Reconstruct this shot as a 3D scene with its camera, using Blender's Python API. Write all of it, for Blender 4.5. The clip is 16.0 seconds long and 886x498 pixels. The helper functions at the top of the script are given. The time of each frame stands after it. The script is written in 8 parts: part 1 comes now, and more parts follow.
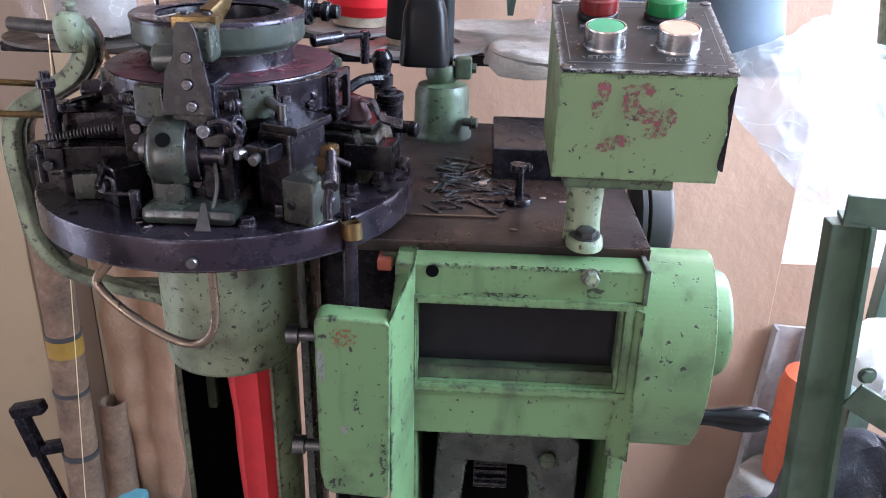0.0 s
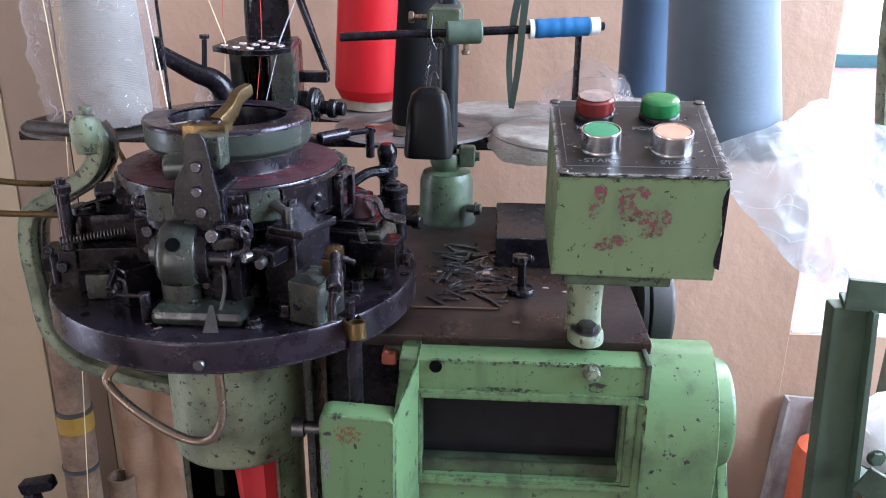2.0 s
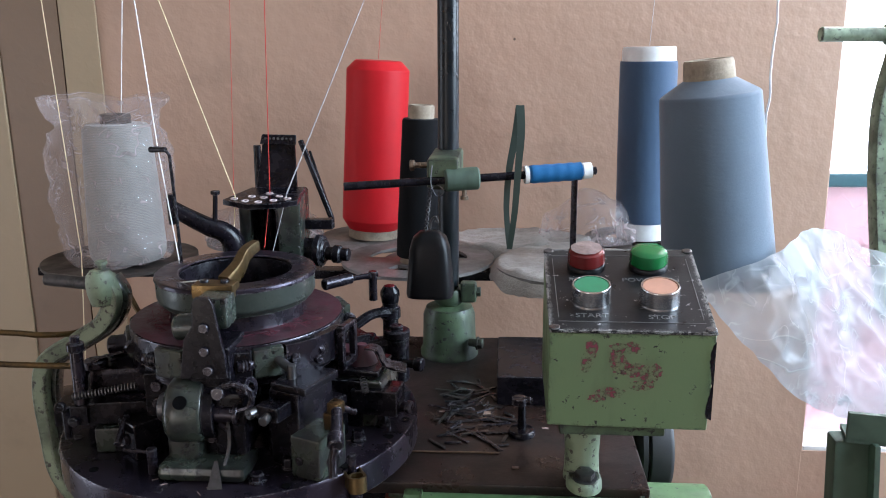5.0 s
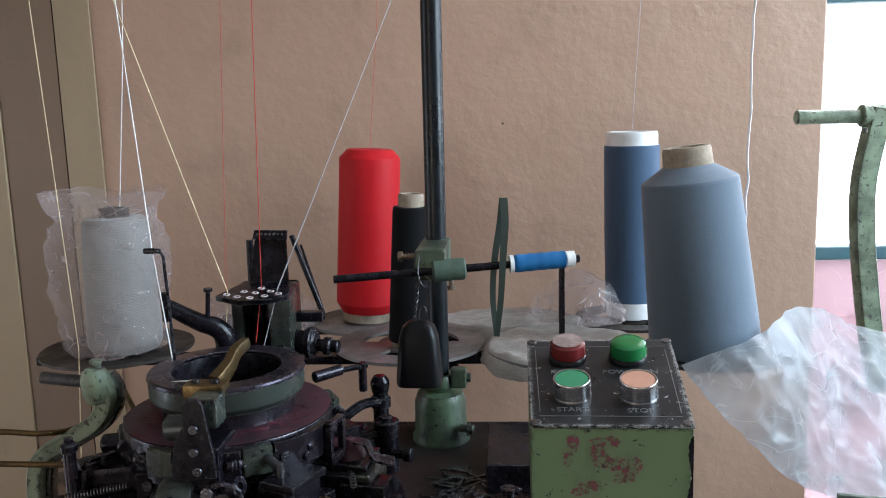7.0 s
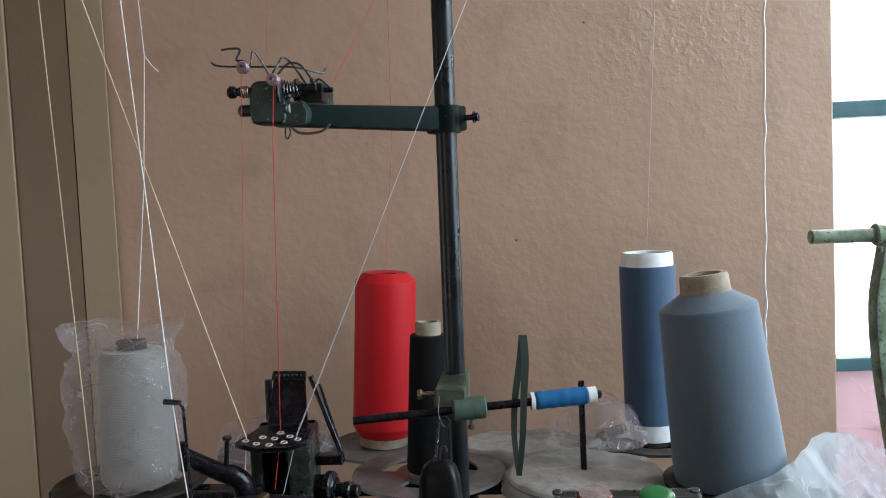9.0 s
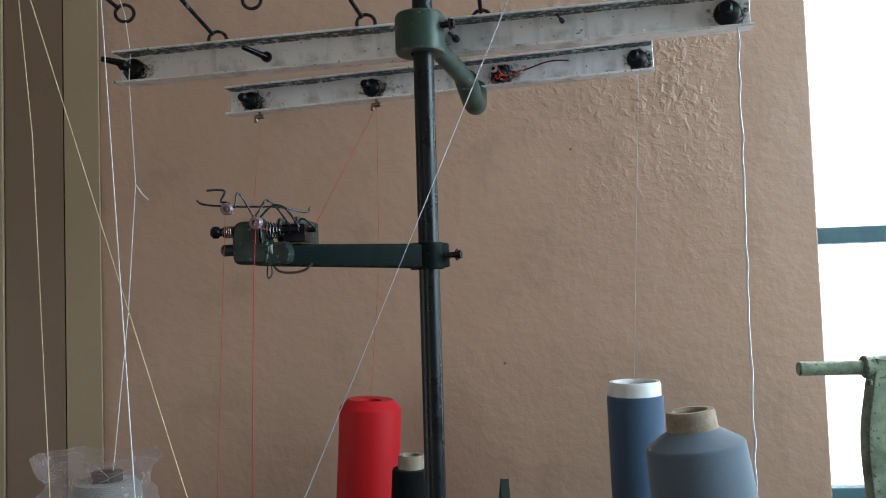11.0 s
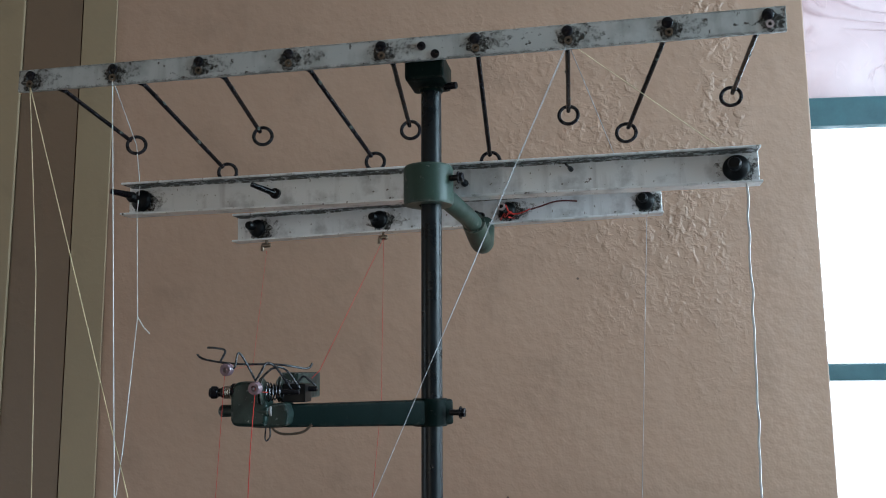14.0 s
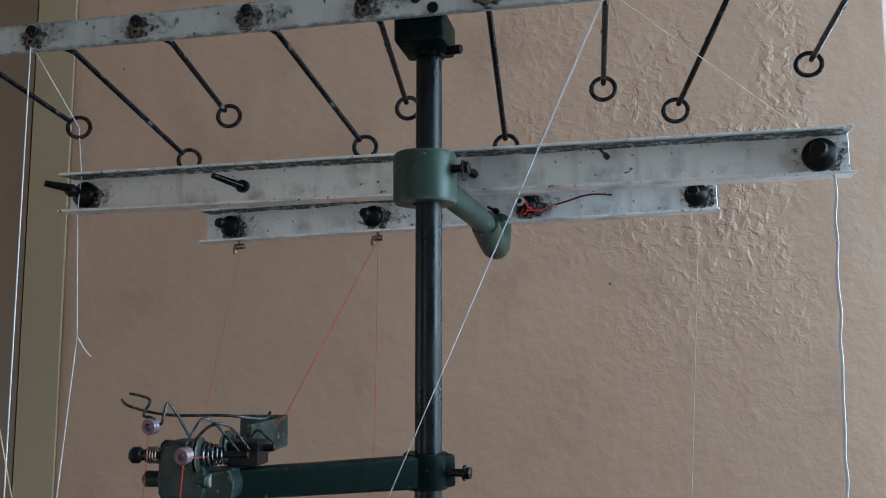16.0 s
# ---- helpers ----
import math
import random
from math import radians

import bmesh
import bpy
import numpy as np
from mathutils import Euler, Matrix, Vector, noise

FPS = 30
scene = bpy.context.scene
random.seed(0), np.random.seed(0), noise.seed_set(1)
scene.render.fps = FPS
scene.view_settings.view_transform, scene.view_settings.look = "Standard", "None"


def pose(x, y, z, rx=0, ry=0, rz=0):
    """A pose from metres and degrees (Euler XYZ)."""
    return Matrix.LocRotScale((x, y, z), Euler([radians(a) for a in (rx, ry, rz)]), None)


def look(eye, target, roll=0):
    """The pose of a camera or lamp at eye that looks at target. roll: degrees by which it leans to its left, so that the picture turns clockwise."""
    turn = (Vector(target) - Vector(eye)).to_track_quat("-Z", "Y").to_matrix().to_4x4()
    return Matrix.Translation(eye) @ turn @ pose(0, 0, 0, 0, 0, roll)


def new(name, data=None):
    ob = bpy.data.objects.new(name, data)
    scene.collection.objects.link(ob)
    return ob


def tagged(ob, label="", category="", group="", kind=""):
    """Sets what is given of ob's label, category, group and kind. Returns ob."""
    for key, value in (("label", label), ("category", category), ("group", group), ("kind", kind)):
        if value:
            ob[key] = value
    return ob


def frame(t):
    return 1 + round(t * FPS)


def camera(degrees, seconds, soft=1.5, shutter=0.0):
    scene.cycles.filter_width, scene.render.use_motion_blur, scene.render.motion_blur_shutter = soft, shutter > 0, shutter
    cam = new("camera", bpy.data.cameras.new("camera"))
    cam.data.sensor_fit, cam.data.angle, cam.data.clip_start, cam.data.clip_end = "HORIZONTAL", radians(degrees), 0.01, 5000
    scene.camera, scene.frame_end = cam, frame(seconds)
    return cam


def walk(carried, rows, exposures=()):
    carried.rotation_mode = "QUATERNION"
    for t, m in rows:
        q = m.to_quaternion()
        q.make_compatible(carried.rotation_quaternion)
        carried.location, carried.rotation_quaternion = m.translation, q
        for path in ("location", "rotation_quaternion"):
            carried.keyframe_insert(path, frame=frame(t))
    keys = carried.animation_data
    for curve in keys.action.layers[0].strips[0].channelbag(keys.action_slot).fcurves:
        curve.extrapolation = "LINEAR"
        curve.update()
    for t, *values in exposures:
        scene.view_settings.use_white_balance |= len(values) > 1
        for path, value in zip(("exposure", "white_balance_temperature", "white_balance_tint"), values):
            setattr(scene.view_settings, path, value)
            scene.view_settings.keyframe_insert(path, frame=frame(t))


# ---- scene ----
cam = camera(55.8, 16.0, 1.0)
METRES, EYE, TILT, LEAN, TURN = 0.54, 1.25, -24.0, -1.2, 3.0
ROWS = [
    (0.0, 0.0, 0.0, 0.0, 0.0, 0.0, -0.0),
    (0.5, 0.0046, -0.0021, 0.0137, 0.16, 0.96, 0.12),
    (1.0, 0.006, -0.0118, 0.0344, 0.43, 1.84, 0.23),
    (1.5, 0.0053, -0.0162, 0.0379, 0.65, 2.73, 0.34),
    (2.0, 0.0134, -0.0262, 0.0568, 0.82, 3.83, 0.44),
    (2.5, 0.0279, -0.0435, 0.074, 0.99, 4.99, 0.56),
    (3.0, 0.0307, -0.0538, 0.0813, 1.17, 6.05, 0.59),
    (3.5, 0.0294, -0.062, 0.095, 1.23, 7.06, 0.64),
    (4.0, 0.0316, -0.0667, 0.1103, 1.44, 8.21, 0.72),
    (6.5, 0.0617, -0.1174, 0.1612, 2.18, 13.46, 1.82),
    (7.0, 0.0707, -0.1307, 0.1716, 2.26, 14.71, 2.03),
    (7.5, 0.0678, -0.1346, 0.1863, 2.34, 15.87, 2.13),
    (8.0, 0.0635, -0.1373, 0.2081, 2.59, 17.07, 2.26),
    (8.5, 0.0597, -0.1499, 0.2341, 2.96, 18.7, 2.37),
    (9.0, 0.0566, -0.1616, 0.2698, 3.08, 20.51, 2.64),
    (11.5, 0.0987, -0.1996, 0.3786, 2.75, 28.33, 2.12),
    (12.0, 0.0879, -0.2074, 0.4262, 2.97, 29.48, 2.1),
    (12.5, 0.0878, -0.2202, 0.4633, 3.14, 30.31, 1.87),
    (13.0, 0.0947, -0.2333, 0.4895, 2.88, 31.08, 1.55),
    (13.5, 0.1015, -0.2398, 0.4992, 2.56, 31.68, 1.14),
    (14.0, 0.1017, -0.2451, 0.4968, 2.47, 32.13, 0.81),
    (14.5, 0.107, -0.2478, 0.4972, 2.52, 32.24, 0.64),
    (15.0, 0.1002, -0.2273, 0.5031, 2.63, 31.93, 0.55),
    (15.5, 0.0952, -0.1024, 0.5994, 2.91, 31.52, 0.59),
    (16.0, 0.1251, 0.052, 0.7356, 3.66, 30.94, -0.0),
]
walk(cam, [(t, pose(0, 0, EYE, TILT, LEAN, TURN) @ pose(METRES * x, METRES * y, METRES * z, 90 + pitch, roll, yaw)) for t, x, y, z, yaw, pitch, roll in ROWS],
     [(0.0, 1.80, 6050, 25), (3.5, 1.16, 6150, 22), (7.0, 0.50, 6330, 16), (9.0, 0.17, 6450, 13), (12.5, -0.20, 6200, 8), (16.0, -0.17, 5800, 7)])

WIN_BACK, WIN_SIDE, DOOR_FILL, DOOR_WEST = 28.0, 76.0, 10.0, 8.5

# ---- world, light, exposure ----
world = bpy.data.worlds.new("world")
scene.world = world
world.use_nodes = True
wn = world.node_tree
sky = wn.nodes.new("ShaderNodeTexSky")
sky.sky_type, sky.sun_disc = "NISHITA", False
sky.sun_elevation, sky.sun_rotation = radians(48), radians(35)
wn.links.new(sky.outputs[0], wn.nodes["Background"].inputs[0])
wn.nodes["Background"].inputs[1].default_value = 0.12
sun = new("sun", bpy.data.lights.new("sun", "SUN"))
sun.data.energy, sun.data.angle, sun.data.color = 1.0, radians(12), (1.0, 0.95, 0.88)
sun.matrix_world = look((3, 4, 5), (0, 0.5, 0))


def area(name, place, target, w, h, power, colour):
    lamp = new(name, bpy.data.lights.new(name, "AREA"))
    lamp.data.shape, lamp.data.size, lamp.data.size_y = "RECTANGLE", w, h
    lamp.data.energy, lamp.data.color = power, colour
    lamp.matrix_world = look(place, target)
    return lamp


# sky light from the back window; the side window and doorways are assumed, unseen
area("window_light_back", (1.15, 1.53, 1.605), (1.15, 0.0, 1.605), 1.2, 1.89, WIN_BACK, (0.80, 0.91, 1.0))
area("window_light_side", (2.02, 0.50, 1.95), (0.0, 0.80, 1.5), 1.4, 1.5, WIN_SIDE, (0.70, 0.90, 1.0))
# warm fill in place of bounced room light, set in an unseen doorway
area("door_fill_south", (-1.55, -2.57, 1.05), (-0.2, 0.8, 0.9), 1.1, 2.0, DOOR_FILL, (1.0, 0.90, 0.78))
area("door_light_west", (-2.57, 0.35, 0.95), (0.0, 0.55, 0.95), 0.9, 1.8, DOOR_WEST, (0.82, 0.92, 1.0))

# ---- materials ----


def nodes_of(name):
    m = bpy.data.materials.new(name)
    m.use_nodes = True
    nt = m.node_tree
    return m, nt, nt.nodes["Principled BSDF"]


def noise_tex(nt, scale, detail=4.0, rough=0.55, kind="ShaderNodeTexNoise", coords="Object"):
    tc = nt.nodes.new("ShaderNodeTexCoord")
    n = nt.nodes.new(kind)
    nt.links.new(tc.outputs[coords], n.inputs["Vector"])
    n.inputs["Scale"].default_value = scale
    if kind == "ShaderNodeTexNoise":
        n.inputs["Detail"].default_value, n.inputs["Roughness"].default_value = detail, rough
    return n


def ramp(nt, src, a, b, ca=(0, 0, 0, 1), cb=(1, 1, 1, 1)):
    r = nt.nodes.new("ShaderNodeValToRGB")
    r.color_ramp.elements[0].position, r.color_ramp.elements[1].position = a, b
    r.color_ramp.elements[0].color, r.color_ramp.elements[1].color = ca, cb
    nt.links.new(src, r.inputs[0])
    return r.outputs[0]


def mixc(nt, fac, a, b):
    m = nt.nodes.new("ShaderNodeMix")
    m.data_type = "RGBA"
    nt.links.new(fac, m.inputs[0])
    for sock, v in ((m.inputs[6], a), (m.inputs[7], b)):
        if isinstance(v, tuple):
            sock.default_value = (*v, 1)
        else:
            nt.links.new(v, sock)
    return m.outputs[2]


def bump(nt, bsdf, src, strength, dist):
    b = nt.nodes.new("ShaderNodeBump")
    b.inputs["Strength"].default_value, b.inputs["Distance"].default_value = strength, dist
    nt.links.new(src, b.inputs["Height"])
    old = bsdf.inputs["Normal"].links
    if old:
        nt.links.new(old[0].from_socket, b.inputs["Normal"])
    nt.links.new(b.outputs[0], bsdf.inputs["Normal"])


def edge_mask(nt, radius, lo, hi, amount):
    """Where the surface turns over an edge."""
    bv, geo, dot = nt.nodes.new("ShaderNodeBevel"), nt.nodes.new("ShaderNodeNewGeometry"), nt.nodes.new("ShaderNodeVectorMath")
    bv.samples, bv.inputs[0].default_value, dot.operation = 4, radius, "DOT_PRODUCT"
    nt.links.new(bv.outputs[0], dot.inputs[0]), nt.links.new(geo.outputs["Normal"], dot.inputs[1])
    return ramp(nt, dot.outputs["Value"], lo, hi, (amount,) * 3 + (1,), (0, 0, 0, 1))


def surface(name, c1, c2, rough=0.5, metal=0.0, big=14.0, fine=160.0, lift=0.3, dist=0.001, rough2=None, worn=None, specks=None, spec=0.5):
    """Two tones by large stains and fine grain, with relief, bright worn edges and specks."""
    m, nt, b = nodes_of(name)
    n1, n2, n3 = noise_tex(nt, big, 6, 0.65), noise_tex(nt, fine, 5, 0.6), noise_tex(nt, 330, 2)
    col = mixc(nt, ramp(nt, n1.outputs[0], 0.38, 0.62), c1, c2)
    col = mixc(nt, ramp(nt, n2.outputs[0], 0.45, 0.68), col, tuple(0.5 * a + 0.5 * b2 for a, b2 in zip(c2, c1)))
    if worn:
        e = nt.nodes.new("ShaderNodeMath")
        e.operation = "MULTIPLY"
        nt.links.new(edge_mask(nt, 0.0016, 0.85, 0.995, 1.0), e.inputs[0])
        nt.links.new(ramp(nt, n2.outputs[0], 0.40, 0.60), e.inputs[1])
        col = mixc(nt, e.outputs[0], col, worn)
    if specks:
        col = mixc(nt, ramp(nt, n3.outputs[0], 0.70, 0.74), col, specks)
    nt.links.new(col, b.inputs["Base Color"])
    b.inputs["Metallic"].default_value = metal
    b.inputs["Specular IOR Level"].default_value = spec
    rr = ramp(nt, n1.outputs[0], 0.35, 0.65, (rough * 0.75,) * 3 + (1,), ((rough2 or rough * 1.6),) * 3 + (1,))
    nt.links.new(rr, b.inputs["Roughness"])
    bump(nt, b, n2.outputs[0], lift, dist)
    return m


def chipped(name, paint, dirt, under, chips=0.66, grime_shade=0.55, rough=0.38, big=18.0, spots=None, spot_at=0.7, spec=0.5, metal=0.0, edge_wear=0.2, relief=0.12):
    """Old enamel: grime, chips down to dark metal, and spots of another paint."""
    m, nt, b = nodes_of(name)
    g, c, f, v = noise_tex(nt, big, 6), noise_tex(nt, 140, 6, 0.66), noise_tex(nt, 420, 2), noise_tex(nt, 30, 5, 0.65)
    tone = mixc(nt, ramp(nt, noise_tex(nt, 6, 2).outputs[0], 0.3, 0.7), paint, tuple(min(1, 1.12 * p) for p in paint))
    col = mixc(nt, ramp(nt, g.outputs[0], grime_shade, grime_shade + 0.25), tone, dirt)
    # oily runs down the faces
    tc2, mp, st = nt.nodes.new("ShaderNodeTexCoord"), nt.nodes.new("ShaderNodeMapping"), nt.nodes.new("ShaderNodeTexNoise")
    mp.inputs["Scale"].default_value = (1, 1, 0.16)
    nt.links.new(tc2.outputs["Object"], mp.inputs[0]), nt.links.new(mp.outputs[0], st.inputs["Vector"])
    st.inputs["Scale"].default_value, st.inputs["Detail"].default_value = 55, 6
    col = mixc(nt, ramp(nt, st.outputs[0], 0.56, 0.78, (0, 0, 0, 1), (0.75, 0.75, 0.75, 1)), col, dirt)
    if spots:
        col = mixc(nt, ramp(nt, v.outputs[0], spot_at, spot_at + 0.03), col, spots)
    b.inputs["Specular IOR Level"].default_value, b.inputs["Metallic"].default_value = spec, metal
    # paint wears off at the edges first
    edge = edge_mask(nt, 0.006, 0.80, 0.99, edge_wear)
    lift2 = nt.nodes.new("ShaderNodeMath")
    lift2.operation = "ADD"
    nt.links.new(c.outputs[0], lift2.inputs[0]), nt.links.new(edge, lift2.inputs[1])
    fac = ramp(nt, lift2.outputs[0], chips, chips + 0.025)
    col = mixc(nt, fac, col, under)
    nt.links.new(col, b.inputs["Base Color"])
    nt.links.new(ramp(nt, g.outputs[0], 0.3, 0.8, (rough,) * 3 + (1,), (rough + 0.3,) * 3 + (1,)), b.inputs["Roughness"])
    bump(nt, b, f.outputs[0], relief, 0.0006)
    bump(nt, b, v.outputs[0], relief * 0.4, 0.003)
    inv = ramp(nt, c.outputs[0], chips, chips + 0.025, (1, 1, 1, 1), (0, 0, 0, 1))
    bump(nt, b, inv, 0.5, 0.0006)
    return m


def plain(name, c, rough=0.5, metal=0.0):
    m, nt, b = nodes_of(name)
    n = noise_tex(nt, 60, 4)
    nt.links.new(mixc(nt, ramp(nt, n.outputs[0], 0.3, 0.75), c, tuple(0.78 * k for k in c)), b.inputs["Base Color"])
    b.inputs["Roughness"].default_value, b.inputs["Metallic"].default_value = rough, metal
    bump(nt, b, noise_tex(nt, 500, 2).outputs[0], 0.1, 0.0004)
    return m


def yarn(name, c, c2, wraps=900.0, rough=0.75, sheen=0.3):
    """Thread wound in fine turns round a cone."""
    m, nt, b = nodes_of(name)
    tc = nt.nodes.new("ShaderNodeTexCoord")
    w = nt.nodes.new("ShaderNodeTexWave")
    w.wave_type, w.bands_direction = "BANDS", "Z"
    w.inputs["Scale"].default_value, w.inputs["Distortion"].default_value = wraps / 2.6, 4.0
    w.inputs["Detail"].default_value = 2
    nt.links.new(tc.outputs["Object"], w.inputs["Vector"])
    n = noise_tex(nt, 25, 5)
    col = mixc(nt, ramp(nt, n.outputs[0], 0.35, 0.7), c, c2)
    col = mixc(nt, ramp(nt, w.outputs[0], 0.1, 0.9), tuple(0.93 * k for k in c2), col)
    nt.links.new(col, b.inputs["Base Color"])
    b.inputs["Roughness"].default_value = rough
    b.inputs["Specular IOR Level"].default_value = 0.25
    b.inputs["Sheen Weight"].default_value = sheen
    bump(nt, b, w.outputs[0], 0.14, 0.0003)
    bump(nt, b, noise_tex(nt, 55, 4).outputs[0], 0.25, 0.002)
    return m


def wall_paint(name, c, c2, relief, rougher=False):
    m, nt, b = nodes_of(name)
    n1, n2, n3, n4 = noise_tex(nt, 2.2, 4), noise_tex(nt, 78, 2.5, 0.5), noise_tex(nt, 9, 5, 0.6), noise_tex(nt, 140, 3)
    col = mixc(nt, ramp(nt, n1.outputs[0], 0.3, 0.75), c, c2)
    col = mixc(nt, ramp(nt, n3.outputs[0], 0.55, 0.85), col, tuple(0.8 * k for k in c2))
    pits = noise_tex(nt, 8.5, 1, kind="ShaderNodeTexVoronoi")
    col = mixc(nt, ramp(nt, pits.outputs["Distance"], 0.012, 0.024, (0.9, 0.9, 0.9, 1), (0, 0, 0, 1)), col, (0.07, 0.04, 0.028))
    nt.links.new(col, b.inputs["Base Color"])
    b.inputs["Roughness"].default_value = 0.5
    b.inputs["Specular IOR Level"].default_value = 0.7
    bump(nt, b, n4.outputs[0], 0.10 * relief, 0.0012)
    n2.inputs["Distortion"].default_value = 0.35
    grain = ramp(nt, n2.outputs[0], 0.44, 0.74)
    if rougher:
        # the trowel left the relief in patches
        patch, mp = noise_tex(nt, 5.5, 3, 0.6), nt.nodes.new("ShaderNodeMath")
        mp.operation = "MULTIPLY"
        nt.links.new(grain, mp.inputs[0])
        nt.links.new(ramp(nt, patch.outputs[0], 0.40, 0.58, (0.18, 0.18, 0.18, 1), (1, 1, 1, 1)), mp.inputs[1])
        grain = mp.outputs[0]
        # coarser trowel marks towards the window side
        tc, sx, mu = nt.nodes.new("ShaderNodeTexCoord"), nt.nodes.new("ShaderNodeSeparateXYZ"), nt.nodes.new("ShaderNodeMath")
        nt.links.new(tc.outputs["Object"], sx.inputs[0])
        mu.operation = "MULTIPLY"
        nt.links.new(grain, mu.inputs[0])
        nt.links.new(ramp(nt, sx.outputs[0], 0.12, 0.55, (0.12, 0.12, 0.12, 1), (1, 1, 1, 1)), mu.inputs[1])
        # smooth band of render beside the window
        ms = nt.nodes.new("ShaderNodeMath")
        ms.operation = "MULTIPLY"
        nt.links.new(mu.outputs[0], ms.inputs[0]), nt.links.new(ramp(nt, sx.outputs[0], 0.685, 0.735, (1, 1, 1, 1), (0.08, 0.08, 0.08, 1)), ms.inputs[1])
        mu = ms
        mz = nt.nodes.new("ShaderNodeMath")
        mz.operation = "MULTIPLY"
        nt.links.new(mu.outputs[0], mz.inputs[0])
        up = nt.nodes.new("ShaderNodeMapRange")
        nt.links.new(sx.outputs[2], up.inputs[0])
        for k, val in enumerate((1.42, 1.86, 0.05, 1.0)):
            up.inputs[k + 1].default_value = val
        nt.links.new(up.outputs[0], mz.inputs[1])
        grain = mz.outputs[0]
    bump(nt, b, grain, 0.9 * relief, 0.0022)
    bump(nt, b, n3.outputs[0], 0.40 * relief, 0.014)
    return m


def clear_plastic(name, milky, tint=(0.9, 0.93, 0.95), folds=9.0, gloss=0.16):
    """Thin film: clear to milky in soft clouds, white along broken creases, with gloss."""
    m, nt, b = nodes_of(name)
    out = nt.nodes["Material Output"]

    def crease(scale, turn, stretch, width):
        tc, mp = nt.nodes.new("ShaderNodeTexCoord"), nt.nodes.new("ShaderNodeMapping")
        mp.inputs["Rotation"].default_value, mp.inputs["Scale"].default_value = turn, stretch
        nt.links.new(tc.outputs["Object"], mp.inputs[0])
        n, sub, ab = nt.nodes.new("ShaderNodeTexNoise"), nt.nodes.new("ShaderNodeMath"), nt.nodes.new("ShaderNodeMath")
        nt.links.new(mp.outputs[0], n.inputs["Vector"])
        n.inputs["Scale"].default_value, n.inputs["Detail"].default_value, n.inputs["Distortion"].default_value = scale, 2, 0.7
        sub.operation, sub.inputs[1].default_value, ab.operation = "SUBTRACT", 0.5, "ABSOLUTE"
        nt.links.new(n.outputs[0], sub.inputs[0]), nt.links.new(sub.outputs[0], ab.inputs[0])
        line = ramp(nt, ab.outputs[0], 0.0, width, (1, 1, 1, 1), (0, 0, 0, 1))
        cut = nt.nodes.new("ShaderNodeMath")
        cut.operation = "MULTIPLY"
        nt.links.new(line, cut.inputs[0])
        nt.links.new(ramp(nt, noise_tex(nt, scale * 0.9, 3).outputs[0], 0.46, 0.62), cut.inputs[1])
        return cut.outputs[0]

    c1 = crease(folds, (0.3, 0.75, 0.2), (0.35, 1.1, 1.4), 0.022)
    c2 = crease(folds * 2.4, (0.9, -0.5, 0.6), (1.3, 0.4, 0.8), 0.03)
    soft = noise_tex(nt, folds * 1.3, 4)
    clouds = noise_tex(nt, folds * 0.6, 3)
    b.inputs["Base Color"].default_value = (*tint, 1)
    b.inputs["Roughness"].default_value = gloss
    bump(nt, b, soft.outputs[0], 0.4, 0.007)
    bump(nt, b, c1, 0.5, 0.0025)
    bump(nt, b, c2, 0.5, 0.002)
    tr = nt.nodes.new("ShaderNodeBsdfTransparent")
    tl = nt.nodes.new("ShaderNodeBsdfTranslucent")
    tl.inputs[0].default_value = (*tint, 1)
    add = nt.nodes.new("ShaderNodeMixShader")
    add.inputs[0].default_value = 0.5
    nt.links.new(b.outputs[0], add.inputs[1]), nt.links.new(tl.outputs[0], add.inputs[2])
    s1, s2 = nt.nodes.new("ShaderNodeMath"), nt.nodes.new("ShaderNodeMath")
    s1.operation = s2.operation = "MULTIPLY_ADD"
    nt.links.new(c1, s1.inputs[0])
    s1.inputs[1].default_value = 0.5
    nt.links.new(ramp(nt, clouds.outputs[0], 0.32, 0.68, (milky * 0.5,) * 3 + (1,), (min(1.0, milky * 1.3),) * 3 + (1,)), s1.inputs[2])
    nt.links.new(c2, s2.inputs[0])
    s2.inputs[1].default_value = 0.35
    nt.links.new(s1.outputs[0], s2.inputs[2])
    s2.use_clamp = True
    mx = nt.nodes.new("ShaderNodeMixShader")
    nt.links.new(s2.outputs[0], mx.inputs[0])
    nt.links.new(tr.outputs[0], mx.inputs[1]), nt.links.new(add.outputs[0], mx.inputs[2])
    nt.links.new(mx.outputs[0], out.inputs[0])
    return m


GREEN = chipped("green_enamel", (0.092, 0.170, 0.076), (0.036, 0.060, 0.030), (0.014, 0.014, 0.013), 0.622, 0.53, 0.30, spec=0.5, edge_wear=0.16, spots=(0.12, 0.045, 0.03), spot_at=0.765)
GREEN_BOX = chipped("green_enamel_box", (0.142, 0.222, 0.112), (0.085, 0.13, 0.070), (0.016, 0.016, 0.014), 0.632, 0.54, 0.32, edge_wear=0.15)
GREEN_OLD = chipped("green_enamel_greasy", (0.062, 0.102, 0.054), (0.019, 0.025, 0.016), (0.012, 0.012, 0.011), 0.59, 0.38, 0.34, 26, (0.16, 0.05, 0.04), 0.72)
GREEN_COLLAR = chipped("green_enamel_stained", (0.175, 0.215, 0.140), (0.050, 0.055, 0.032), (0.02, 0.015, 0.012), 0.585, 0.42, 0.36, 20, (0.16, 0.05, 0.04), 0.72)
GREEN_DARK = chipped("green_enamel_oily", (0.038, 0.048, 0.037), (0.008, 0.009, 0.009), (0.006, 0.006, 0.007), 0.57, 0.40, 0.17, 48, spec=0.6, edge_wear=0.1, relief=0.12)
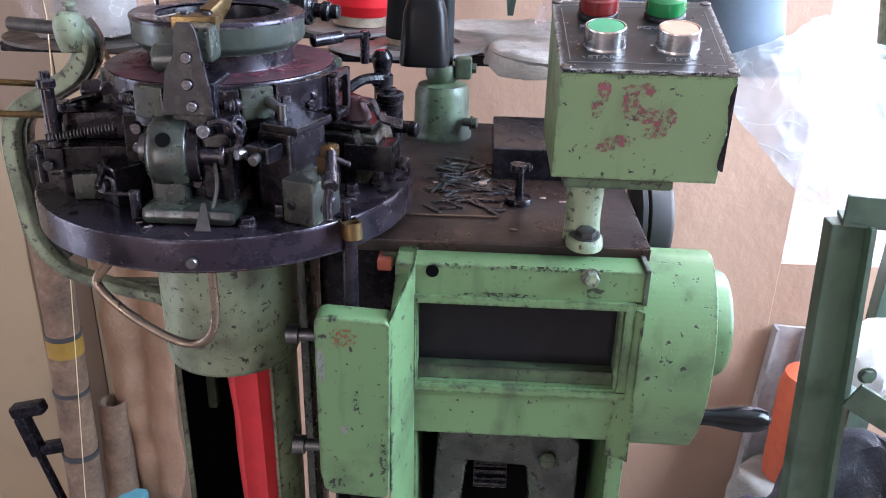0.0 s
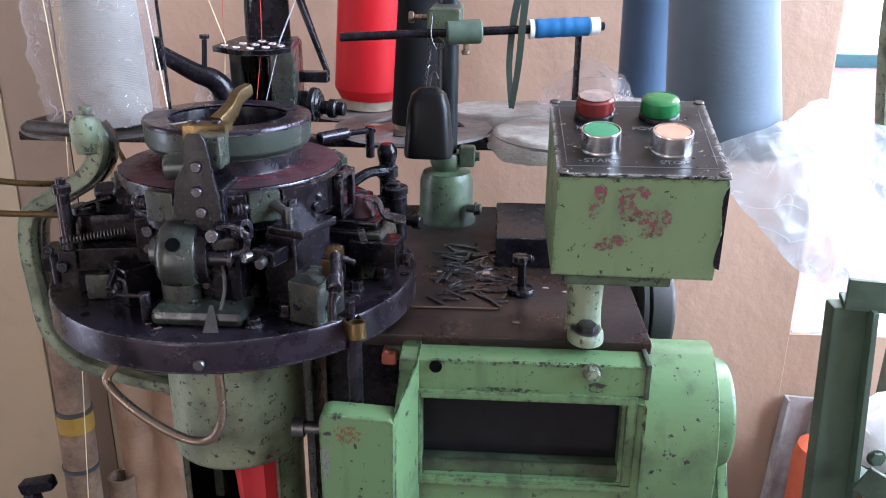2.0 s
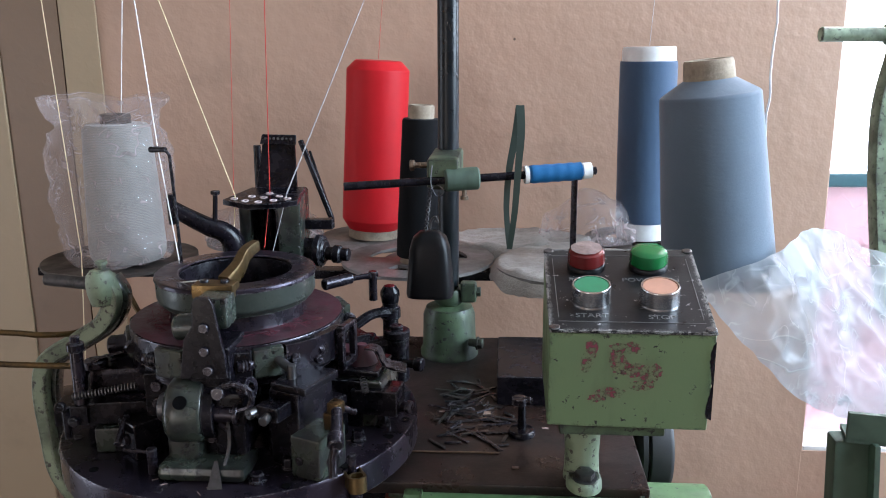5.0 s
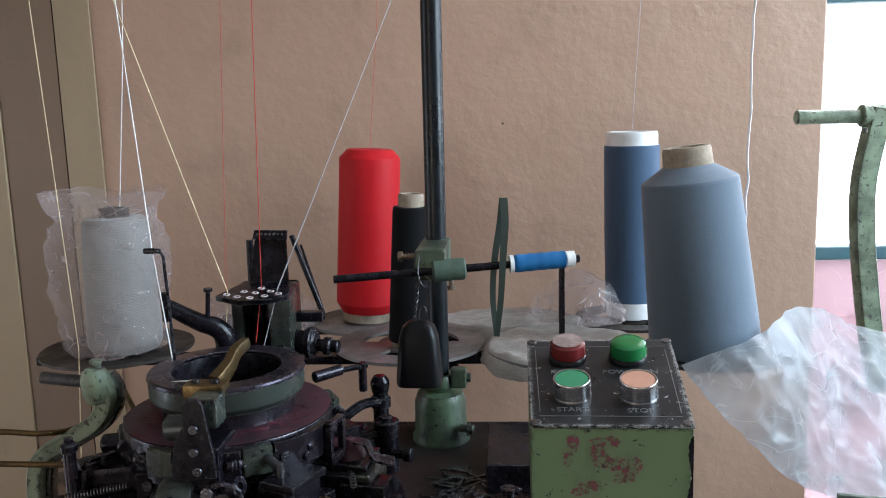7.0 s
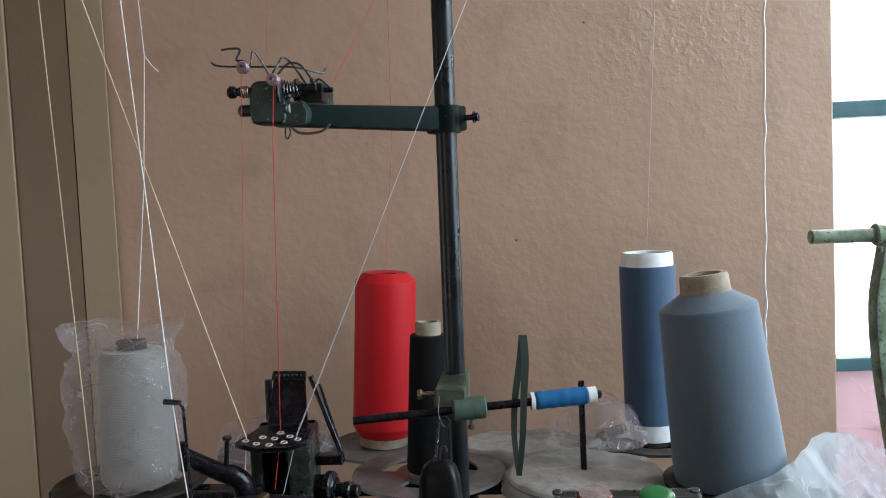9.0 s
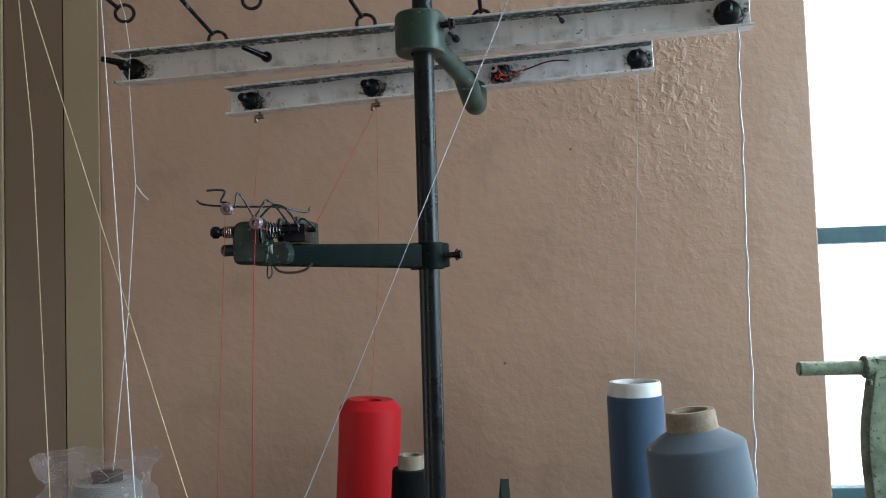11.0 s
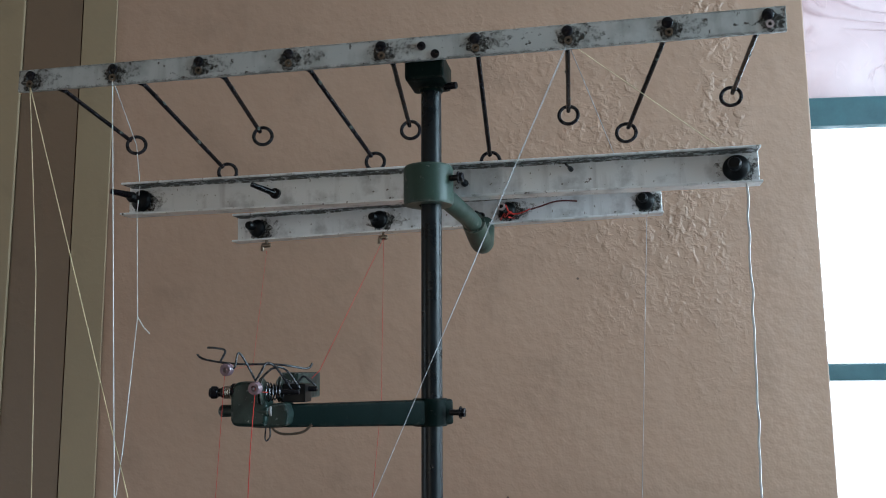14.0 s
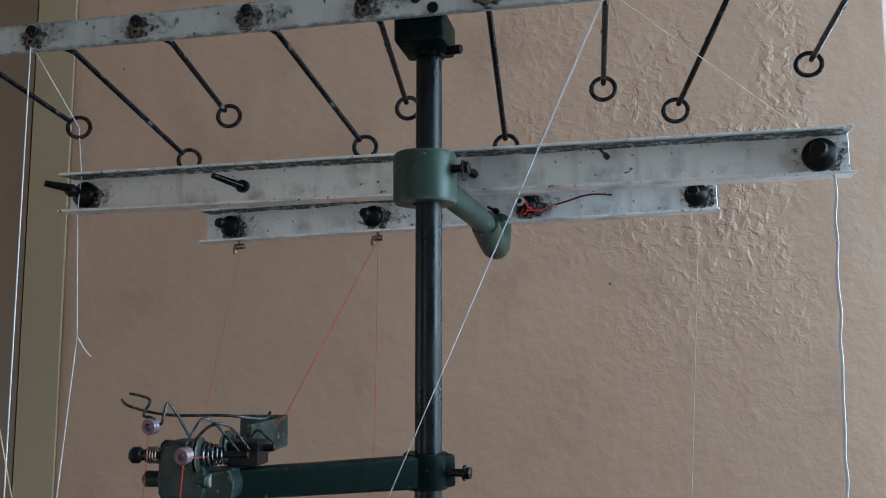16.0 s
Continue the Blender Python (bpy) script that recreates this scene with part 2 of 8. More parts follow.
GREEN_PALE = chipped("green_enamel_worn", (0.21, 0.27, 0.18), (0.075, 0.095, 0.06), (0.05, 0.05, 0.04), 0.58, 0.43, 0.36, 30)
GREEN_LEG = chipped("green_enamel_frame", (0.050, 0.082, 0.058), (0.026, 0.043, 0.031), (0.04, 0.045, 0.04), 0.70, 0.5, 0.5)
TEAL_ARM = chipped("dark_green_enamel", (0.0028, 0.0085, 0.0075), (0.0015, 0.004, 0.0035), (0.03, 0.03, 0.025), 0.66, 0.5, 0.28, spec=0.05)
TEAL_HEAD = chipped("worn_dark_green_enamel", (0.010, 0.027, 0.023), (0.003, 0.006, 0.0055), (0.13, 0.15, 0.14), 0.63, 0.45, 0.3, 45, spec=0.35, edge_wear=0.14, relief=0.25)
STEEL_DARK = surface("oiled_dark_steel", (0.008, 0.007, 0.011), (0.024, 0.018, 0.027), 0.17, 0.5, 55, 220, 0.12, 0.0005, 0.38, (0.20, 0.20, 0.22), (0.10, 0.09, 0.09))
STEEL_BLACK = surface("black_oily_iron", (0.003, 0.003, 0.004), (0.010, 0.008, 0.012), 0.15, 0.0, 60, 220, 0.14, 0.0005, 0.34, (0.11, 0.11, 0.12), (0.05, 0.045, 0.045), 0.2)
STEEL_PLATE = surface("blued_steel_plate", (0.017, 0.014, 0.023), (0.036, 0.027, 0.040), 0.20, 0.6, 28, 240, 0.14, 0.0004, 0.42, (0.30, 0.29, 0.31), (0.13, 0.115, 0.115), 0.4)
STEEL_RED = surface("steel_with_red_lint", (0.020, 0.016, 0.018), (0.085, 0.016, 0.030), 0.45, 0.2, 30, 220, 0.3, 0.0008)
STEEL_BRIGHT = surface("worn_bright_steel", (0.16, 0.16, 0.165), (0.07, 0.068, 0.07), 0.28, 0.9, 30, 260, 0.15, 0.0004)
TABLE_TOP = surface("rusty_brown_tabletop", (0.034, 0.0185, 0.0145), (0.011, 0.009, 0.009), 0.28, 0.1, 16, 200, 0.4, 0.0006, 0.5, (0.10, 0.09, 0.08), (0.10, 0.085, 0.08), 0.35)
POLE = surface("black_painted_pipe", (0.004, 0.006, 0.008), (0.008, 0.011, 0.014), 0.27, 0.0, 20, 200, 0.25, 0.0006, spec=0.28)
BRASS = surface("dull_brass", (0.16, 0.105, 0.042), (0.060, 0.042, 0.022), 0.36, 0.85, 45, 300, 0.2, 0.0005)
BRASS_DARK = surface("blackened_brass", (0.10, 0.060, 0.024), (0.026, 0.018, 0.012), 0.3, 0.8, 70, 260, 0.2, 0.0005, None, (0.30, 0.19, 0.08))
BRASS_WIRE = surface("tarnished_tube", (0.26, 0.20, 0.15), (0.15, 0.115, 0.09), 0.3, 0.85, 40, 300, 0.15, 0.0004)
ALU = chipped("dusty_aluminium", (0.74, 0.76, 0.78), (0.42, 0.42, 0.43), (0.10, 0.08, 0.065), 0.645, 0.52, 0.30, 34, spec=0.6, metal=0.6, edge_wear=0.05)
ALU_BAR = chipped("spotted_aluminium", (0.46, 0.47, 0.465), (0.25, 0.25, 0.24), (0.045, 0.035, 0.028), 0.635, 0.50, 0.4, 22, spec=0.6, metal=0.2)
BLACK_PLASTIC = plain("black_plastic", (0.005, 0.005, 0.006), 0.36)
GREEN_CLAMP = chipped("dark_green_clamp", (0.028, 0.052, 0.040), (0.014, 0.025, 0.019), (0.13, 0.14, 0.12), 0.64, 0.5, 0.3, spec=0.3)
STEEL_RING = surface("grey_worn_ring", (0.060, 0.072, 0.062), (0.024, 0.033, 0.027), 0.28, 0.45, 40, 240, 0.3, 0.0005, 0.5, (0.25, 0.25, 0.25), (0.02, 0.03, 0.025))
BLACK_GLOSS = plain("black_lacquer", (0.004, 0.005, 0.006), 0.16)
RUBBER = plain("dark_rubber", (0.03, 0.03, 0.032), 0.6)
DARK_GLASS = plain("dark_sight_glass", (0.012, 0.012, 0.014), 0.12)
# near-black, hardly reflecting: shade of hollows and holes painted as colour
CAVITY_SHADE = plain("black_cavity_shade", (0.003, 0.003, 0.0035), 0.9)
CAVITY_SHADE.node_tree.nodes["Principled BSDF"].inputs["Specular IOR Level"].default_value = 0.05
ALU_LABEL = chipped("black_label_plate", (0.009, 0.0095, 0.011), (0.026, 0.027, 0.028), (0.30, 0.30, 0.29), 0.635, 0.5, 0.25, 40, spec=0.2)
INK = plain("engraved_letters", (0.15, 0.15, 0.148), 0.5)
CHROME = plain("chrome", (0.62, 0.62, 0.63), 0.26, 1.0)
CAP_GREEN = plain("green_button_cap", (0.012, 0.20, 0.09), 0.42)
CAP_ORANGE = plain("orange_button_cap", (0.50, 0.245, 0.16), 0.45)
LENS_RED = plain("red_lamp_lens", (0.13, 0.014, 0.013), 0.25)
LENS_GREEN = plain("green_lamp_lens", (0.008, 0.14, 0.038), 0.22)
DUST = surface("dust_crust", (0.15, 0.095, 0.08), (0.30, 0.22, 0.20), 0.8, 0, 120, 500, 0.6, 0.001)

LINT = plain("grey_lint", (0.10, 0.115, 0.10), 0.95)


def residue(name, c, lo, hi, scale=260):
    """A broken film of old grease, paint or painted shade that lets the ground show through."""
    m, nt, b = nodes_of(name)
    b.inputs["Base Color"].default_value, b.inputs["Roughness"].default_value = (*c, 1), 0.7
    tr, mx = nt.nodes.new("ShaderNodeBsdfTransparent"), nt.nodes.new("ShaderNodeMixShader")
    nt.links.new(ramp(nt, noise_tex(nt, scale, 5, 0.7).outputs[0], lo, hi), mx.inputs[0])
    nt.links.new(tr.outputs[0], mx.inputs[1]), nt.links.new(b.outputs[0], mx.inputs[2])
    nt.links.new(mx.outputs[0], nt.nodes["Material Output"].inputs[0])
    return m


GREASE = residue("black_grease", (0.020, 0.016, 0.013), 0.36, 0.60)
# painted shade for the underside of the rails' upper lips
LIP_SHADE = residue("lip_shade_film", (0.12, 0.118, 0.11), 0.34, 0.58, 120)
GREASE_THIN = residue("thin_brown_grease", (0.075, 0.055, 0.042), 0.46, 0.72, 180)
CERAMIC = plain("white_ceramic", (0.52, 0.43, 0.43), 0.25)
RED_YARN = yarn("red_yarn", (0.56, 0.008, 0.013), (0.48, 0.006, 0.011), 1300, 0.55, 0.02)
GREY_YARN = yarn("grey_blue_yarn", (0.112, 0.148, 0.190), (0.098, 0.130, 0.168), 900, 0.75, 0.2)
BLUE_YARN = yarn("slate_blue_yarn", (0.055, 0.098, 0.165), (0.042, 0.080, 0.14), 800, 0.7, 0.2)
BLACK_YARN = yarn("black_yarn", (0.006, 0.006, 0.007), (0.010, 0.010, 0.011), 900, 0.8, 0.03)
WHITE_YARN = yarn("white_yarn", (0.36, 0.35, 0.33), (0.24, 0.245, 0.23), 420)
BOBBIN_BLUE = yarn("bright_blue_thread", (0.007, 0.125, 0.31), (0.005, 0.085, 0.23), 1200, 0.6, 0.02)
PAPER = surface("paper_core", (0.36, 0.29, 0.215), (0.20, 0.16, 0.12), 0.85, 0, 40, 300, 0.3, 0.0006)
WHITE_CORE = plain("white_plastic_core", (0.75, 0.75, 0.74), 0.4)
for mt, sp in ((BLACK_PLASTIC, 0.2), (BLACK_YARN, 0.08), (BLACK_GLOSS, 0.25), (DARK_GLASS, 0.2)):
    mt.node_tree.nodes["Principled BSDF"].inputs["Specular IOR Level"].default_value = sp
DISC = surface("grey_creel_disc", (0.22, 0.205, 0.20), (0.12, 0.108, 0.10), 0.45, 0.4, 14, 220, 0.3, 0.0006)
DISC_DARK = surface("rusty_creel_disc", (0.065, 0.05, 0.042), (0.03, 0.026, 0.024), 0.5, 0.4, 14, 220, 0.3, 0.0006)
CLOTH = surface("dusty_white_cloth", (0.40, 0.37, 0.34), (0.26, 0.24, 0.215), 0.9, 0, 18, 240, 0.6, 0.002)
CREAM_THREAD = plain("cream_thread", (0.70, 0.58, 0.36), 0.7)
WHITE_THREAD = plain("white_thread", (0.78, 0.78, 0.77), 0.7)
FAINT_THREAD = plain("thin_white_thread", (0.42, 0.42, 0.45), 0.6)
RED_THREAD = plain("red_thread", (0.55, 0.03, 0.02), 0.7)
RED_CLOTH = plain("red_knit", (0.42, 0.010, 0.016), 0.75)
WALL = wall_paint("terracotta_wall_paint", (0.42, 0.262, 0.182), (0.375, 0.232, 0.160), 1.0, True)
WALL_PLAIN = wall_paint("room_wall_paint", (0.47, 0.33, 0.23), (0.43, 0.30, 0.21), 0.4)
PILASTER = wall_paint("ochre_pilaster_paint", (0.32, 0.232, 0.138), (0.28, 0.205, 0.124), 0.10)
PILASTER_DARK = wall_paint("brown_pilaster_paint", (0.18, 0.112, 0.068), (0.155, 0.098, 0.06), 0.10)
CEILING = plain("pale_ceiling", (0.55, 0.53, 0.50), 0.8)
FLOOR = surface("concrete_floor", (0.20, 0.17, 0.15), (0.13, 0.11, 0.10), 0.7, 0, 4, 80, 0.3, 0.002)
TEAL = surface("teal_window_bar", (0.05, 0.13, 0.155), (0.04, 0.10, 0.12), 0.45, 0, 20, 200, 0.2, 0.0006)
FILM = clear_plastic("clear_bag_film", 0.30, (0.58, 0.50, 0.50), 17, 0.08)
FILM_BIG = clear_plastic("milky_bag_film", 0.76, (0.44, 0.475, 0.505), 13, 0.14)
CARD = surface("brown_paper", (0.30, 0.185, 0.12), (0.22, 0.135, 0.088), 0.85, 0, 8, 120, 0.5, 0.003)
TUBE_CARD = surface("dirty_cardboard_tube", (0.20, 0.125, 0.080), (0.085, 0.055, 0.038), 0.85, 0, 16, 150, 0.4, 0.002)
YELLOW_TAPE = plain("yellow_tape", (0.26, 0.15, 0.02), 0.55)
BLUE_PLASTIC = plain("blue_plastic", (0.10, 0.30, 0.36), 0.4)
ORANGE = plain("orange_plastic", (0.62, 0.12, 0.05), 0.5)
GREY_METAL = surface("grey_galvanised", (0.42, 0.40, 0.39), (0.26, 0.24, 0.235), 0.45, 0.2, 20, 200, 0.3, 0.0008)
DARK_CLOTH = surface("dark_rags", (0.045, 0.05, 0.065), (0.02, 0.022, 0.028), 0.9, 0, 20, 150, 0.6, 0.004)

# ---- mesh helpers ----


def basis(axis):
    return Vector(axis).normalized().to_track_quat("Z", "Y").to_matrix().to_4x4()


def box(bm, x0, x1, y0, y1, z0, z1, bevel=0.0, m=None, seg=2):
    r = bmesh.ops.create_cube(bm, size=1.0)
    vs = r["verts"]
    bmesh.ops.scale(bm, vec=(x1 - x0, y1 - y0, z1 - z0), verts=vs)
    bmesh.ops.translate(bm, vec=((x0 + x1) / 2, (y0 + y1) / 2, (z0 + z1) / 2), verts=vs)
    if bevel:
        es = list({e for v in vs for e in v.link_edges})
        o = bmesh.ops.bevel(bm, geom=es, offset=bevel, segments=seg, affect="EDGES", profile=0.5)
        vs = list({v for f in o["faces"] for v in f.verts} | {v for v in vs if v.is_valid})
    if m is not None:
        bmesh.ops.transform(bm, matrix=m, verts=vs)
    return bm


def lathe(bm, profile, m=None, seg=40, close=False):
    """Turns (radius, height) rows round z, then places them by m."""
    m = m or Matrix()
    rings = []
    for r, z in profile:
        if r < 1e-6:
            rings.append([bm.verts.new(m @ Vector((0, 0, z)))])
        else:
            rings.append([bm.verts.new(m @ Vector((r * math.cos(2 * math.pi * i / seg), r * math.sin(2 * math.pi * i / seg), z))) for i in range(seg)])
    pairs = list(zip(rings, rings[1:]))
    if close:
        pairs.append((rings[-1], rings[0]))
    for a, b in pairs:
        for i in range(seg):
            j = (i + 1) % seg
            if len(a) == 1 and len(b) == 1:
                continue
            if len(a) == 1:
                bm.faces.new((a[0], b[j], b[i]))
            elif len(b) == 1:
                bm.faces.new((a[i], a[j], b[0]))
            else:
                bm.faces.new((a[i], a[j], b[j], b[i]))
    return bm


def rod(bm, a, b, r0, r1=None, seg=16, bevel=0.0):
    a, b = Vector(a), Vector(b)
    r1 = r0 if r1 is None else r1
    h = (b - a).length
    e = bevel or min(r0, r1, h) * 0.15
    prof = [(0, 0), (r0 - e, 0), (r0, e), (r1, h - e), (r1 - e, h), (0, h)]
    return lathe(bm, prof, Matrix.Translation(a) @ basis(b - a), seg)


def spline(pts, steps=8):
    pts = [Vector(p) for p in pts]
    if len(pts) < 3:
        return pts
    out = []
    for i in range(len(pts) - 1):
        p0, p1, p2, p3 = pts[max(i - 1, 0)], pts[i], pts[i + 1], pts[min(i + 2, len(pts) - 1)]
        for k in range(steps):
            t = k / steps
            out.append(0.5 * (2 * p1 + (p2 - p0) * t + (2 * p0 - 5 * p1 + 4 * p2 - p3) * t * t + (3 * p1 - p0 - 3 * p2 + p3) * t ** 3))
    return out + [pts[-1]]


def tube(bm, pts, r, seg=8, smooth=True, section=None, steps=8):
    """Sweeps a round (or given) section along points; r may be a list of two for a taper."""
    path = spline(pts, steps) if smooth else [Vector(p) for p in pts]
    r0, r1 = r if isinstance(r, (list, tuple)) else (r, r)
    rings, up = [], None
    n = len(path)
    for i, p in enumerate(path):
        d = (path[min(i + 1, n - 1)] - path[max(i - 1, 0)]).normalized()
        if up is None:
            up = Vector((0, 1, 0)) if abs(d.y) < 0.9 else Vector((1, 0, 0))
        side = d.cross(up).normalized()
        up = side.cross(d).normalized()
        rr = r0 + (r1 - r0) * i / max(n - 1, 1)
        sec = section or [(math.cos(2 * math.pi * k / seg), math.sin(2 * math.pi * k / seg)) for k in range(seg)]
        rings.append([bm.verts.new(p + side * (u * rr) + up * (v * rr)) for u, v in sec])
    for a, b in zip(rings, rings[1:]):
        for i in range(len(a)):
            j = (i + 1) % len(a)
            bm.faces.new((a[i], a[j], b[j], b[i]))
    bm.faces.new(rings[0][::-1])
    bm.faces.new(rings[-1])
    return bm


def prism(bm, outline, y0, y1, m=None, bevel=0.0):
    """An outline in x and z, pushed through from y0 to y1."""
    m = m or Matrix()
    f = [bm.verts.new(m @ Vector((x, y0, z))) for x, z in outline]
    k = [bm.verts.new(m @ Vector((x, y1, z))) for x, z in outline]
    faces = [bm.faces.new(f), bm.faces.new(k[::-1])]
    n = len(f)
    for i in range(n):
        faces.append(bm.faces.new((f[i], k[i], k[(i + 1) % n], f[(i + 1) % n])))
    bmesh.ops.recalc_face_normals(bm, faces=faces)
    if bevel:
        es = list({e for fc in faces for e in fc.edges})
        bmesh.ops.bevel(bm, geom=es, offset=bevel, segments=2, affect="EDGES", profile=0.5)
    return bm


def thing(name, place, label, category, group="", kind=""):
    ob = new(name)
    ob.location = place
    ob.empty_display_size = 0.02
    ob["at"] = place
    return tagged(ob, label, category, group, kind)


def part(name, bm, material, parent=None, label="", smooth=42):
    """Links a bmesh, given in world metres, as one mesh under a thing or a part."""
    me = bpy.data.meshes.new(name)
    off = Vector((0, 0, 0))
    if parent is not None:
        off = Vector(parent["at"])
    bmesh.ops.translate(bm, vec=-off, verts=bm.verts)
    bmesh.ops.recalc_face_normals(bm, faces=bm.faces)
    for f in bm.faces:
        f.smooth = True
    lim = radians(smooth)
    for e in bm.edges:
        if len(e.link_faces) == 2 and e.calc_face_angle(0) > lim:
            e.smooth = False
    bm.to_mesh(me)
    bm.free()
    for mt in (material if isinstance(material, list) else [material]):
        me.materials.append(mt)
    ob = new(name, me)
    if smooth == 42:
        wn2 = ob.modifiers.new("weighted_normals", "WEIGHTED_NORMAL")
        wn2.keep_sharp = True
    if parent is not None:
        ob.parent = parent
        ob["at"] = tuple(off)
    if label:
        ob["label"] = label
    return ob


def B():
    return bmesh.new()


def solo(name, bm, material, label, category, group="", kind="", smooth=42):
    """A thing of one mesh."""
    bm.verts.ensure_lookup_table()
    lo = Vector([min(v.co[i] for v in bm.verts) for i in range(3)])
    hi = Vector([max(v.co[i] for v in bm.verts) for i in range(3)])
    base = Vector(((lo.x + hi.x) / 2, (lo.y + hi.y) / 2, lo.z))
    bmesh.ops.translate(bm, vec=-base, verts=bm.verts)
    ob = part(name, bm, material, None, "", smooth)
    ob.location = base
    ob["at"] = tuple(base)
    return tagged(ob, label, category, group, kind)


def screw(bm, at, axis, r, h=0.004, seg=12):
    """A round head with a slot, standing out along axis."""
    m = Matrix.Translation(Vector(at)) @ basis(axis)
    lathe(bm, [(r, 0), (r, h * 0.6), (r * 0.8, h), (r * 0.75, h), (0, h)], m, seg)
    box(bm, -r * 0.78, r * 0.78, -r * 0.09, r * 0.09, h * 0.98, h * 1.08, 0, m)
    return bm


def hexbolt(bm, at, axis, r, h=0.006):
    m = Matrix.Translation(Vector(at)) @ basis(axis)
    lathe(bm, [(r * 1.25, 0), (r * 1.25, h * 0.25), (0, h * 0.25)], m, 16)
    lathe(bm, [(r, h * 0.2), (r, h * 0.9), (r * 0.86, h), (0, h)], m, 6)
    return bm

# ---- the room ----
X0, X1, Y0, YW, ZC = -2.6, 2.05, -2.6, 1.39, 3.0
WX0, WX1, WZ0, WZ1 = 0.549, 1.75, 0.628, 2.55


def room():
    bm = B()
    box(bm, X0 - 0.2, X1 + 0.2, Y0 - 0.2, YW + 0.2, -0.1, 0.0)
    solo("floor", bm, FLOOR, "worn dark concrete workshop floor", "floor", kind="structure")
    bm = B()
    box(bm, X0 - 0.2, X1 + 0.2, Y0 - 0.2, YW + 0.2, ZC, ZC + 0.1)
    solo("ceiling", bm, CEILING, "plain pale painted ceiling", "ceiling", kind="structure")
    # back wall with its window opening; the reveal shows the wall's thickness
    bm = B()
    d0, d1 = YW, YW + 0.2
    box(bm, X0, WX0, d0, d1, 0, ZC, 0.004)
    box(bm, WX0 - 0.003, WX1 + 0.003, d0 + 0.001, d1, 0, WZ0)
    box(bm, WX0 - 0.003, WX1 + 0.003, d0 + 0.001, d1, WZ1, ZC)
    box(bm, WX1, X1, d0, d1, 0, ZC)
    solo("wall_north", bm, WALL, "rough terracotta painted plaster wall with a window", "wall", kind="structure")
    # pilaster in the corner: ochre face, brown recess, ochre strip
    bm = B()
    box(bm, X0, -0.836, YW - 0.010, YW - 0.002, 0, ZC, 0.003)
    solo("pilaster", bm, PILASTER, "ochre painted plaster pilaster in the corner", "pilaster", kind="structure")
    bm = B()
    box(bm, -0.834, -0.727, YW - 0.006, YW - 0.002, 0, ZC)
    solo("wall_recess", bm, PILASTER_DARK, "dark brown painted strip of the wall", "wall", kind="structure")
    bm = B()
    box(bm, -0.725, -0.661, YW - 0.007, YW - 0.002, 0, ZC, 0.002)
    solo("trim", bm, PILASTER, "ochre painted raised strip on the wall", "trim", kind="structure")
    # unseen side wall with the second window, unseen wall behind with the doorway
    bm = B()
    box(bm, X1, X1 + 0.2, Y0, -0.25, 0, ZC)
    box(bm, X1, X1 + 0.2, 1.25, YW, 0, ZC)
    box(bm, X1 + 0.001, X1 + 0.2, -0.253, 1.253, 0, 1.15)
    box(bm, X1 + 0.001, X1 + 0.2, -0.253, 1.253, 2.75, ZC)
    solo("wall_east", bm, WALL_PLAIN, "painted plaster side wall with a window opening", "wall", kind="structure")
    bm = B()
    box(bm, X0, -2.1, Y0 - 0.2, Y0, 0, ZC)
    box(bm, -1.0, X1, Y0 - 0.2, Y0, 0, ZC)
    box(bm, -2.103, -0.997, Y0 - 0.2, Y0 - 0.001, 2.08, ZC)
    solo("wall_south", bm, WALL_PLAIN, "painted plaster wall with a doorway", "wall", kind="structure")
    bm = B()
    box(bm, X0 - 0.2, X0, Y0, -0.12, 0, ZC)
    box(bm, X0 - 0.2, X0, 0.82, YW, 0, ZC)
    box(bm, X0 - 0.2, X0 - 0.001, -0.123, 0.823, 1.88, ZC)
    solo("wall_west", bm, WALL_PLAIN, "painted plaster side wall with a doorway", "wall", kind="structure")
    # ground outside up to the horizon
    bm = B()
    box(bm, -150, 150, YW + 0.2, 300, -0.4, -0.3)
    solo("ground", bm, FLOOR, "pale yard outside the window", "ground", kind="structure")


PINK = clear_plastic("pink_frosted_pane", 0.92, (0.46, 0.37, 0.385), 6, 0.4)
PINK_LOW = clear_plastic("deep_pink_frosted_pane", 0.92, (0.38, 0.255, 0.275), 6, 0.4)
GLASS, gnt, gb = nodes_of("window_glass")
gb.inputs["Base Color"].default_value = (1, 1, 1, 1)
gb.inputs["Roughness"].default_value = 0.0
gb.inputs["Transmission Weight"].default_value = 1.0
gb.inputs["IOR"].default_value = 1.05


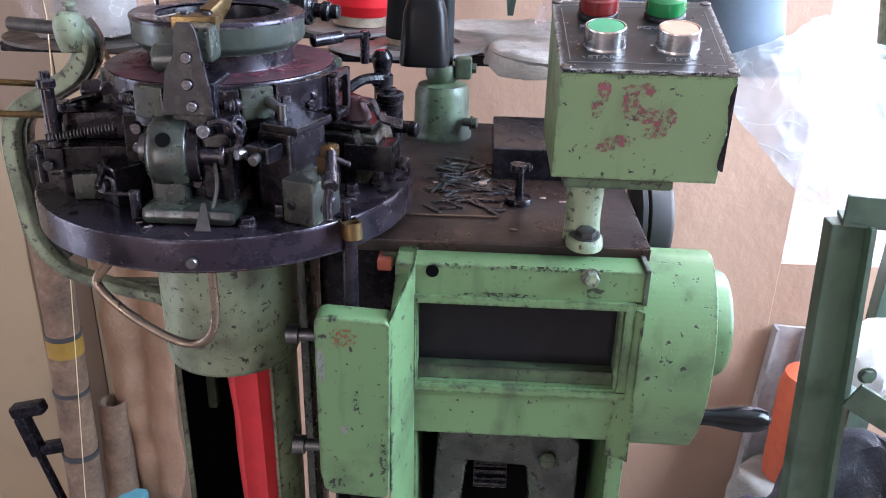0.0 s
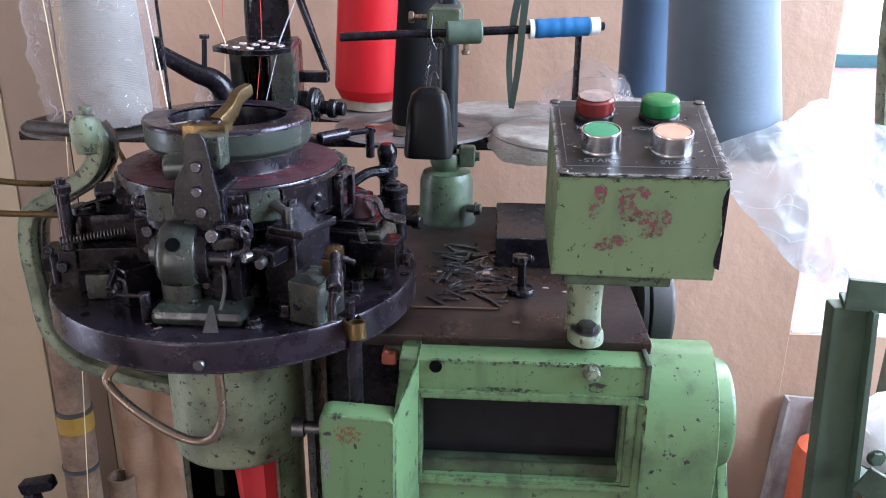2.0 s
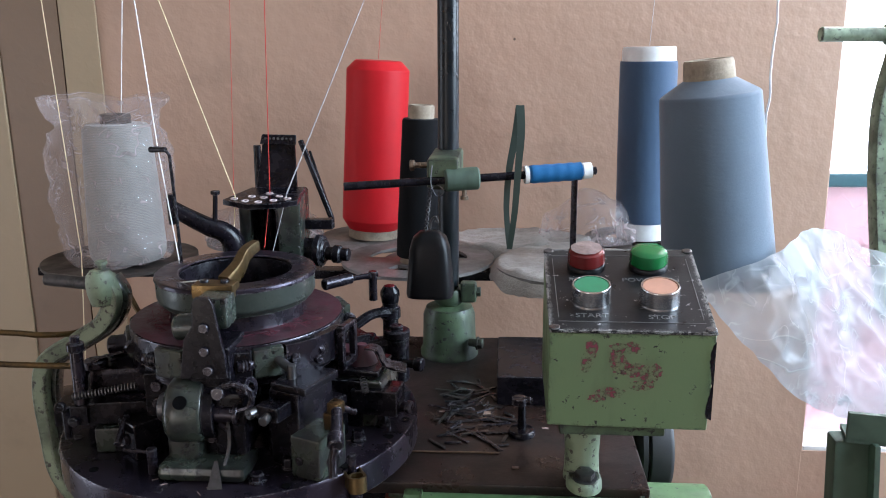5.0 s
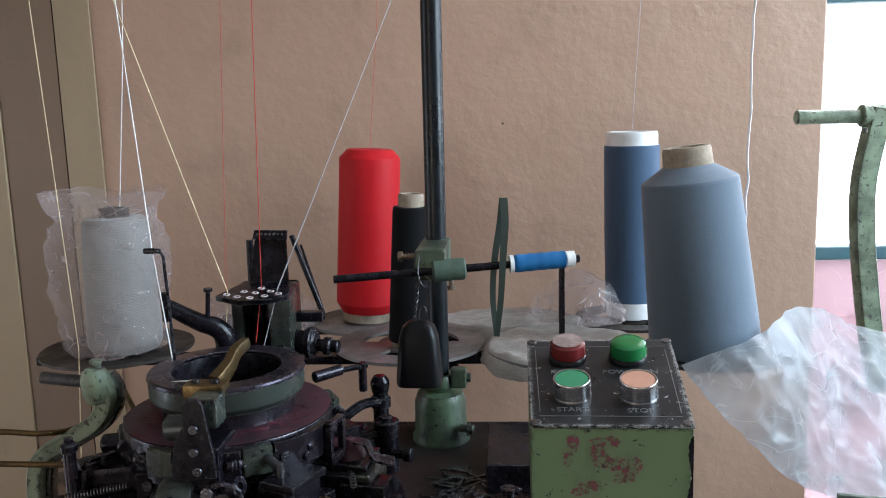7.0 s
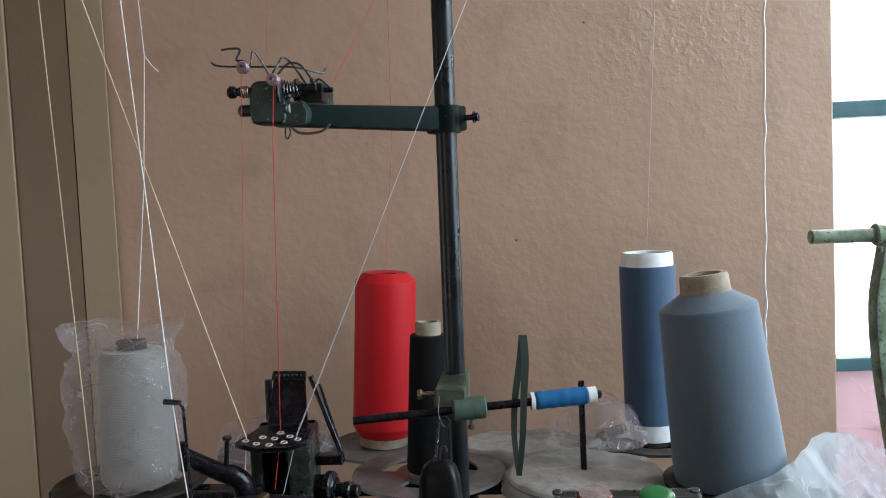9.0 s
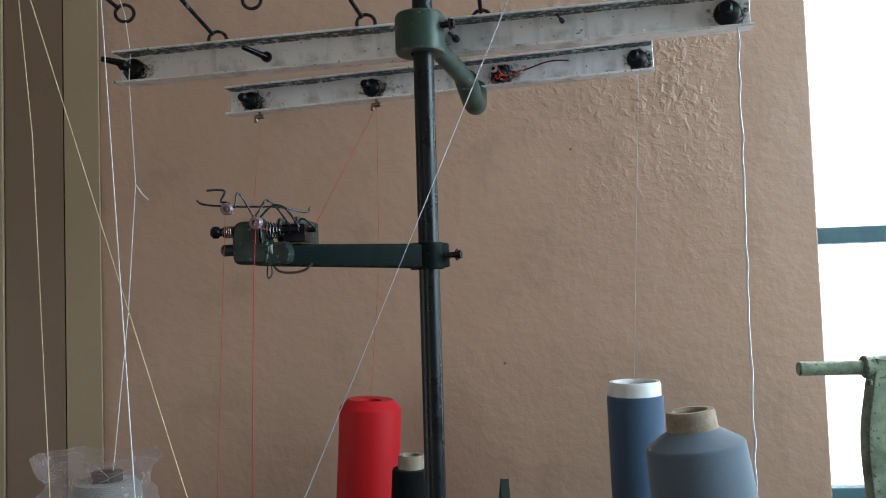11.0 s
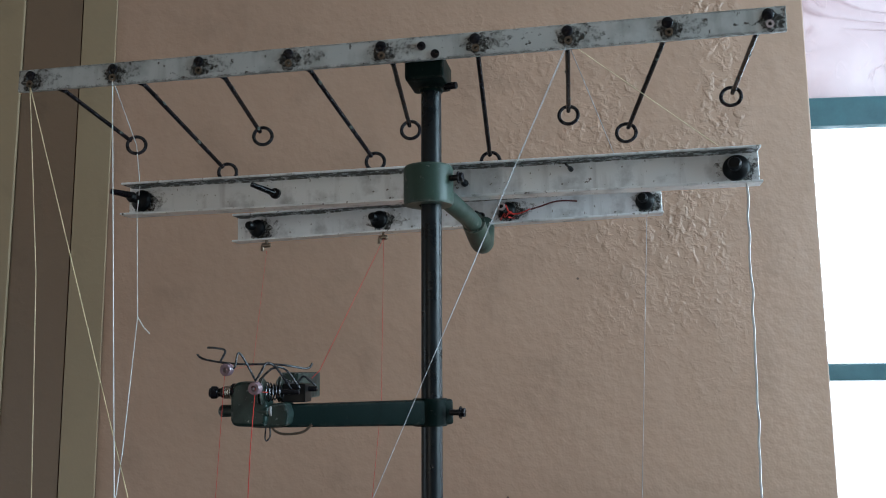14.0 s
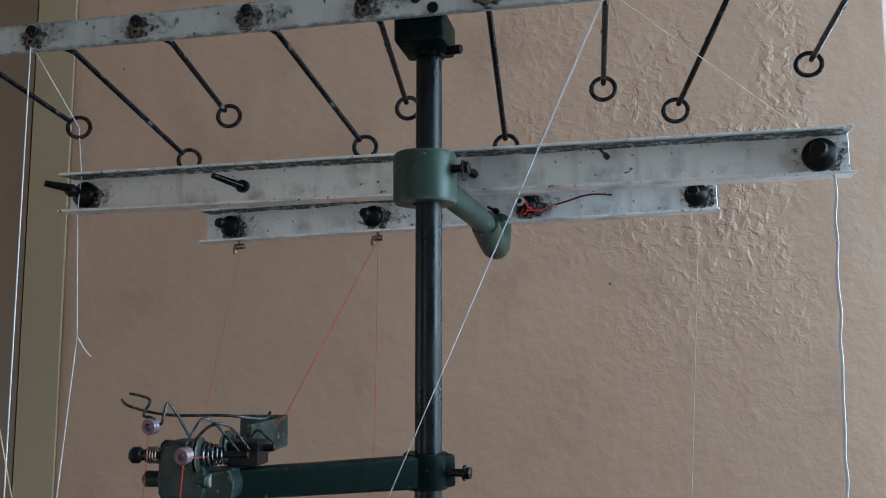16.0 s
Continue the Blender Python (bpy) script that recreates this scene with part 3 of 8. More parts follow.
def window():
    win = thing("window_1", (WX0, YW + 0.07, WZ0), "teal barred window with bright and pink panes", "window", kind="structure")
    y0, y1 = YW + 0.055, YW + 0.085
    bars = [(1.104, 0.024), (1.537, 0.028), (1.984, 0.052), (2.50, 0.05)]
    for z, h in bars:
        bm = B()
        box(bm, WX0 + 0.001, WX1 - 0.001, y0, y1, z - h / 2, z + h / 2, 0.004)
        part("bar", bm, TEAL, win)
    bm = B()
    box(bm, WX0 + 0.001, WX1 - 0.001, YW + 0.004, y1 + 0.10, WZ0 - 0.004, WZ0 + 0.008, 0.003)
    part("window_sill", bm, plain("whitewash", (0.72, 0.70, 0.68), 0.7), win, "whitewashed sill")
    for x in (WX0 + 0.5, WX1 - 0.03):
        bm = B()
        box(bm, x, x + 0.03, y0 + 0.003, y1 - 0.003, WZ0 + 0.009, WZ1 - 0.03, 0.004)
        part("mullion", bm, TEAL, win)
    for i, (za, zb) in enumerate(((0.638, 1.09), (1.118, 1.52), (1.553, 1.956), (2.012, 2.47))):
        bm = B()
        box(bm, WX0 + 0.004, WX1 - 0.004, y0 + 0.012, y0 + 0.016, za, zb)
        pane = part("pane", bm, PINK_LOW if i == 0 else PINK if i == 3 else GLASS, win, "frosted pink pane" if i in (0, 3) else "")
        pane.visible_shadow = False
    # bright haze of daylight beyond
    m, nt, b = nodes_of("bright_daylight")
    b.inputs["Emission Color"].default_value = (0.92, 0.97, 1.0, 1)
    b.inputs["Emission Strength"].default_value = 1.2
    bm = B()
    box(bm, -30, 60, 45, 45.2, -0.3, 40)
    solo("backdrop", bm, m, "overexposed white daylight beyond the window", "backdrop", kind="structure")


room()
window()

# ---- the knitting machine: stand, table, gear housing ----
PX, PY = -0.205, 0.658
TZ = 0.988
CX = -0.2175


def housing():
    h = thing("knitting_machine", (-0.05, 0.70, 0.0), "green enamelled cast-iron circular knitting machine, greasy and chipped", "machine")
    # tabletop
    bm = B()
    box(bm, -0.30, 0.137, 0.603, 0.955, TZ - 0.011, TZ, 0.002, Matrix.Translation((0, 0, 0)))
    part("tabletop", bm, TABLE_TOP, h, "oily rust-brown steel tabletop")
    bm = B()
    box(bm, -0.075, 0.132, 0.606, 0.945, TZ - 0.026, TZ - 0.0115, 0.003)
    part("table_frame", bm, GREEN_OLD, h)
    # gear housing: frame of the front with a sight window and an open arch below
    xl, xr, yf, yb, zt = -0.061, 0.1305, 0.575, 0.735, 0.9865
    bm = B()
    box(bm, xl, xr, yf, yf + 0.028, 0.953, zt - 0.006, 0.0012)          # head band
    box(bm, xl, -0.0435, yf, yb, 0.30, 0.957, 0.0012)                   # left cheek
    box(bm, 0.1165, xr, yf, yb, 0.30, 0.957, 0.0012)                    # right cheek
    box(bm, -0.046, 0.119, yf, yf + 0.028, 0.826, 0.876, 0.0015)        # band below the window
    box(bm, -0.05, 0.12, yf + 0.045, yf + 0.055, 0.83, 0.97)           # back of the recess
    part("housing", bm, GREEN, h)
    # slanted flange from the front cover back to the housing
    bm = B()
    lo = [(-0.0608, 0.5315), (-0.0455, 0.5735), (-0.0455, 0.605), (-0.0608, 0.605)]
    hi = [0.9535, 0.9835, 0.9835, 0.9835]
    v0 = [bm.verts.new((x, y, 0.50)) for x, y in lo]
    v1 = [bm.verts.new((x, y, z)) for (x, y), z in zip(lo, hi)]
    bm.faces.new(v0[::-1]), bm.faces.new(v1)
    for i in range(4):
        bm.faces.new((v0[i], v0[(i + 1) % 4], v1[(i + 1) % 4], v1[i]))
    bmesh.ops.bevel(bm, geom=list(bm.edges), offset=0.0012, segments=2, affect="EDGES")
    part("flange", bm, GREEN, h)
    bm = B()
    for (x0, x1, z0, z1) in ((-0.052, 0.124, 0.9485, 0.9555), (-0.052, 0.124, 0.868, 0.8745), (-0.052, -0.0445, 0.875, 0.949), (0.1165, 0.124, 0.875, 0.949)):
        box(bm, x0, x1, yf - 0.003, yf + 0.01, z0, z1, 0.0010)
    part("window_frame", bm, GREEN, h)
    bm = B()
    box(bm, -0.0445, 0.1165, yf + 0.018, yf + 0.022, 0.884, 0.9485)
    part("sight_glass", bm, DARK_GLASS, h, "dark oily sight glass")
    bm = B()
    prism(bm, [(-0.0445, 0.8745), (0.1165, 0.8745), (0.1165, 0.888), (-0.0445, 0.888)], yf + 0.006, yf + 0.0175)
    part("sill", bm, GREEN_OLD, h)
    bm = B()
    hexbolt(bm, (0.0875, yf, 0.976), (0, -1, 0), 0.0062, 0.008)
    part("bolt", bm, GREEN_PALE, h)
    bm = B()
    lathe(bm, [(0.0001, 0), (0.005, 0), (0.005, 0.0015), (0.0001, 0.0012)], Matrix.Translation((-0.0325, yf - 0.0003, 0.9757)) @ basis((0, -1, 0)), 18)
    part("hole", bm, CAVITY_SHADE, h)
    # drum at the side of the housing
    bm = B()
    outline = [(0.665, 0.93), (0.652, 0.963), (0.640, 0.974), (0.620, 0.978), (0.604, 0.972), (0.588, 0.960), (0.576, 0.942), (0.5685, 0.920), (0.566, 0.897), (0.568, 0.870), (0.575, 0.845), (0.588, 0.822), (0.604, 0.806), (0.66, 0.803)]
    curve = [(p.x, p.z) for p in spline([(y, 0, z) for y, z in outline], 4)]
    turn = Matrix.Rotation(radians(90), 4, "Z")
    prism(bm, curve, -0.1885, -0.1290, turn, 0.0014)
    part("drum_cover", bm, GREEN, h)
    # hollow fillet from the window frame out to the drum
    bm = B()
    plan = [(0.1135, 0.5745), (0.1195, 0.5735), (0.1250, 0.5705), (0.1310, 0.5660), (0.1310, 0.5900), (0.1135, 0.5900)]
    f0 = [bm.verts.new((x, y, 0.812)) for x, y in plan]
    f1 = [bm.verts.new((x, y + (0.004 if i < 4 else 0), 0.949)) for i, (x, y) in enumerate(plan)]
    bm.faces.new(f0[::-1]), bm.faces.new(f1)
    for i in range(6):
        bm.faces.new((f0[i], f0[(i + 1) % 6], f1[(i + 1) % 6], f1[i]))
    part("fillet", bm, GREEN, h)
    bm = B()
    lathe(bm, [(0.047, 0.0), (0.046, 0.020), (0.044, 0.0235), (0, 0.0245)], Matrix.Translation((0.188, 0.647, 0.903)) @ basis((1, 0, 0)), 56)
    part("end_cap", bm, GREEN, h)
    bm = B()
    box(bm, 0.1282, 0.1325, 0.5735, 0.602, 0.953, 0.9835, 0.001)
    part("seam", bm, GREEN_OLD, h)
    # front gear cover beside the housing
    bm = B()
    prism(bm, [(-0.1165, 0.815), (-0.1140, 0.800), (-0.108, 0.7945), (-0.065, 0.7915), (-0.0615, 0.795), (-0.0600, 0.950), (-0.0630, 0.9535), (-0.1095, 0.9560), (-0.1145, 0.9545), (-0.1165, 0.950)], 0.530, 0.552, None, 0.0022)
    part("gear_cover", bm, GREEN, h)
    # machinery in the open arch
    # black block that puts the arch's inner shade into the colour
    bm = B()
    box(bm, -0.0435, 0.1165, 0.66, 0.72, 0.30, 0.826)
    part("arch_shade", bm, CAVITY_SHADE, h)
    bm = B()
    prism(bm, [(-0.03, 0.76), (-0.026, 0.815), (0.02, 0.822), (0.085, 0.818), (0.098, 0.80), (0.098, 0.70), (0.06, 0.70), (0.052, 0.775), (0.0, 0.778), (-0.008, 0.70), (-0.03, 0.70)], 0.60, 0.64, None, 0.004)
    part("gear_carrier", bm, GREEN_DARK, h, "greasy worn casting behind the arch")
    bm = B()
    teeth = [((0.0225 if k % 4 < 2 else 0.018) * math.cos(2 * math.pi * k / 72), (0.0225 if k % 4 < 2 else 0.018) * math.sin(2 * math.pi * k / 72)) for k in range(72)]
    prism(bm, teeth, -0.036, -0.006, Matrix.Translation((0, 0.63, 0.755)) @ turn)
    part("gear", bm, STEEL_BLACK, h)
    bm = B()
    screw(bm, (0.07, 0.599, 0.785), (0, -1, 0), 0.008, 0.004)
    part("screw", bm, GREEN_OLD, h)
    bm = B()
    rod(bm, (-0.043, 0.62, 0.800), (-0.030, 0.62, 0.800), 0.006)
    part("stud", bm, STEEL_BRIGHT, h)
    # pedestal under the needle plate: cylinder, then an open hollow column
    bm = B()
    lathe(bm, [(0.050, 0.978), (0.0580, 0.978), (0.0592, 0.972), (0.0592, 0.860), (0.0582, 0.854), (0.052, 0.854)], Matrix.Translation((CX, PY, 0)), 64)
    part("collar", bm, GREEN_COLLAR, h, "dirty green pedestal collar")
    bm = B()
    lathe(bm, [(0.054, 0.997), (0.054, 0.976), (0.04, 0.976)], Matrix.Translation((PX, PY, 0)), 48)
    part("bearing_ring", bm, STEEL_BLACK, h)
    bm = B()
    seg, inner, outer = 40, 0.0505, 0.0555
    rows = []
    for i in range(seg + 1):
        a = radians(-40 + (252) * i / seg)
        c, s = math.cos(a), math.sin(a)
        rows.append([bm.verts.new((CX + r * c, PY + r * s, z)) for r, z in ((inner, 0.30), (outer, 0.30), (outer, 0.866), (inner, 0.866))])
    for a, b in zip(rows, rows[1:]):
        for i in range(4):
            bm.faces.new((a[i], a[(i + 1) % 4], b[(i + 1) % 4], b[i]))
    bm.faces.new(rows[0]), bm.faces.new(rows[-1])
    part("column", bm, GREEN_COLLAR, h)
    # black sheet inside the column, painted shade for its hollow
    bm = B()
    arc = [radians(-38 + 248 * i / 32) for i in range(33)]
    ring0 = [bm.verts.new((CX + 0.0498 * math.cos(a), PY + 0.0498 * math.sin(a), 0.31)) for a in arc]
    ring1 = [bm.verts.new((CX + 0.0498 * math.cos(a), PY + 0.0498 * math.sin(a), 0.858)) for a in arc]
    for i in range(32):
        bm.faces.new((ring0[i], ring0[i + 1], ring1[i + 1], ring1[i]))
    part("column_shade", bm, CAVITY_SHADE, h)
    bm = B()
    lathe(bm, [(0, 0.30), (0.075, 0.30), (0.075, 0.02), (0.16, 0.012), (0.16, 0.0), (0, 0)], Matrix.Translation((PX + 0.02, PY + 0.03, 0)), 40)
    box(bm, -0.20, 0.14, 0.58, 0.86, 0.0, 0.30, 0.02)
    part("base", bm, GREEN_OLD, h)
    # dark drive parts behind the column
    bm = B()
    rod(bm, (-0.114, 0.71, 0.30), (-0.114, 0.71, 0.98), 0.026)
    box(bm, -0.142, -0.07, 0.68, 0.80, 0.80, 0.976, 0.004)
    part("drive_shaft", bm, STEEL_BLACK, h)
    bm = B()
    box(bm, -0.153, -0.145, 0.64, 0.70, 0.30, 0.97, 0.002)
    part("side_plate", bm, GREEN_DARK, h)
    for z in (0.788, 0.900):
        bm = B()
        lathe(bm, [(0, 0), (0.0085, 0), (0.0085, 0.010), (0.0055, 0.0105), (0.0055, 0.042), (0, 0.042)], Matrix.Translation((-0.154, 0.60, z)) @ basis((1, 0, 0)), 18)
        part("linkage_pin", bm, STEEL_BRIGHT, h)
    bm = B()
    box(bm, -0.078, -0.066, 0.598, 0.62, 0.962, 0.972, 0.002)
    part("felt_pad", bm, plain("red_felt", (0.45, 0.12, 0.08), 0.8), h)
    bm = B()
    lathe(bm, [(0.03, 0), (0.045, 0), (0.045, 0.016), (0.03, 0.016)], Matrix.Translation((-0.285, 0.70, 0.855)) @ basis((1, 0.2, 0)), 36, True)
    part("belt_wheel", bm, RUBBER, h)
    # vertical rod up through the cover and its brass fork
    bm = B()
    rod(bm, (-0.0925, 0.558, 0.86), (-0.0925, 0.558, 1.013), 0.0058)
    part("push_rod", bm, STEEL_DARK, h)
    bm = B()
    m = Matrix.Translation((-0.0945, 0.560, 1.016)) @ Euler((radians(-8), 0, radians(24))).to_matrix().to_4x4()
    box(bm, -0.0072, -0.005, -0.016, 0.020, -0.006, 0.006, 0.001, m)
    box(bm, 0.005, 0.0072, -0.016, 0.020, -0.006, 0.006, 0.001, m)
    box(bm, -0.0072, 0.0072, 0.014, 0.020, -0.006, 0.006, 0.001, m)
    lathe(bm, [(0.005, -0.006), (0.0072, -0.006), (0.0072, 0.006), (0.005, 0.006)], m @ Matrix.Translation((0, -0.015, 0)), 20, True)
    part("fork", bm, BRASS, h, "brass fork on the push rod")
    bm = B()
    rod(bm, (-0.094, 0.556, 1.005), (-0.094, 0.556, 1.037), 0.0032)
    part("fork_pin", bm, STEEL_DARK, h)
    # motor pulley behind
    bm = B()
    ax = Matrix.Translation((0.141, 0.735, 0.962)) @ basis((1, 0, 0))
    lathe(bm, [(0, 0), (0.026, 0), (0.036, 0.002), (0.041, 0.006), (0.041, 0.010), (0.037, 0.012), (0.041, 0.014), (0.041, 0.030), (0.038, 0.034), (0.0, 0.034)], ax, 48)
    part("motor_pulley", bm, RUBBER, h, "dark rubber drive wheel")
    return h


machine = housing()


CRANK = Vector((0.205, 0.655, 0.899))


def crank():
    """The rocking hand lever at the side, with its handle."""
    c = thing("hand_lever", tuple(CRANK), "rocking green lever with a black lacquered handle", "lever")
    bm = B()
    prism(bm, [(-0.010, -0.160), (0.0, -0.171), (0.010, -0.160), (0.013, 0.0), (0.0, 0.014), (-0.013, 0.0)], -0.009, 0.0, Matrix.Translation(CRANK) @ Matrix.Rotation(radians(90), 4, "Z"), 0.0015)
    part("arm", bm, GREEN, c)
    bm = B()
    rod(bm, CRANK + Vector((-0.004, 0, 0)), CRANK + Vector((0.0115, 0, 0)), 0.010)
    part("hub", bm, STEEL_DARK, c)
    bm = B()
    ax = Matrix.Translation(CRANK + Vector((0.016, 0, -0.160))) @ basis((1, 0, 0))
    lathe(bm, [(0, 0), (0.0075, 0), (0.0075, 0.005), (0.0092, 0.008), (0.0082, 0.016), (0.0090, 0.027), (0.0120, 0.043), (0.0138, 0.058), (0.0128, 0.071), (0.0092, 0.080), (0.0045, 0.082)], ax, 32)
    part("handle", bm, BLACK_GLOSS, c, "black lacquered wooden handle")
    bm = B()
    rod(bm, CRANK + Vector((0.006, 0, -0.160)), CRANK + Vector((0.020, 0, -0.160)), 0.0095)
    part("handle_collar", bm, STEEL_BRIGHT, c)
    bm = B()
    rod(bm, CRANK + Vector((0.096, 0, -0.160)), CRANK + Vector((0.1, 0, -0.160)), 0.0045)
    part("handle_nut", bm, STEEL_BRIGHT, c)
    return c


crank_thing = crank()

# ---- needle plate and cam rings ----


def ring_box(bm, ang, r0, r1, w, z0, z1, bevel=0.002, dy=0.0):
    """A block on the plate, set out along a radius at an angle (degrees from +x)."""
    m = Matrix.Translation((PX, PY, 0)) @ Matrix.Rotation(radians(ang), 4, "Z")
    return box(bm, r0, r1, -w / 2 + dy, w / 2 + dy, z0, z1, bevel, m)


def polar(ang, r, z, side=0.0):
    a = radians(ang)
    return Vector((PX + r * math.cos(a) - side * math.sin(a), PY + r * math.sin(a) + side * math.cos(a), z))


def head():
    c = Matrix.Translation((PX - 0.002, PY, 0))
    h = thing("cylinder_head", (PX, PY, 0.997), "round oily steel needle head with cam blocks and rings", "machine head")
    bm = B()
    lathe(bm, [(0.055, 0.997), (0.149, 0.997), (0.151, 0.999), (0.151, 1.0195), (0.1495, 1.022), (0.05, 1.022)], c, 120)
    part("bed_plate", bm, STEEL_PLATE, h, "thick round blued steel plate")
    bm = B()
    screw(bm, (PX + 0.0125, PY - 0.1512, 1.0065), (0.08, -1, 0), 0.0042, 0.003)
    part("screw", bm, STEEL_BRIGHT, h)
    bm = B()
    lathe(bm, [(0.04, 1.022), (0.075, 1.022), (0.072, 1.035), (0.058, 1.06), (0.06, 1.078), (0.03, 1.078)], c, 56)
    part("cam_cylinder", bm, STEEL_BLACK, h)
    bm = B()
    lathe(bm, [(0.05, 1.078), (0.085, 1.078), (0.0885, 1.081), (0.0885, 1.091), (0.0872, 1.092), (0.0872, 1.0935), (0.0890, 1.0945), (0.0890, 1.111), (0.0880, 1.113), (0.05, 1.113)], c, 96)
    part("cam_plate", bm, STEEL_DARK, h, "steel cam plate dusted with red lint")
    bm = B()
    lathe(bm, [(0.055, 1.1132), (0.0868, 1.1132), (0.0872, 1.1138), (0.055, 1.1145)], c, 72)
    part("lint_layer", bm, STEEL_RED, h, "red fibre dust on the plate")
    bm = B()
    lathe(bm, [(0.045, 1.113), (0.058, 1.113), (0.056, 1.117), (0.056, 1.131), (0.045, 1.133)], c, 72)
    part("neck", bm, STEEL_DARK, h)
    bm = B()
    lathe(bm, [(0.045, 1.127), (0.0600, 1.127), (0.0610, 1.1295), (0.0640, 1.131), (0.0655, 1.134), (0.0658, 1.1485), (0.0480, 1.1485), (0.0480, 1.130), (0.045, 1.127)], c, 96)
    part("dial_ring", bm, STEEL_RING, h, "green enamelled ring with a bright steel rim")
    bm = B()
    lathe(bm, [(0.0465, 1.1488), (0.0658, 1.1488), (0.0664, 1.1478), (0.0668, 1.1490), (0.0662, 1.1512), (0.0650, 1.1520), (0.0475, 1.1520), (0.0465, 1.1510)], c, 96)
    part("ring_edge", bm, STEEL_PLATE, h, "worn steel rim of the ring")
    bm = B()
    lathe(bm, [(0.0475, 1.1495), (0.0468, 1.1490), (0.0450, 1.134), (0.0430, 1.119), (0.0300, 1.116), (0.0, 1.1155)], c, 64)
    part("bowl", bm, STEEL_BLACK, h, "black inside of the ring")
    # rim blocks round the cam plate
    for a, w in ((-109, 0.026), (-60, 0.024), (-20, 0.022), (30, 0.03), (80, 0.03), (135, 0.03), (182, 0.024), (205, 0.018)):
        bm = B()
        ring_box(bm, a, 0.082, 0.0935, w, 1.088, 1.1115, 0.002)
        part("rim_block", bm, GREEN_DARK, h)
        for s in (-1, 1):
            bm = B()
            p = polar(a, 0.090, 1.100, s * w / 2)
            q = polar(a, 0.090, 1.100, s * (w / 2 + 0.012))
            prof = [(0, 0), (0.004, 0)] + [(0.004 + 0.0012 * (k % 2), 0.002 + 0.0013 * k) for k in range(7)] + [(0.004, 0.012), (0, 0.012)]
            lathe(bm, prof, Matrix.Translation(p) @ basis(q - p), 14)
            part("adjusting_screw", bm, STEEL_DARK, h)
    bm = B()
    ring_box(bm, -78, 0.080, 0.0925, 0.032, 1.082, 1.1105, 0.001)
    part("cover_plate", bm, STEEL_BLACK, h)
    # bright arc with a notch
    bm = B()
    rows = []
    for i in range(15):
        p = [polar(-52 + 36 * i / 14, r, z) for r, z in ((0.0890, 1.088), (0.0950, 1.088), (0.0950, 1.112), (0.0890, 1.112))]
        rows.append([bm.verts.new(q) for q in p])
    for a, b in zip(rows, rows[1:]):
        for i in range(4):
            bm.faces.new((a[i], a[(i + 1) % 4], b[(i + 1) % 4], b[i]))
    bm.faces.new(rows[0]), bm.faces.new(rows[-1])
    part("arc_plate", bm, STEEL_DARK, h)
    bm = B()
    m = Matrix.Translation(polar(-14, 0.0985, 1.097)) @ Matrix.Rotation(radians(-14), 4, "Z")
    box(bm, -0.003, 0.003, -0.014, 0.014, -0.020, -0.014, 0.001, m)
    box(bm, -0.003, 0.003, -0.014, 0.014, 0.012, 0.017, 0.001, m)
    box(bm, -0.003, 0.003, -0.014, -0.009, -0.02, 0.017, 0.001, m)
    box(bm, -0.003, 0.003, 0.009, 0.014, -0.02, 0.017, 0.001, m)
    part("yoke", bm, STEEL_DARK, h)
    # small lever with a hanging pin
    bm = B()
    rod(bm, (-0.150, 0.735, 1.116), (-0.128, 0.757, 1.117), 0.0055)
    rod(bm, (-0.134, 0.75, 1.117), (-0.104, 0.768, 1.118), 0.0028)
    rod(bm, (-0.1085, 0.766, 1.092), (-0.1085, 0.766, 1.1215), 0.0042)
    part("side_lever", bm, STEEL_DARK, h)
    return h


head_thing = head()


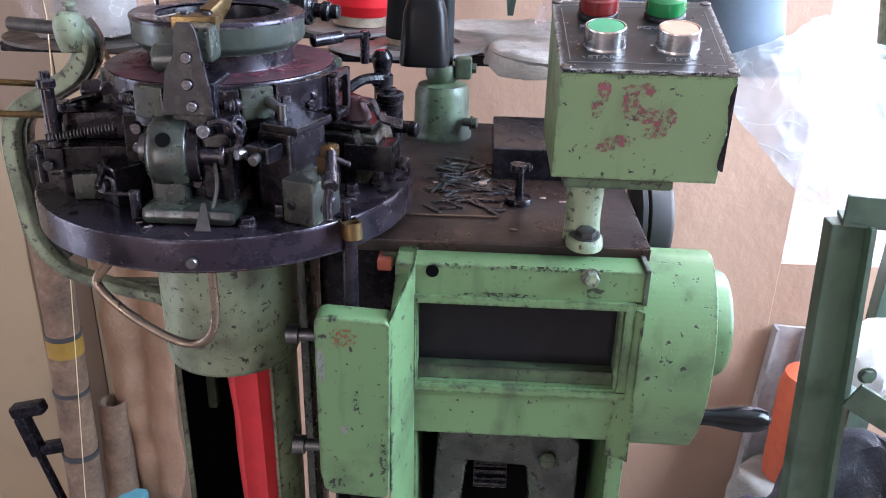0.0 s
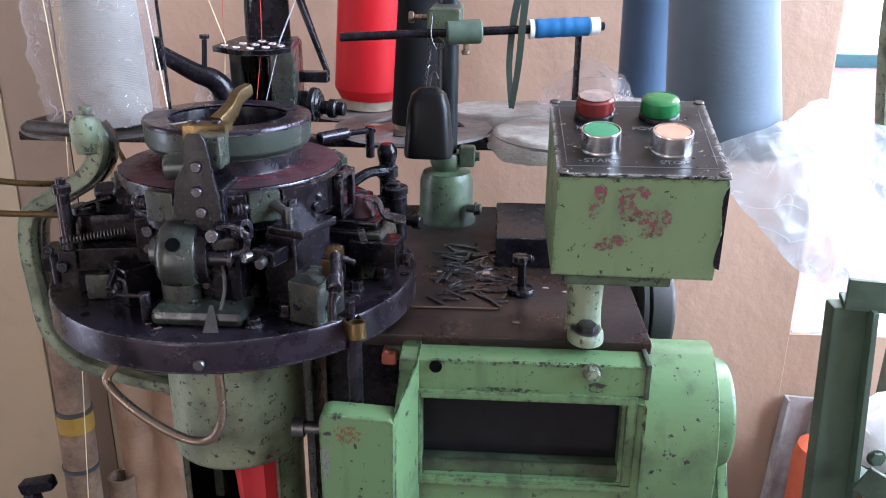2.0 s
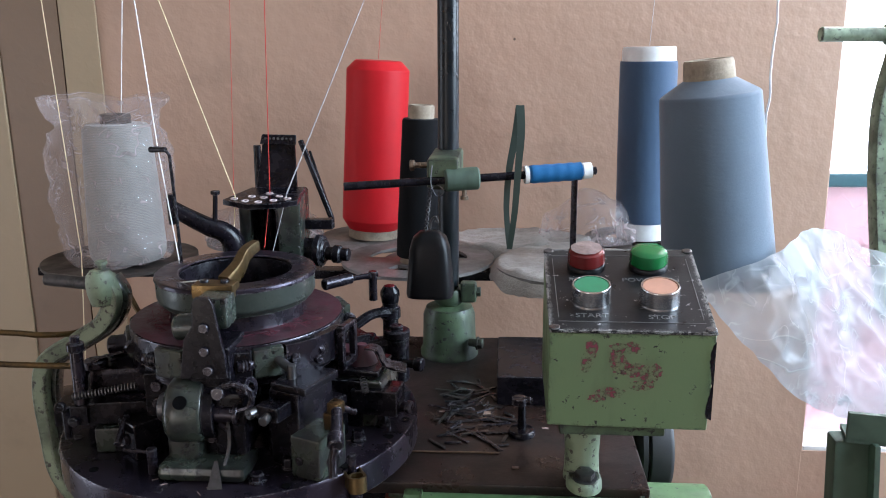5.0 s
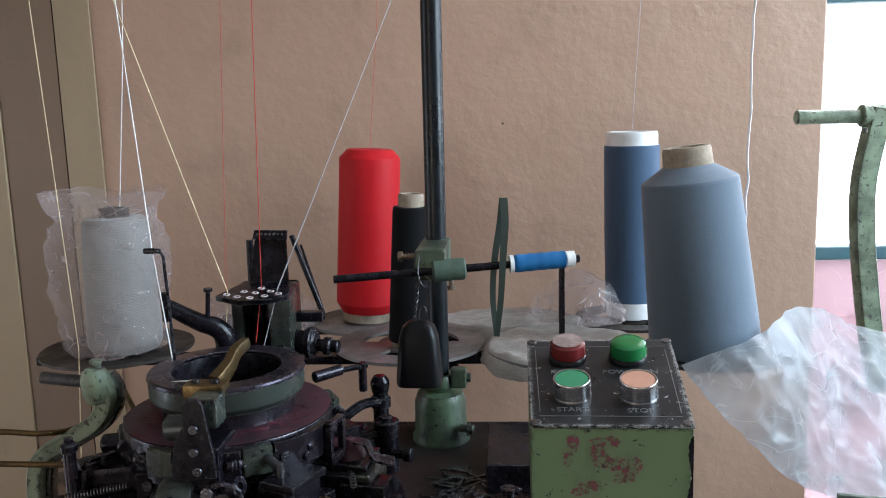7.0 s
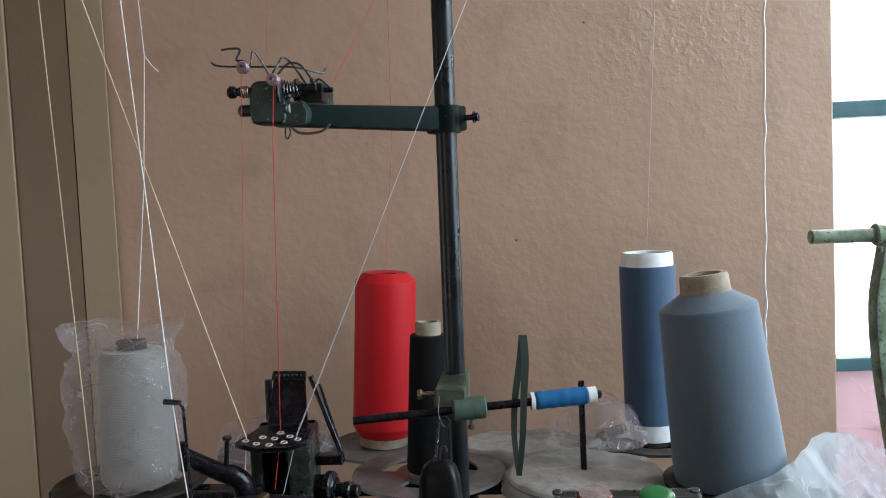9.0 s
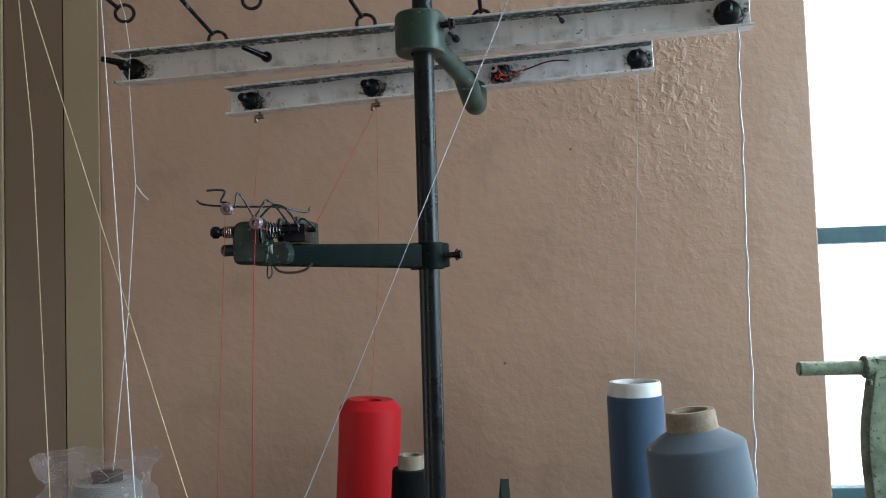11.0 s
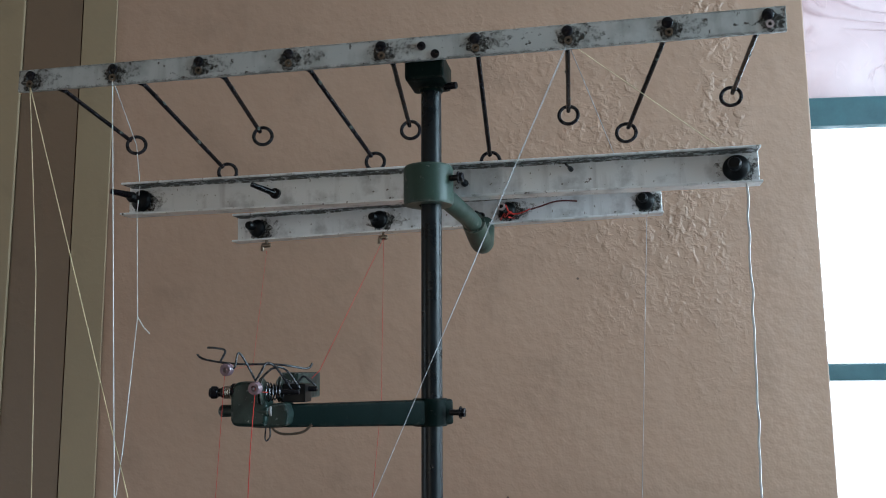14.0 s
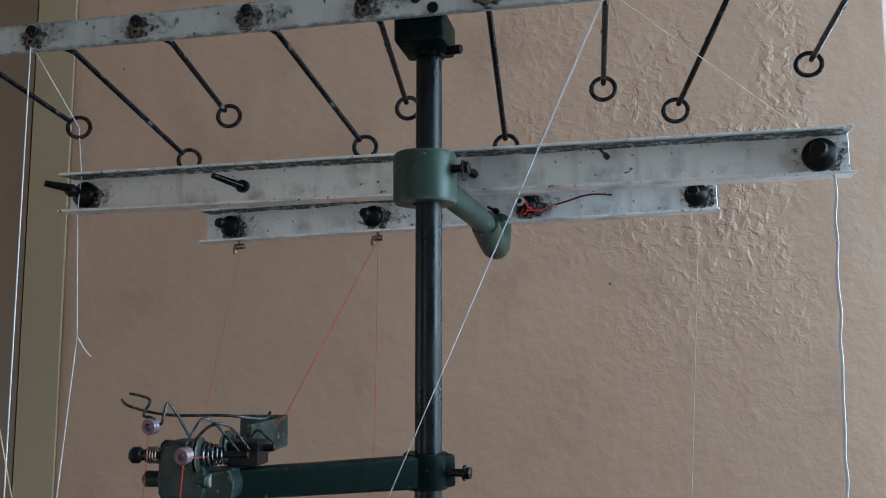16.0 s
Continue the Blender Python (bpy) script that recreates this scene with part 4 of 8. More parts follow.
def front_bracket():
    """Green latch bracket with its round boss at the front of the plate."""
    f = thing("latch_bracket", (-0.205, 0.55, 1.022), "green cast bracket with a round boss and steel blade", "bracket")
    bm = B()
    box(bm, -0.236, -0.168, 0.532, 0.572, 1.022, 1.0345, 0.005)
    part("foot", bm, GREEN_DARK, f)
    bm = B()
    lathe(bm, [(0, 0), (0.0195, 0), (0.0245, 0.004), (0.0255, 0.010), (0.0255, 0.026), (0.0235, 0.0285), (0, 0.0285)], Matrix.Translation((-0.2335, 0.562, 1.0665)) @ basis((1, 0.10, 0)), 40)
    box(bm, -0.232, -0.206, 0.546, 0.576, 1.03, 1.062, 0.005)
    part("boss", bm, GREEN_DARK, f)
    bm = B()
    lathe(bm, [(0, 0), (0.0052, 0), (0.0052, 0.0012), (0, 0.001)], Matrix.Translation((-0.2165, 0.5415, 1.0815)) @ basis((0.05, -0.8, 0.6)), 20)
    part("oil_hole", bm, CAVITY_SHADE, f)
    bm = B()
    rod(bm, (-0.24, 0.562, 1.069), (-0.2325, 0.5622, 1.069), 0.011)
    part("side_bush", bm, STEEL_BRIGHT, f)
    # dark latch beside the boss
    bm = B()
    lathe(bm, [(0, 0), (0.021, 0), (0.021, 0.008), (0, 0.008)], Matrix.Translation((-0.2045, 0.563, 1.0665)) @ basis((1, 0.1, 0)), 32)
    box(bm, -0.197, -0.172, 0.552, 0.60, 1.034, 1.085, 0.004)
    part("latch_body", bm, STEEL_BLACK, f)
    bm = B()
    rod(bm, (-0.200, 0.553, 1.0685), (-0.176, 0.553, 1.0685), 0.0065)
    rod(bm, (-0.180, 0.553, 1.0685), (-0.1765, 0.553, 1.0685), 0.0085)
    rod(bm, (-0.19, 0.556, 1.085), (-0.19, 0.546, 1.087), 0.005)
    part("pivot_pin", bm, STEEL_DARK, f)
    bm = B()
    tube(bm, [(-0.186, 0.55, 1.092), (-0.176, 0.548, 1.094), (-0.166, 0.55, 1.087), (-0.168, 0.55, 1.076), (-0.182, 0.549, 1.072)], 0.0025)
    lathe(bm, [(0.004, -0.004), (0.008, -0.004), (0.008, 0.004), (0.004, 0.004)], Matrix.Translation((-0.170, 0.555, 1.089)) @ basis((1, -0.3, 0.2)), 20, True)
    part("spring_clip", bm, STEEL_DARK, f)
    bm = B()
    tube(bm, [(-0.1845, 0.549, 1.064), (-0.1835, 0.546, 1.046), (-0.186, 0.537, 1.032)], 0.0014, steps=5)
    prism(bm, [(-0.0013, 0.020), (0.0013, 0.020), (0.0055, 0.0), (-0.0055, 0.0)], -0.0006, 0.0006, Matrix.Translation((-0.189, 0.5245, 1.0222)) @ Euler((radians(-34), 0, radians(8))).to_matrix().to_4x4())
    part("needle_guard", bm, STEEL_BRIGHT, f, "thin bright steel guide wire")
    # upright blade with its top clamp
    bm = B()
    prism(bm, [(-0.2190, 1.0960), (-0.1830, 1.0970), (-0.1840, 1.1140), (-0.1880, 1.1370), (-0.1900, 1.1530), (-0.1930, 1.1590), (-0.2030, 1.1590), (-0.2060, 1.1540), (-0.2070, 1.1370), (-0.2140, 1.1270)], 0.5515, 0.5555, None, 0.0008)
    part("blade", bm, STEEL_BLACK, f, "broad dark steel blade")
    for x, z in ((-0.1980, 1.1360), (-0.1990, 1.1180), (-0.1970, 1.1030)):
        bm = B()
        screw(bm, (x, 0.5515, z), (0, -1, 0.05), 0.0040, 0.0022)
        part("blade_screw", bm, STEEL_DARK, f)
    bm = B()
    box(bm, -0.216, -0.183, 0.559, 0.60, 1.078, 1.118, 0.003)
    part("upright", bm, STEEL_BLACK, f)
    bm = B()
    rod(bm, (-0.2230, 0.562, 1.1330), (-0.2060, 0.562, 1.1340), 0.0098)
    box(bm, -0.2100, -0.1850, 0.566, 0.590, 1.1290, 1.1540, 0.004)
    part("clamp", bm, GREEN_DARK, f)
    bm = B()
    prism(bm, [(-0.0165, 0.0), (0.0165, 0.0), (0.0165, 0.011), (-0.0165, 0.011)], 0, 0.018, Matrix.Translation((-0.2035, 0.588, 1.1465)), 0.0015)
    tube(bm, [(-0.199, 0.605, 1.153), (-0.195, 0.625, 1.160), (-0.194, 0.645, 1.168), (-0.189, 0.660, 1.172)], (0.0078, 0.0048), 8, True, [(1, 0.55), (0.7, 0.75), (-0.7, 0.75), (-1, 0.55), (-1, -0.55), (1, -0.55)])
    part("yarn_finger", bm, BRASS, f, "cast brass yarn guide arm")
    bm = B()
    for x in (-0.212, -0.196):
        screw(bm, (x, 0.597, 1.1575), (0, 0, 1), 0.0035, 0.002)
    part("guide_screw", bm, STEEL_BLACK, f)
    bm = B()
    rod(bm, (-0.243, 0.545, 1.022), (-0.243, 0.545, 1.042), 0.0038)
    rod(bm, (-0.268, 0.552, 1.037), (-0.243, 0.545, 1.040), 0.0016)
    screw(bm, (-0.243, 0.545, 1.041), (0, 0, 1), 0.004, 0.002)
    part("foot_screw", bm, STEEL_DARK, f)
    return f


front_bracket()


def left_unit():
    """Slide block with a coil spring at the left of the plate."""
    u = thing("spring_block", (-0.285, 0.60, 1.022), "black oily slide block with a coil spring", "machine block")
    m = Matrix.Translation((-0.285, 0.605, 1.022)) @ Matrix.Rotation(radians(10), 4, "Z")
    bm = B()
    box(bm, -0.022, 0.034, -0.028, 0.03, 0.0, 0.021, 0.002, m)
    part("base_block", bm, GREEN_DARK, u)
    bm = B()
    box(bm, -0.034, 0.033, -0.022, 0.03, 0.0215, 0.040, 0.0015, m)
    part("slide", bm, STEEL_BLACK, u)
    bm = B()
    box(bm, 0.020, 0.046, -0.030, -0.004, 0.030, 0.066, 0.0015, m)
    part("end_plate", bm, STEEL_BLACK, u)
    for p, d in (((0.030, -0.030, 0.042), (0, -1, 0)), ((0.030, -0.030, 0.056), (0, -1, 0)), ((0.0, -0.028, 0.010), (0, -1, 0.3))):
        bm = B()
        screw(bm, m @ Vector(p), d, 0.0048, 0.003)
        part("screw", bm, STEEL_DARK, u)
    bm = B()
    pts = [m @ Vector((-0.036 + 0.05 * i / 160, -0.026 + 0.0028 * math.cos(i * 2 * math.pi / 8), 0.048 + 0.007 * i / 160 + 0.0028 * math.sin(i * 2 * math.pi / 8))) for i in range(161)]
    tube(bm, pts, 0.0007, 5, False)
    part("spring", bm, STEEL_BRIGHT, u, "small coil spring")
    bm = B()
    box(bm, -0.052, -0.026, -0.026, 0.0, 0.023, 0.040, 0.002, m)
    rod(bm, m @ Vector((-0.042, -0.026, 0.040)), m @ Vector((-0.042, -0.026, 0.014)), 0.003)
    screw(bm, m @ Vector((-0.036, -0.027, 0.028)), (0, -1, 0), 0.0045, 0.003)
    screw(bm, m @ Vector((-0.044, -0.029, 0.042)), (0, -1, 0), 0.0045, 0.003)
    part("stop", bm, STEEL_BLACK, u)
    bm = B()
    rod(bm, m @ Vector((-0.031, -0.022, 0.040)), m @ Vector((-0.032, -0.018, 0.084)), 0.0050)
    rod(bm, m @ Vector((-0.032, -0.018, 0.083)), m @ Vector((-0.032, -0.018, 0.090)), 0.0068)
    rod(bm, m @ Vector((-0.032, -0.018, 0.0895)), m @ Vector((-0.032, -0.018, 0.095)), 0.0038)
    part("standing_pin", bm, STEEL_DARK, u)
    bm = B()
    sec = [(0.12, 1.0), (-0.12, 1.0), (-0.12, -1.0), (0.12, -1.0)]
    tube(bm, [m @ Vector(p) for p in ((-0.037, 0.0, 0.040), (-0.034, 0.0, 0.058), (-0.022, 0.002, 0.068), (-0.004, 0.006, 0.072))], 0.008, 4, True, sec)
    tube(bm, [m @ Vector(p) for p in ((0.0, 0.02, 0.065), (0.012, 0.018, 0.082), (0.03, 0.014, 0.088), (0.045, 0.01, 0.082))], 0.008, 4, True, sec)
    part("leaf_spring", bm, STEEL_DARK, u)
    bm = B()
    box(bm, -0.03, 0.03, -0.005, 0.035, 0.040, 0.062, 0.005, m)
    rod(bm, m @ Vector((-0.024, 0.0, 0.062)), m @ Vector((-0.024, 0.0, 0.0685)), 0.0095)
    rod(bm, m @ Vector((-0.02, 0.028, 0.07)), m @ Vector((0.06, 0.022, 0.076)), 0.0085)
    part("cam_housing", bm, STEEL_DARK, u)
    bm = B()
    rod(bm, m @ Vector((0.040, 0.0, 0.070)), m @ Vector((0.052, -0.004, 0.074)), 0.008)
    hexbolt(bm, m @ Vector((0.047, -0.02, 0.076)), (-0.3, -1, 0.6), 0.0075, 0.006)
    part("bolt", bm, STEEL_BRIGHT, u)
    return u


left_unit()


def right_units():
    u = thing("stitch_block", (-0.13, 0.58, 1.022), "green and black oily stitch cam block with brass plunger", "machine block")
    m = Matrix.Translation((-0.1335, 0.580, 1.022)) @ Matrix.Rotation(radians(-22), 4, "Z")
    bm = B()
    box(bm, -0.018, 0.010, -0.022, 0.025, 0.0, 0.062, 0.003, m)
    prism(bm, [(-0.026, 0.0), (-0.012, 0.0), (-0.012, 0.055), (-0.02, 0.055)], -0.015, 0.02, m, 0.002)
    part("pillar", bm, STEEL_BLACK, u)
    bm = B()
    box(bm, 0.008, 0.034, -0.032, 0.004, 0.0, 0.033, 0.002, m)
    part("block", bm, GREEN_DARK, u)
    bm = B()
    box(bm, -0.012, 0.020, -0.026, 0.018, 0.0625, 0.069, 0.0015, m)
    box(bm, -0.016, 0.004, -0.040, -0.02, 0.044, 0.056, 0.002, m)
    part("slide", bm, STEEL_BLACK, u)
    bm = B()
    rod(bm, m @ Vector((-0.034, 0.0, 0.083)), m @ Vector((-0.002, -0.012, 0.0755)), 0.0036)
    rod(bm, m @ Vector((-0.002, -0.012, 0.055)), m @ Vector((-0.002, -0.012, 0.080)), 0.0036)
    rod(bm, m @ Vector((-0.006, -0.032, 0.05)), m @ Vector((-0.003, -0.048, 0.048)), 0.0036)
    rod(bm, m @ Vector((-0.014, -0.03, 0.05)), m @ Vector((-0.018, -0.046, 0.05)), 0.0042)
    part("pin", bm, STEEL_BRIGHT, u)
    bm = B()
    box(bm, 0.027, 0.038, -0.012, 0.0, 0.044, 0.055, 0.003, m)
    box(bm, 0.024, 0.034, -0.012, 0.002, 0.024, 0.046, 0.002, m)
    part("plunger_block", bm, BRASS_DARK, u, "small brass plunger block")
    bm = B()
    rod(bm, m @ Vector((0.036, -0.010, 0.05)), m @ Vector((0.048, -0.030, 0.036)), 0.0042)
    rod(bm, m @ Vector((0.045, -0.026, 0.039)), m @ Vector((0.050, -0.034, 0.034)), 0.0062)
    tube(bm, [m @ Vector(p) for p in ((0.048, -0.03, 0.035), (0.047, -0.034, 0.024), (0.051, -0.04, 0.012))], 0.0032)
    part("plunger", bm, STEEL_DARK, u)
    bm = B()
    for p in ((0.034, -0.02, 0.012), (0.034, -0.006, 0.012), (0.016, -0.032, 0.014)):
        screw(bm, m @ Vector(p), m.to_3x3() @ Vector((1, 0, 0)) if p[0] > 0.03 else m.to_3x3() @ Vector((0, -1, 0)), 0.0034, 0.0015)
    part("screw", bm, STEEL_DARK, u)

    v = thing("transfer_block", (-0.085, 0.67, 1.022), "black oily lever block with an adjusting bolt", "machine block")
    m = Matrix.Translation((-0.098, 0.648, 1.022)) @ Matrix.Rotation(radians(-8), 4, "Z")
    bm = B()
    prism(bm, [(-0.034, 0.0), (0.012, 0.0), (0.022, 0.030), (0.018, 0.042), (-0.034, 0.044)], -0.016, 0.030, m, 0.003)
    part("body", bm, GREEN_DARK, v)
    bm = B()
    box(bm, -0.006, 0.0335, -0.022, 0.004, 0.014, 0.036, 0.0015, m)
    box(bm, -0.036, 0.016, -0.014, 0.028, 0.0445, 0.050, 0.0015, m)
    part("arm_block", bm, STEEL_BLACK, v)
    bm = B()
    rod(bm, m @ Vector((0.033, -0.008, 0.018)), m @ Vector((0.042, -0.009, 0.018)), 0.0045)
    rod(bm, m @ Vector((0.038, -0.0085, 0.018)), m @ Vector((0.043, -0.009, 0.018)), 0.0058)
    part("bolt", bm, STEEL_DARK, v)
    bm = B()
    lathe(bm, [(0, 0), (0.013, 0), (0.011, 0.006), (0.006, 0.012), (0.004, 0.016), (0, 0.016)], Matrix.Translation(m @ Vector((-0.004, 0.006, 0.050))), 24)
    box(bm, -0.028, 0.002, 0.0, 0.022, 0.050, 0.060, 0.002, m)
    part("cam_knob", bm, STEEL_RED, v)
    bm = B()
    sec = [(0.18, 1.0), (-0.18, 1.0), (-0.18, -1.0), (0.18, -1.0)]
    tube(bm, [m @ Vector(p) for p in ((0.002, 0.0, 0.066), (0.012, 0.0, 0.064), (0.018, 0.002, 0.052), (0.034, 0.008, 0.046))], 0.006, 4, True, sec)
    part("leaf_spring", bm, STEEL_DARK, v)

    w = thing("lever_post", (-0.085, 0.745, 1.022), "black steel lever posts with a forked arm", "machine part")
    bm = B()
    rod(bm, (-0.082, 0.735, 1.022), (-0.082, 0.735, 1.066), 0.0115)
    rod(bm, (-0.082, 0.735, 1.066), (-0.082, 0.735, 1.0735), 0.0125)
    rod(bm, (-0.082, 0.735, 1.0735), (-0.082, 0.735, 1.0775), 0.006)
    part("post", bm, STEEL_BLACK, w)
    bm = B()
    rod(bm, (-0.0955, 0.79, 1.022), (-0.0955, 0.79, 1.085), 0.008)
    rod(bm, (-0.0955, 0.79, 1.066), (-0.0955, 0.79, 1.078), 0.0105)
    lathe(bm, [(0, 0), (0.0085, 0), (0.010, 0.008), (0.0095, 0.012), (0.006, 0.017), (0, 0.0175)], Matrix.Translation((-0.0955, 0.79, 1.083)), 20)
    part("post", bm, STEEL_BLACK, w)
    bm = B()
    tube(bm, [(-0.093, 0.786, 1.074), (-0.112, 0.772, 1.075), (-0.132, 0.755, 1.064), (-0.15, 0.74, 1.055)], 0.0052)
    tube(bm, [(-0.082, 0.735, 1.062), (-0.105, 0.728, 1.058), (-0.128, 0.72, 1.056), (-0.15, 0.71, 1.056)], 0.0062)
    box(bm, -0.15, -0.10, 0.68, 0.74, 1.022, 1.050, 0.003)
    box(bm, -0.142, -0.105, 0.70, 0.76, 1.05, 1.062, 0.003)
    part("forked_arm", bm, STEEL_BLACK, w)
    bm = B()
    rod(bm, (-0.076, 0.725, 1.044), (-0.058, 0.72, 1.044), 0.0045)
    rod(bm, (-0.064, 0.7215, 1.044), (-0.056, 0.7195, 1.044), 0.0065)
    part("bolt", bm, STEEL_BLACK, w)
    # more blocks at the back of the plate
    for i, (a, r0, r1, wd, z1) in enumerate(((40, 0.085, 0.14, 0.04, 1.06), (75, 0.085, 0.14, 0.036, 1.056), (110, 0.085, 0.14, 0.04, 1.06), (150, 0.085, 0.14, 0.04, 1.058), (185, 0.09, 0.135, 0.036, 1.066))):
        bm = B()
        ring_box(bm, a, r0, r1, wd, 1.022, z1, 0.003)
        ring_box(bm, a, r0 - 0.01, r1 - 0.02, wd * 0.6, z1, z1 + 0.012, 0.002)
        solo("cam_block", bm, STEEL_BLACK, "black oily cam block bolted on the plate", "machine block", "cam blocks on the plate")


right_units()


def yarn_head():
    """Feeder tower with its small eyelet plate above the dial."""
    t = thing("feeder_tower", (-0.20, 0.77, 1.107), "black feeder tower with a plate of white eyelets", "yarn feeder")
    bm = B()
    m = Matrix.Translation((-0.208, 0.79, 1.107)) @ Matrix.Rotation(radians(6), 4, "Z")
    box(bm, 0.008, 0.030, -0.04, 0.03, 0.0, 0.088, 0.003, m)
    box(bm, -0.030, -0.018, -0.03, 0.03, 0.0, 0.088, 0.003, m)
    box(bm, -0.03, 0.03, 0.012, 0.03, 0.0, 0.088, 0.003, m)
    part("body", bm, GREEN_DARK, t)
    bm = B()
    box(bm, -0.012, 0.008, -0.005, 0.012, 0.01, 0.086, 0.004, m)
    rod(bm, m @ Vector((-0.004, -0.012, 0.02)), m @ Vector((-0.004, -0.012, 0.075)), 0.0042)
    rod(bm, m @ Vector((0.004, -0.014, 0.02)), m @ Vector((0.004, -0.012, 0.075)), 0.0032)
    part("plunger", bm, STEEL_DARK, t)
    bm = B()
    m2 = Matrix.Translation((-0.208, 0.752, 1.1945)) @ Euler((radians(6), 0, radians(4))).to_matrix().to_4x4()
    pts = [(-0.036, -0.008), (-0.010, -0.024), (0.018, -0.022), (0.034, -0.012), (0.034, 0.034), (-0.018, 0.034)]
    f1 = [bm.verts.new(m2 @ Vector((x, y, 0.002))) for x, y in pts]
    f0 = [bm.verts.new(m2 @ Vector((x, y, -0.003))) for x, y in pts]
    bm.faces.new(f1), bm.faces.new(f0[::-1])
    for i in range(6):
        bm.faces.new((f0[i], f0[(i + 1) % 6], f1[(i + 1) % 6], f1[i]))
    part("eyelet_plate", bm, STEEL_BLACK, t)
    for x, y in ((-0.026, -0.005), (-0.014, -0.013), (-0.001, -0.017), (0.012, -0.012), (0.024, -0.006), (-0.011, 0.002), (0.001, -0.002), (0.015, 0.002), (0.004, 0.012)):
        bm = B()
        lathe(bm, [(0.0020, -0.001), (0.0036, -0.001), (0.0037, 0.0002), (0.0033, 0.0007), (0.0024, 0.0007), (0.0020, 0.0002)], m2 @ Matrix.Translation((x, y, 0.002)), 16, True)
        part("eyelet", bm, CERAMIC, t, "white ceramic eyelet")
    bm = B()
    m3 = Matrix.Translation((-0.208, 0.8, 1.196)) @ Euler((radians(-16), radians(2), radians(5))).to_matrix().to_4x4()
    prism(bm, [(-0.02, 0), (0.021, 0), (0.0165, 0.052), (-0.0145, 0.052)], -0.0016, 0.0016, m3, 0.0006)
    prism(bm, [(-0.0175, 0.044), (0.0185, 0.044), (0.0185, 0.054), (-0.0155, 0.054)], -0.0046, -0.0020, m3, 0.001)
    part("back_plate", bm, STEEL_BLACK, t)
    bm = B()
    for k in range(7):
        screw(bm, m3 @ Vector((-0.012 + 0.0042 * k, -0.0046, 0.0495)), m3.to_3x3() @ Vector((0, -1, 0)), 0.0014, 0.0008, 8)
    part("rivet", bm, STEEL_BRIGHT, t)
    bm = B()
    rod(bm, (-0.184, 0.81, 1.243), (-0.152, 0.79, 1.170), 0.0028)
    rod(bm, (-0.18, 0.83, 1.23), (-0.15, 0.79, 1.168), 0.0014)
    box(bm, -0.178, -0.15, 0.785, 0.797, 1.158, 1.168, 0.001, Matrix())
    part("stay", bm, STEEL_BLACK, t)
    bm = B()
    rod(bm, (-0.235, 0.83, 1.188), (-0.235, 0.832, 1.236), 0.0038)
    part("back_pin", bm, STEEL_BLACK, t)
    bm = B()
    rod(bm, (-0.19, 0.78, 1.139), (-0.155, 0.775, 1.139), 0.0125)
    rod(bm, (-0.165, 0.777, 1.139), (-0.158, 0.776, 1.139), 0.016)
    rod(bm, (-0.16, 0.776, 1.137), (-0.132, 0.772, 1.136), 0.0065)
    rod(bm, (-0.148, 0.774, 1.1365), (-0.140, 0.773, 1.136), 0.009)
    part("side_knob", bm, STEEL_BLACK, t)
    bm = B()
    rod(bm, (-0.19, 0.75, 1.11), (-0.175, 0.735, 1.135), 0.016)
    part("cup", bm, STEEL_DARK, t)
    # take-up lever with its wire hook
    w = thing("takeup_lever", (-0.27, 0.76, 1.107), "black curved take-up lever with a wire hook", "lever")
    bm = B()
    tube(bm, [(-0.281, 0.714, 1.193), (-0.268, 0.718, 1.184), (-0.252, 0.723, 1.174), (-0.240, 0.728, 1.168), (-0.233, 0.733, 1.156), (-0.233, 0.738, 1.132)], (0.0070, 0.0115), 10)
    box(bm, -0.252, -0.228, 0.725, 0.755, 1.107, 1.14, 0.004)
    part("arm", bm, STEEL_BLACK, w)
    bm = B()
    rod(bm, (-0.246, 0.724, 1.178), (-0.243, 0.722, 1.206), 0.0022)
    rod(bm, (-0.243, 0.722, 1.204), (-0.243, 0.722, 1.2075), 0.0042)
    part("screw", bm, STEEL_BLACK, w)
    bm = B()
    tube(bm, [(-0.284, 0.690, 1.2495), (-0.2765, 0.686, 1.2505), (-0.267, 0.682, 1.246), (-0.2655, 0.681, 1.232), (-0.267, 0.688, 1.195), (-0.267, 0.690, 1.15)], 0.0014, 7, True, None, 6)
    part("wire_hook", bm, STEEL_BLACK, w)
    bm = B()
    rod(bm, (-0.2865, 0.691, 1.2485), (-0.2695, 0.683, 1.2495), 0.0026, 0.0022)
    part("hook_tip", bm, STEEL_BLACK, w)
    bm = B()
    rod(bm, (-0.2815, 0.714, 1.178), (-0.2815, 0.712, 1.206), 0.0035)
    part("hook_holder", bm, STEEL_BLACK, w)
    return t


yarn_head()


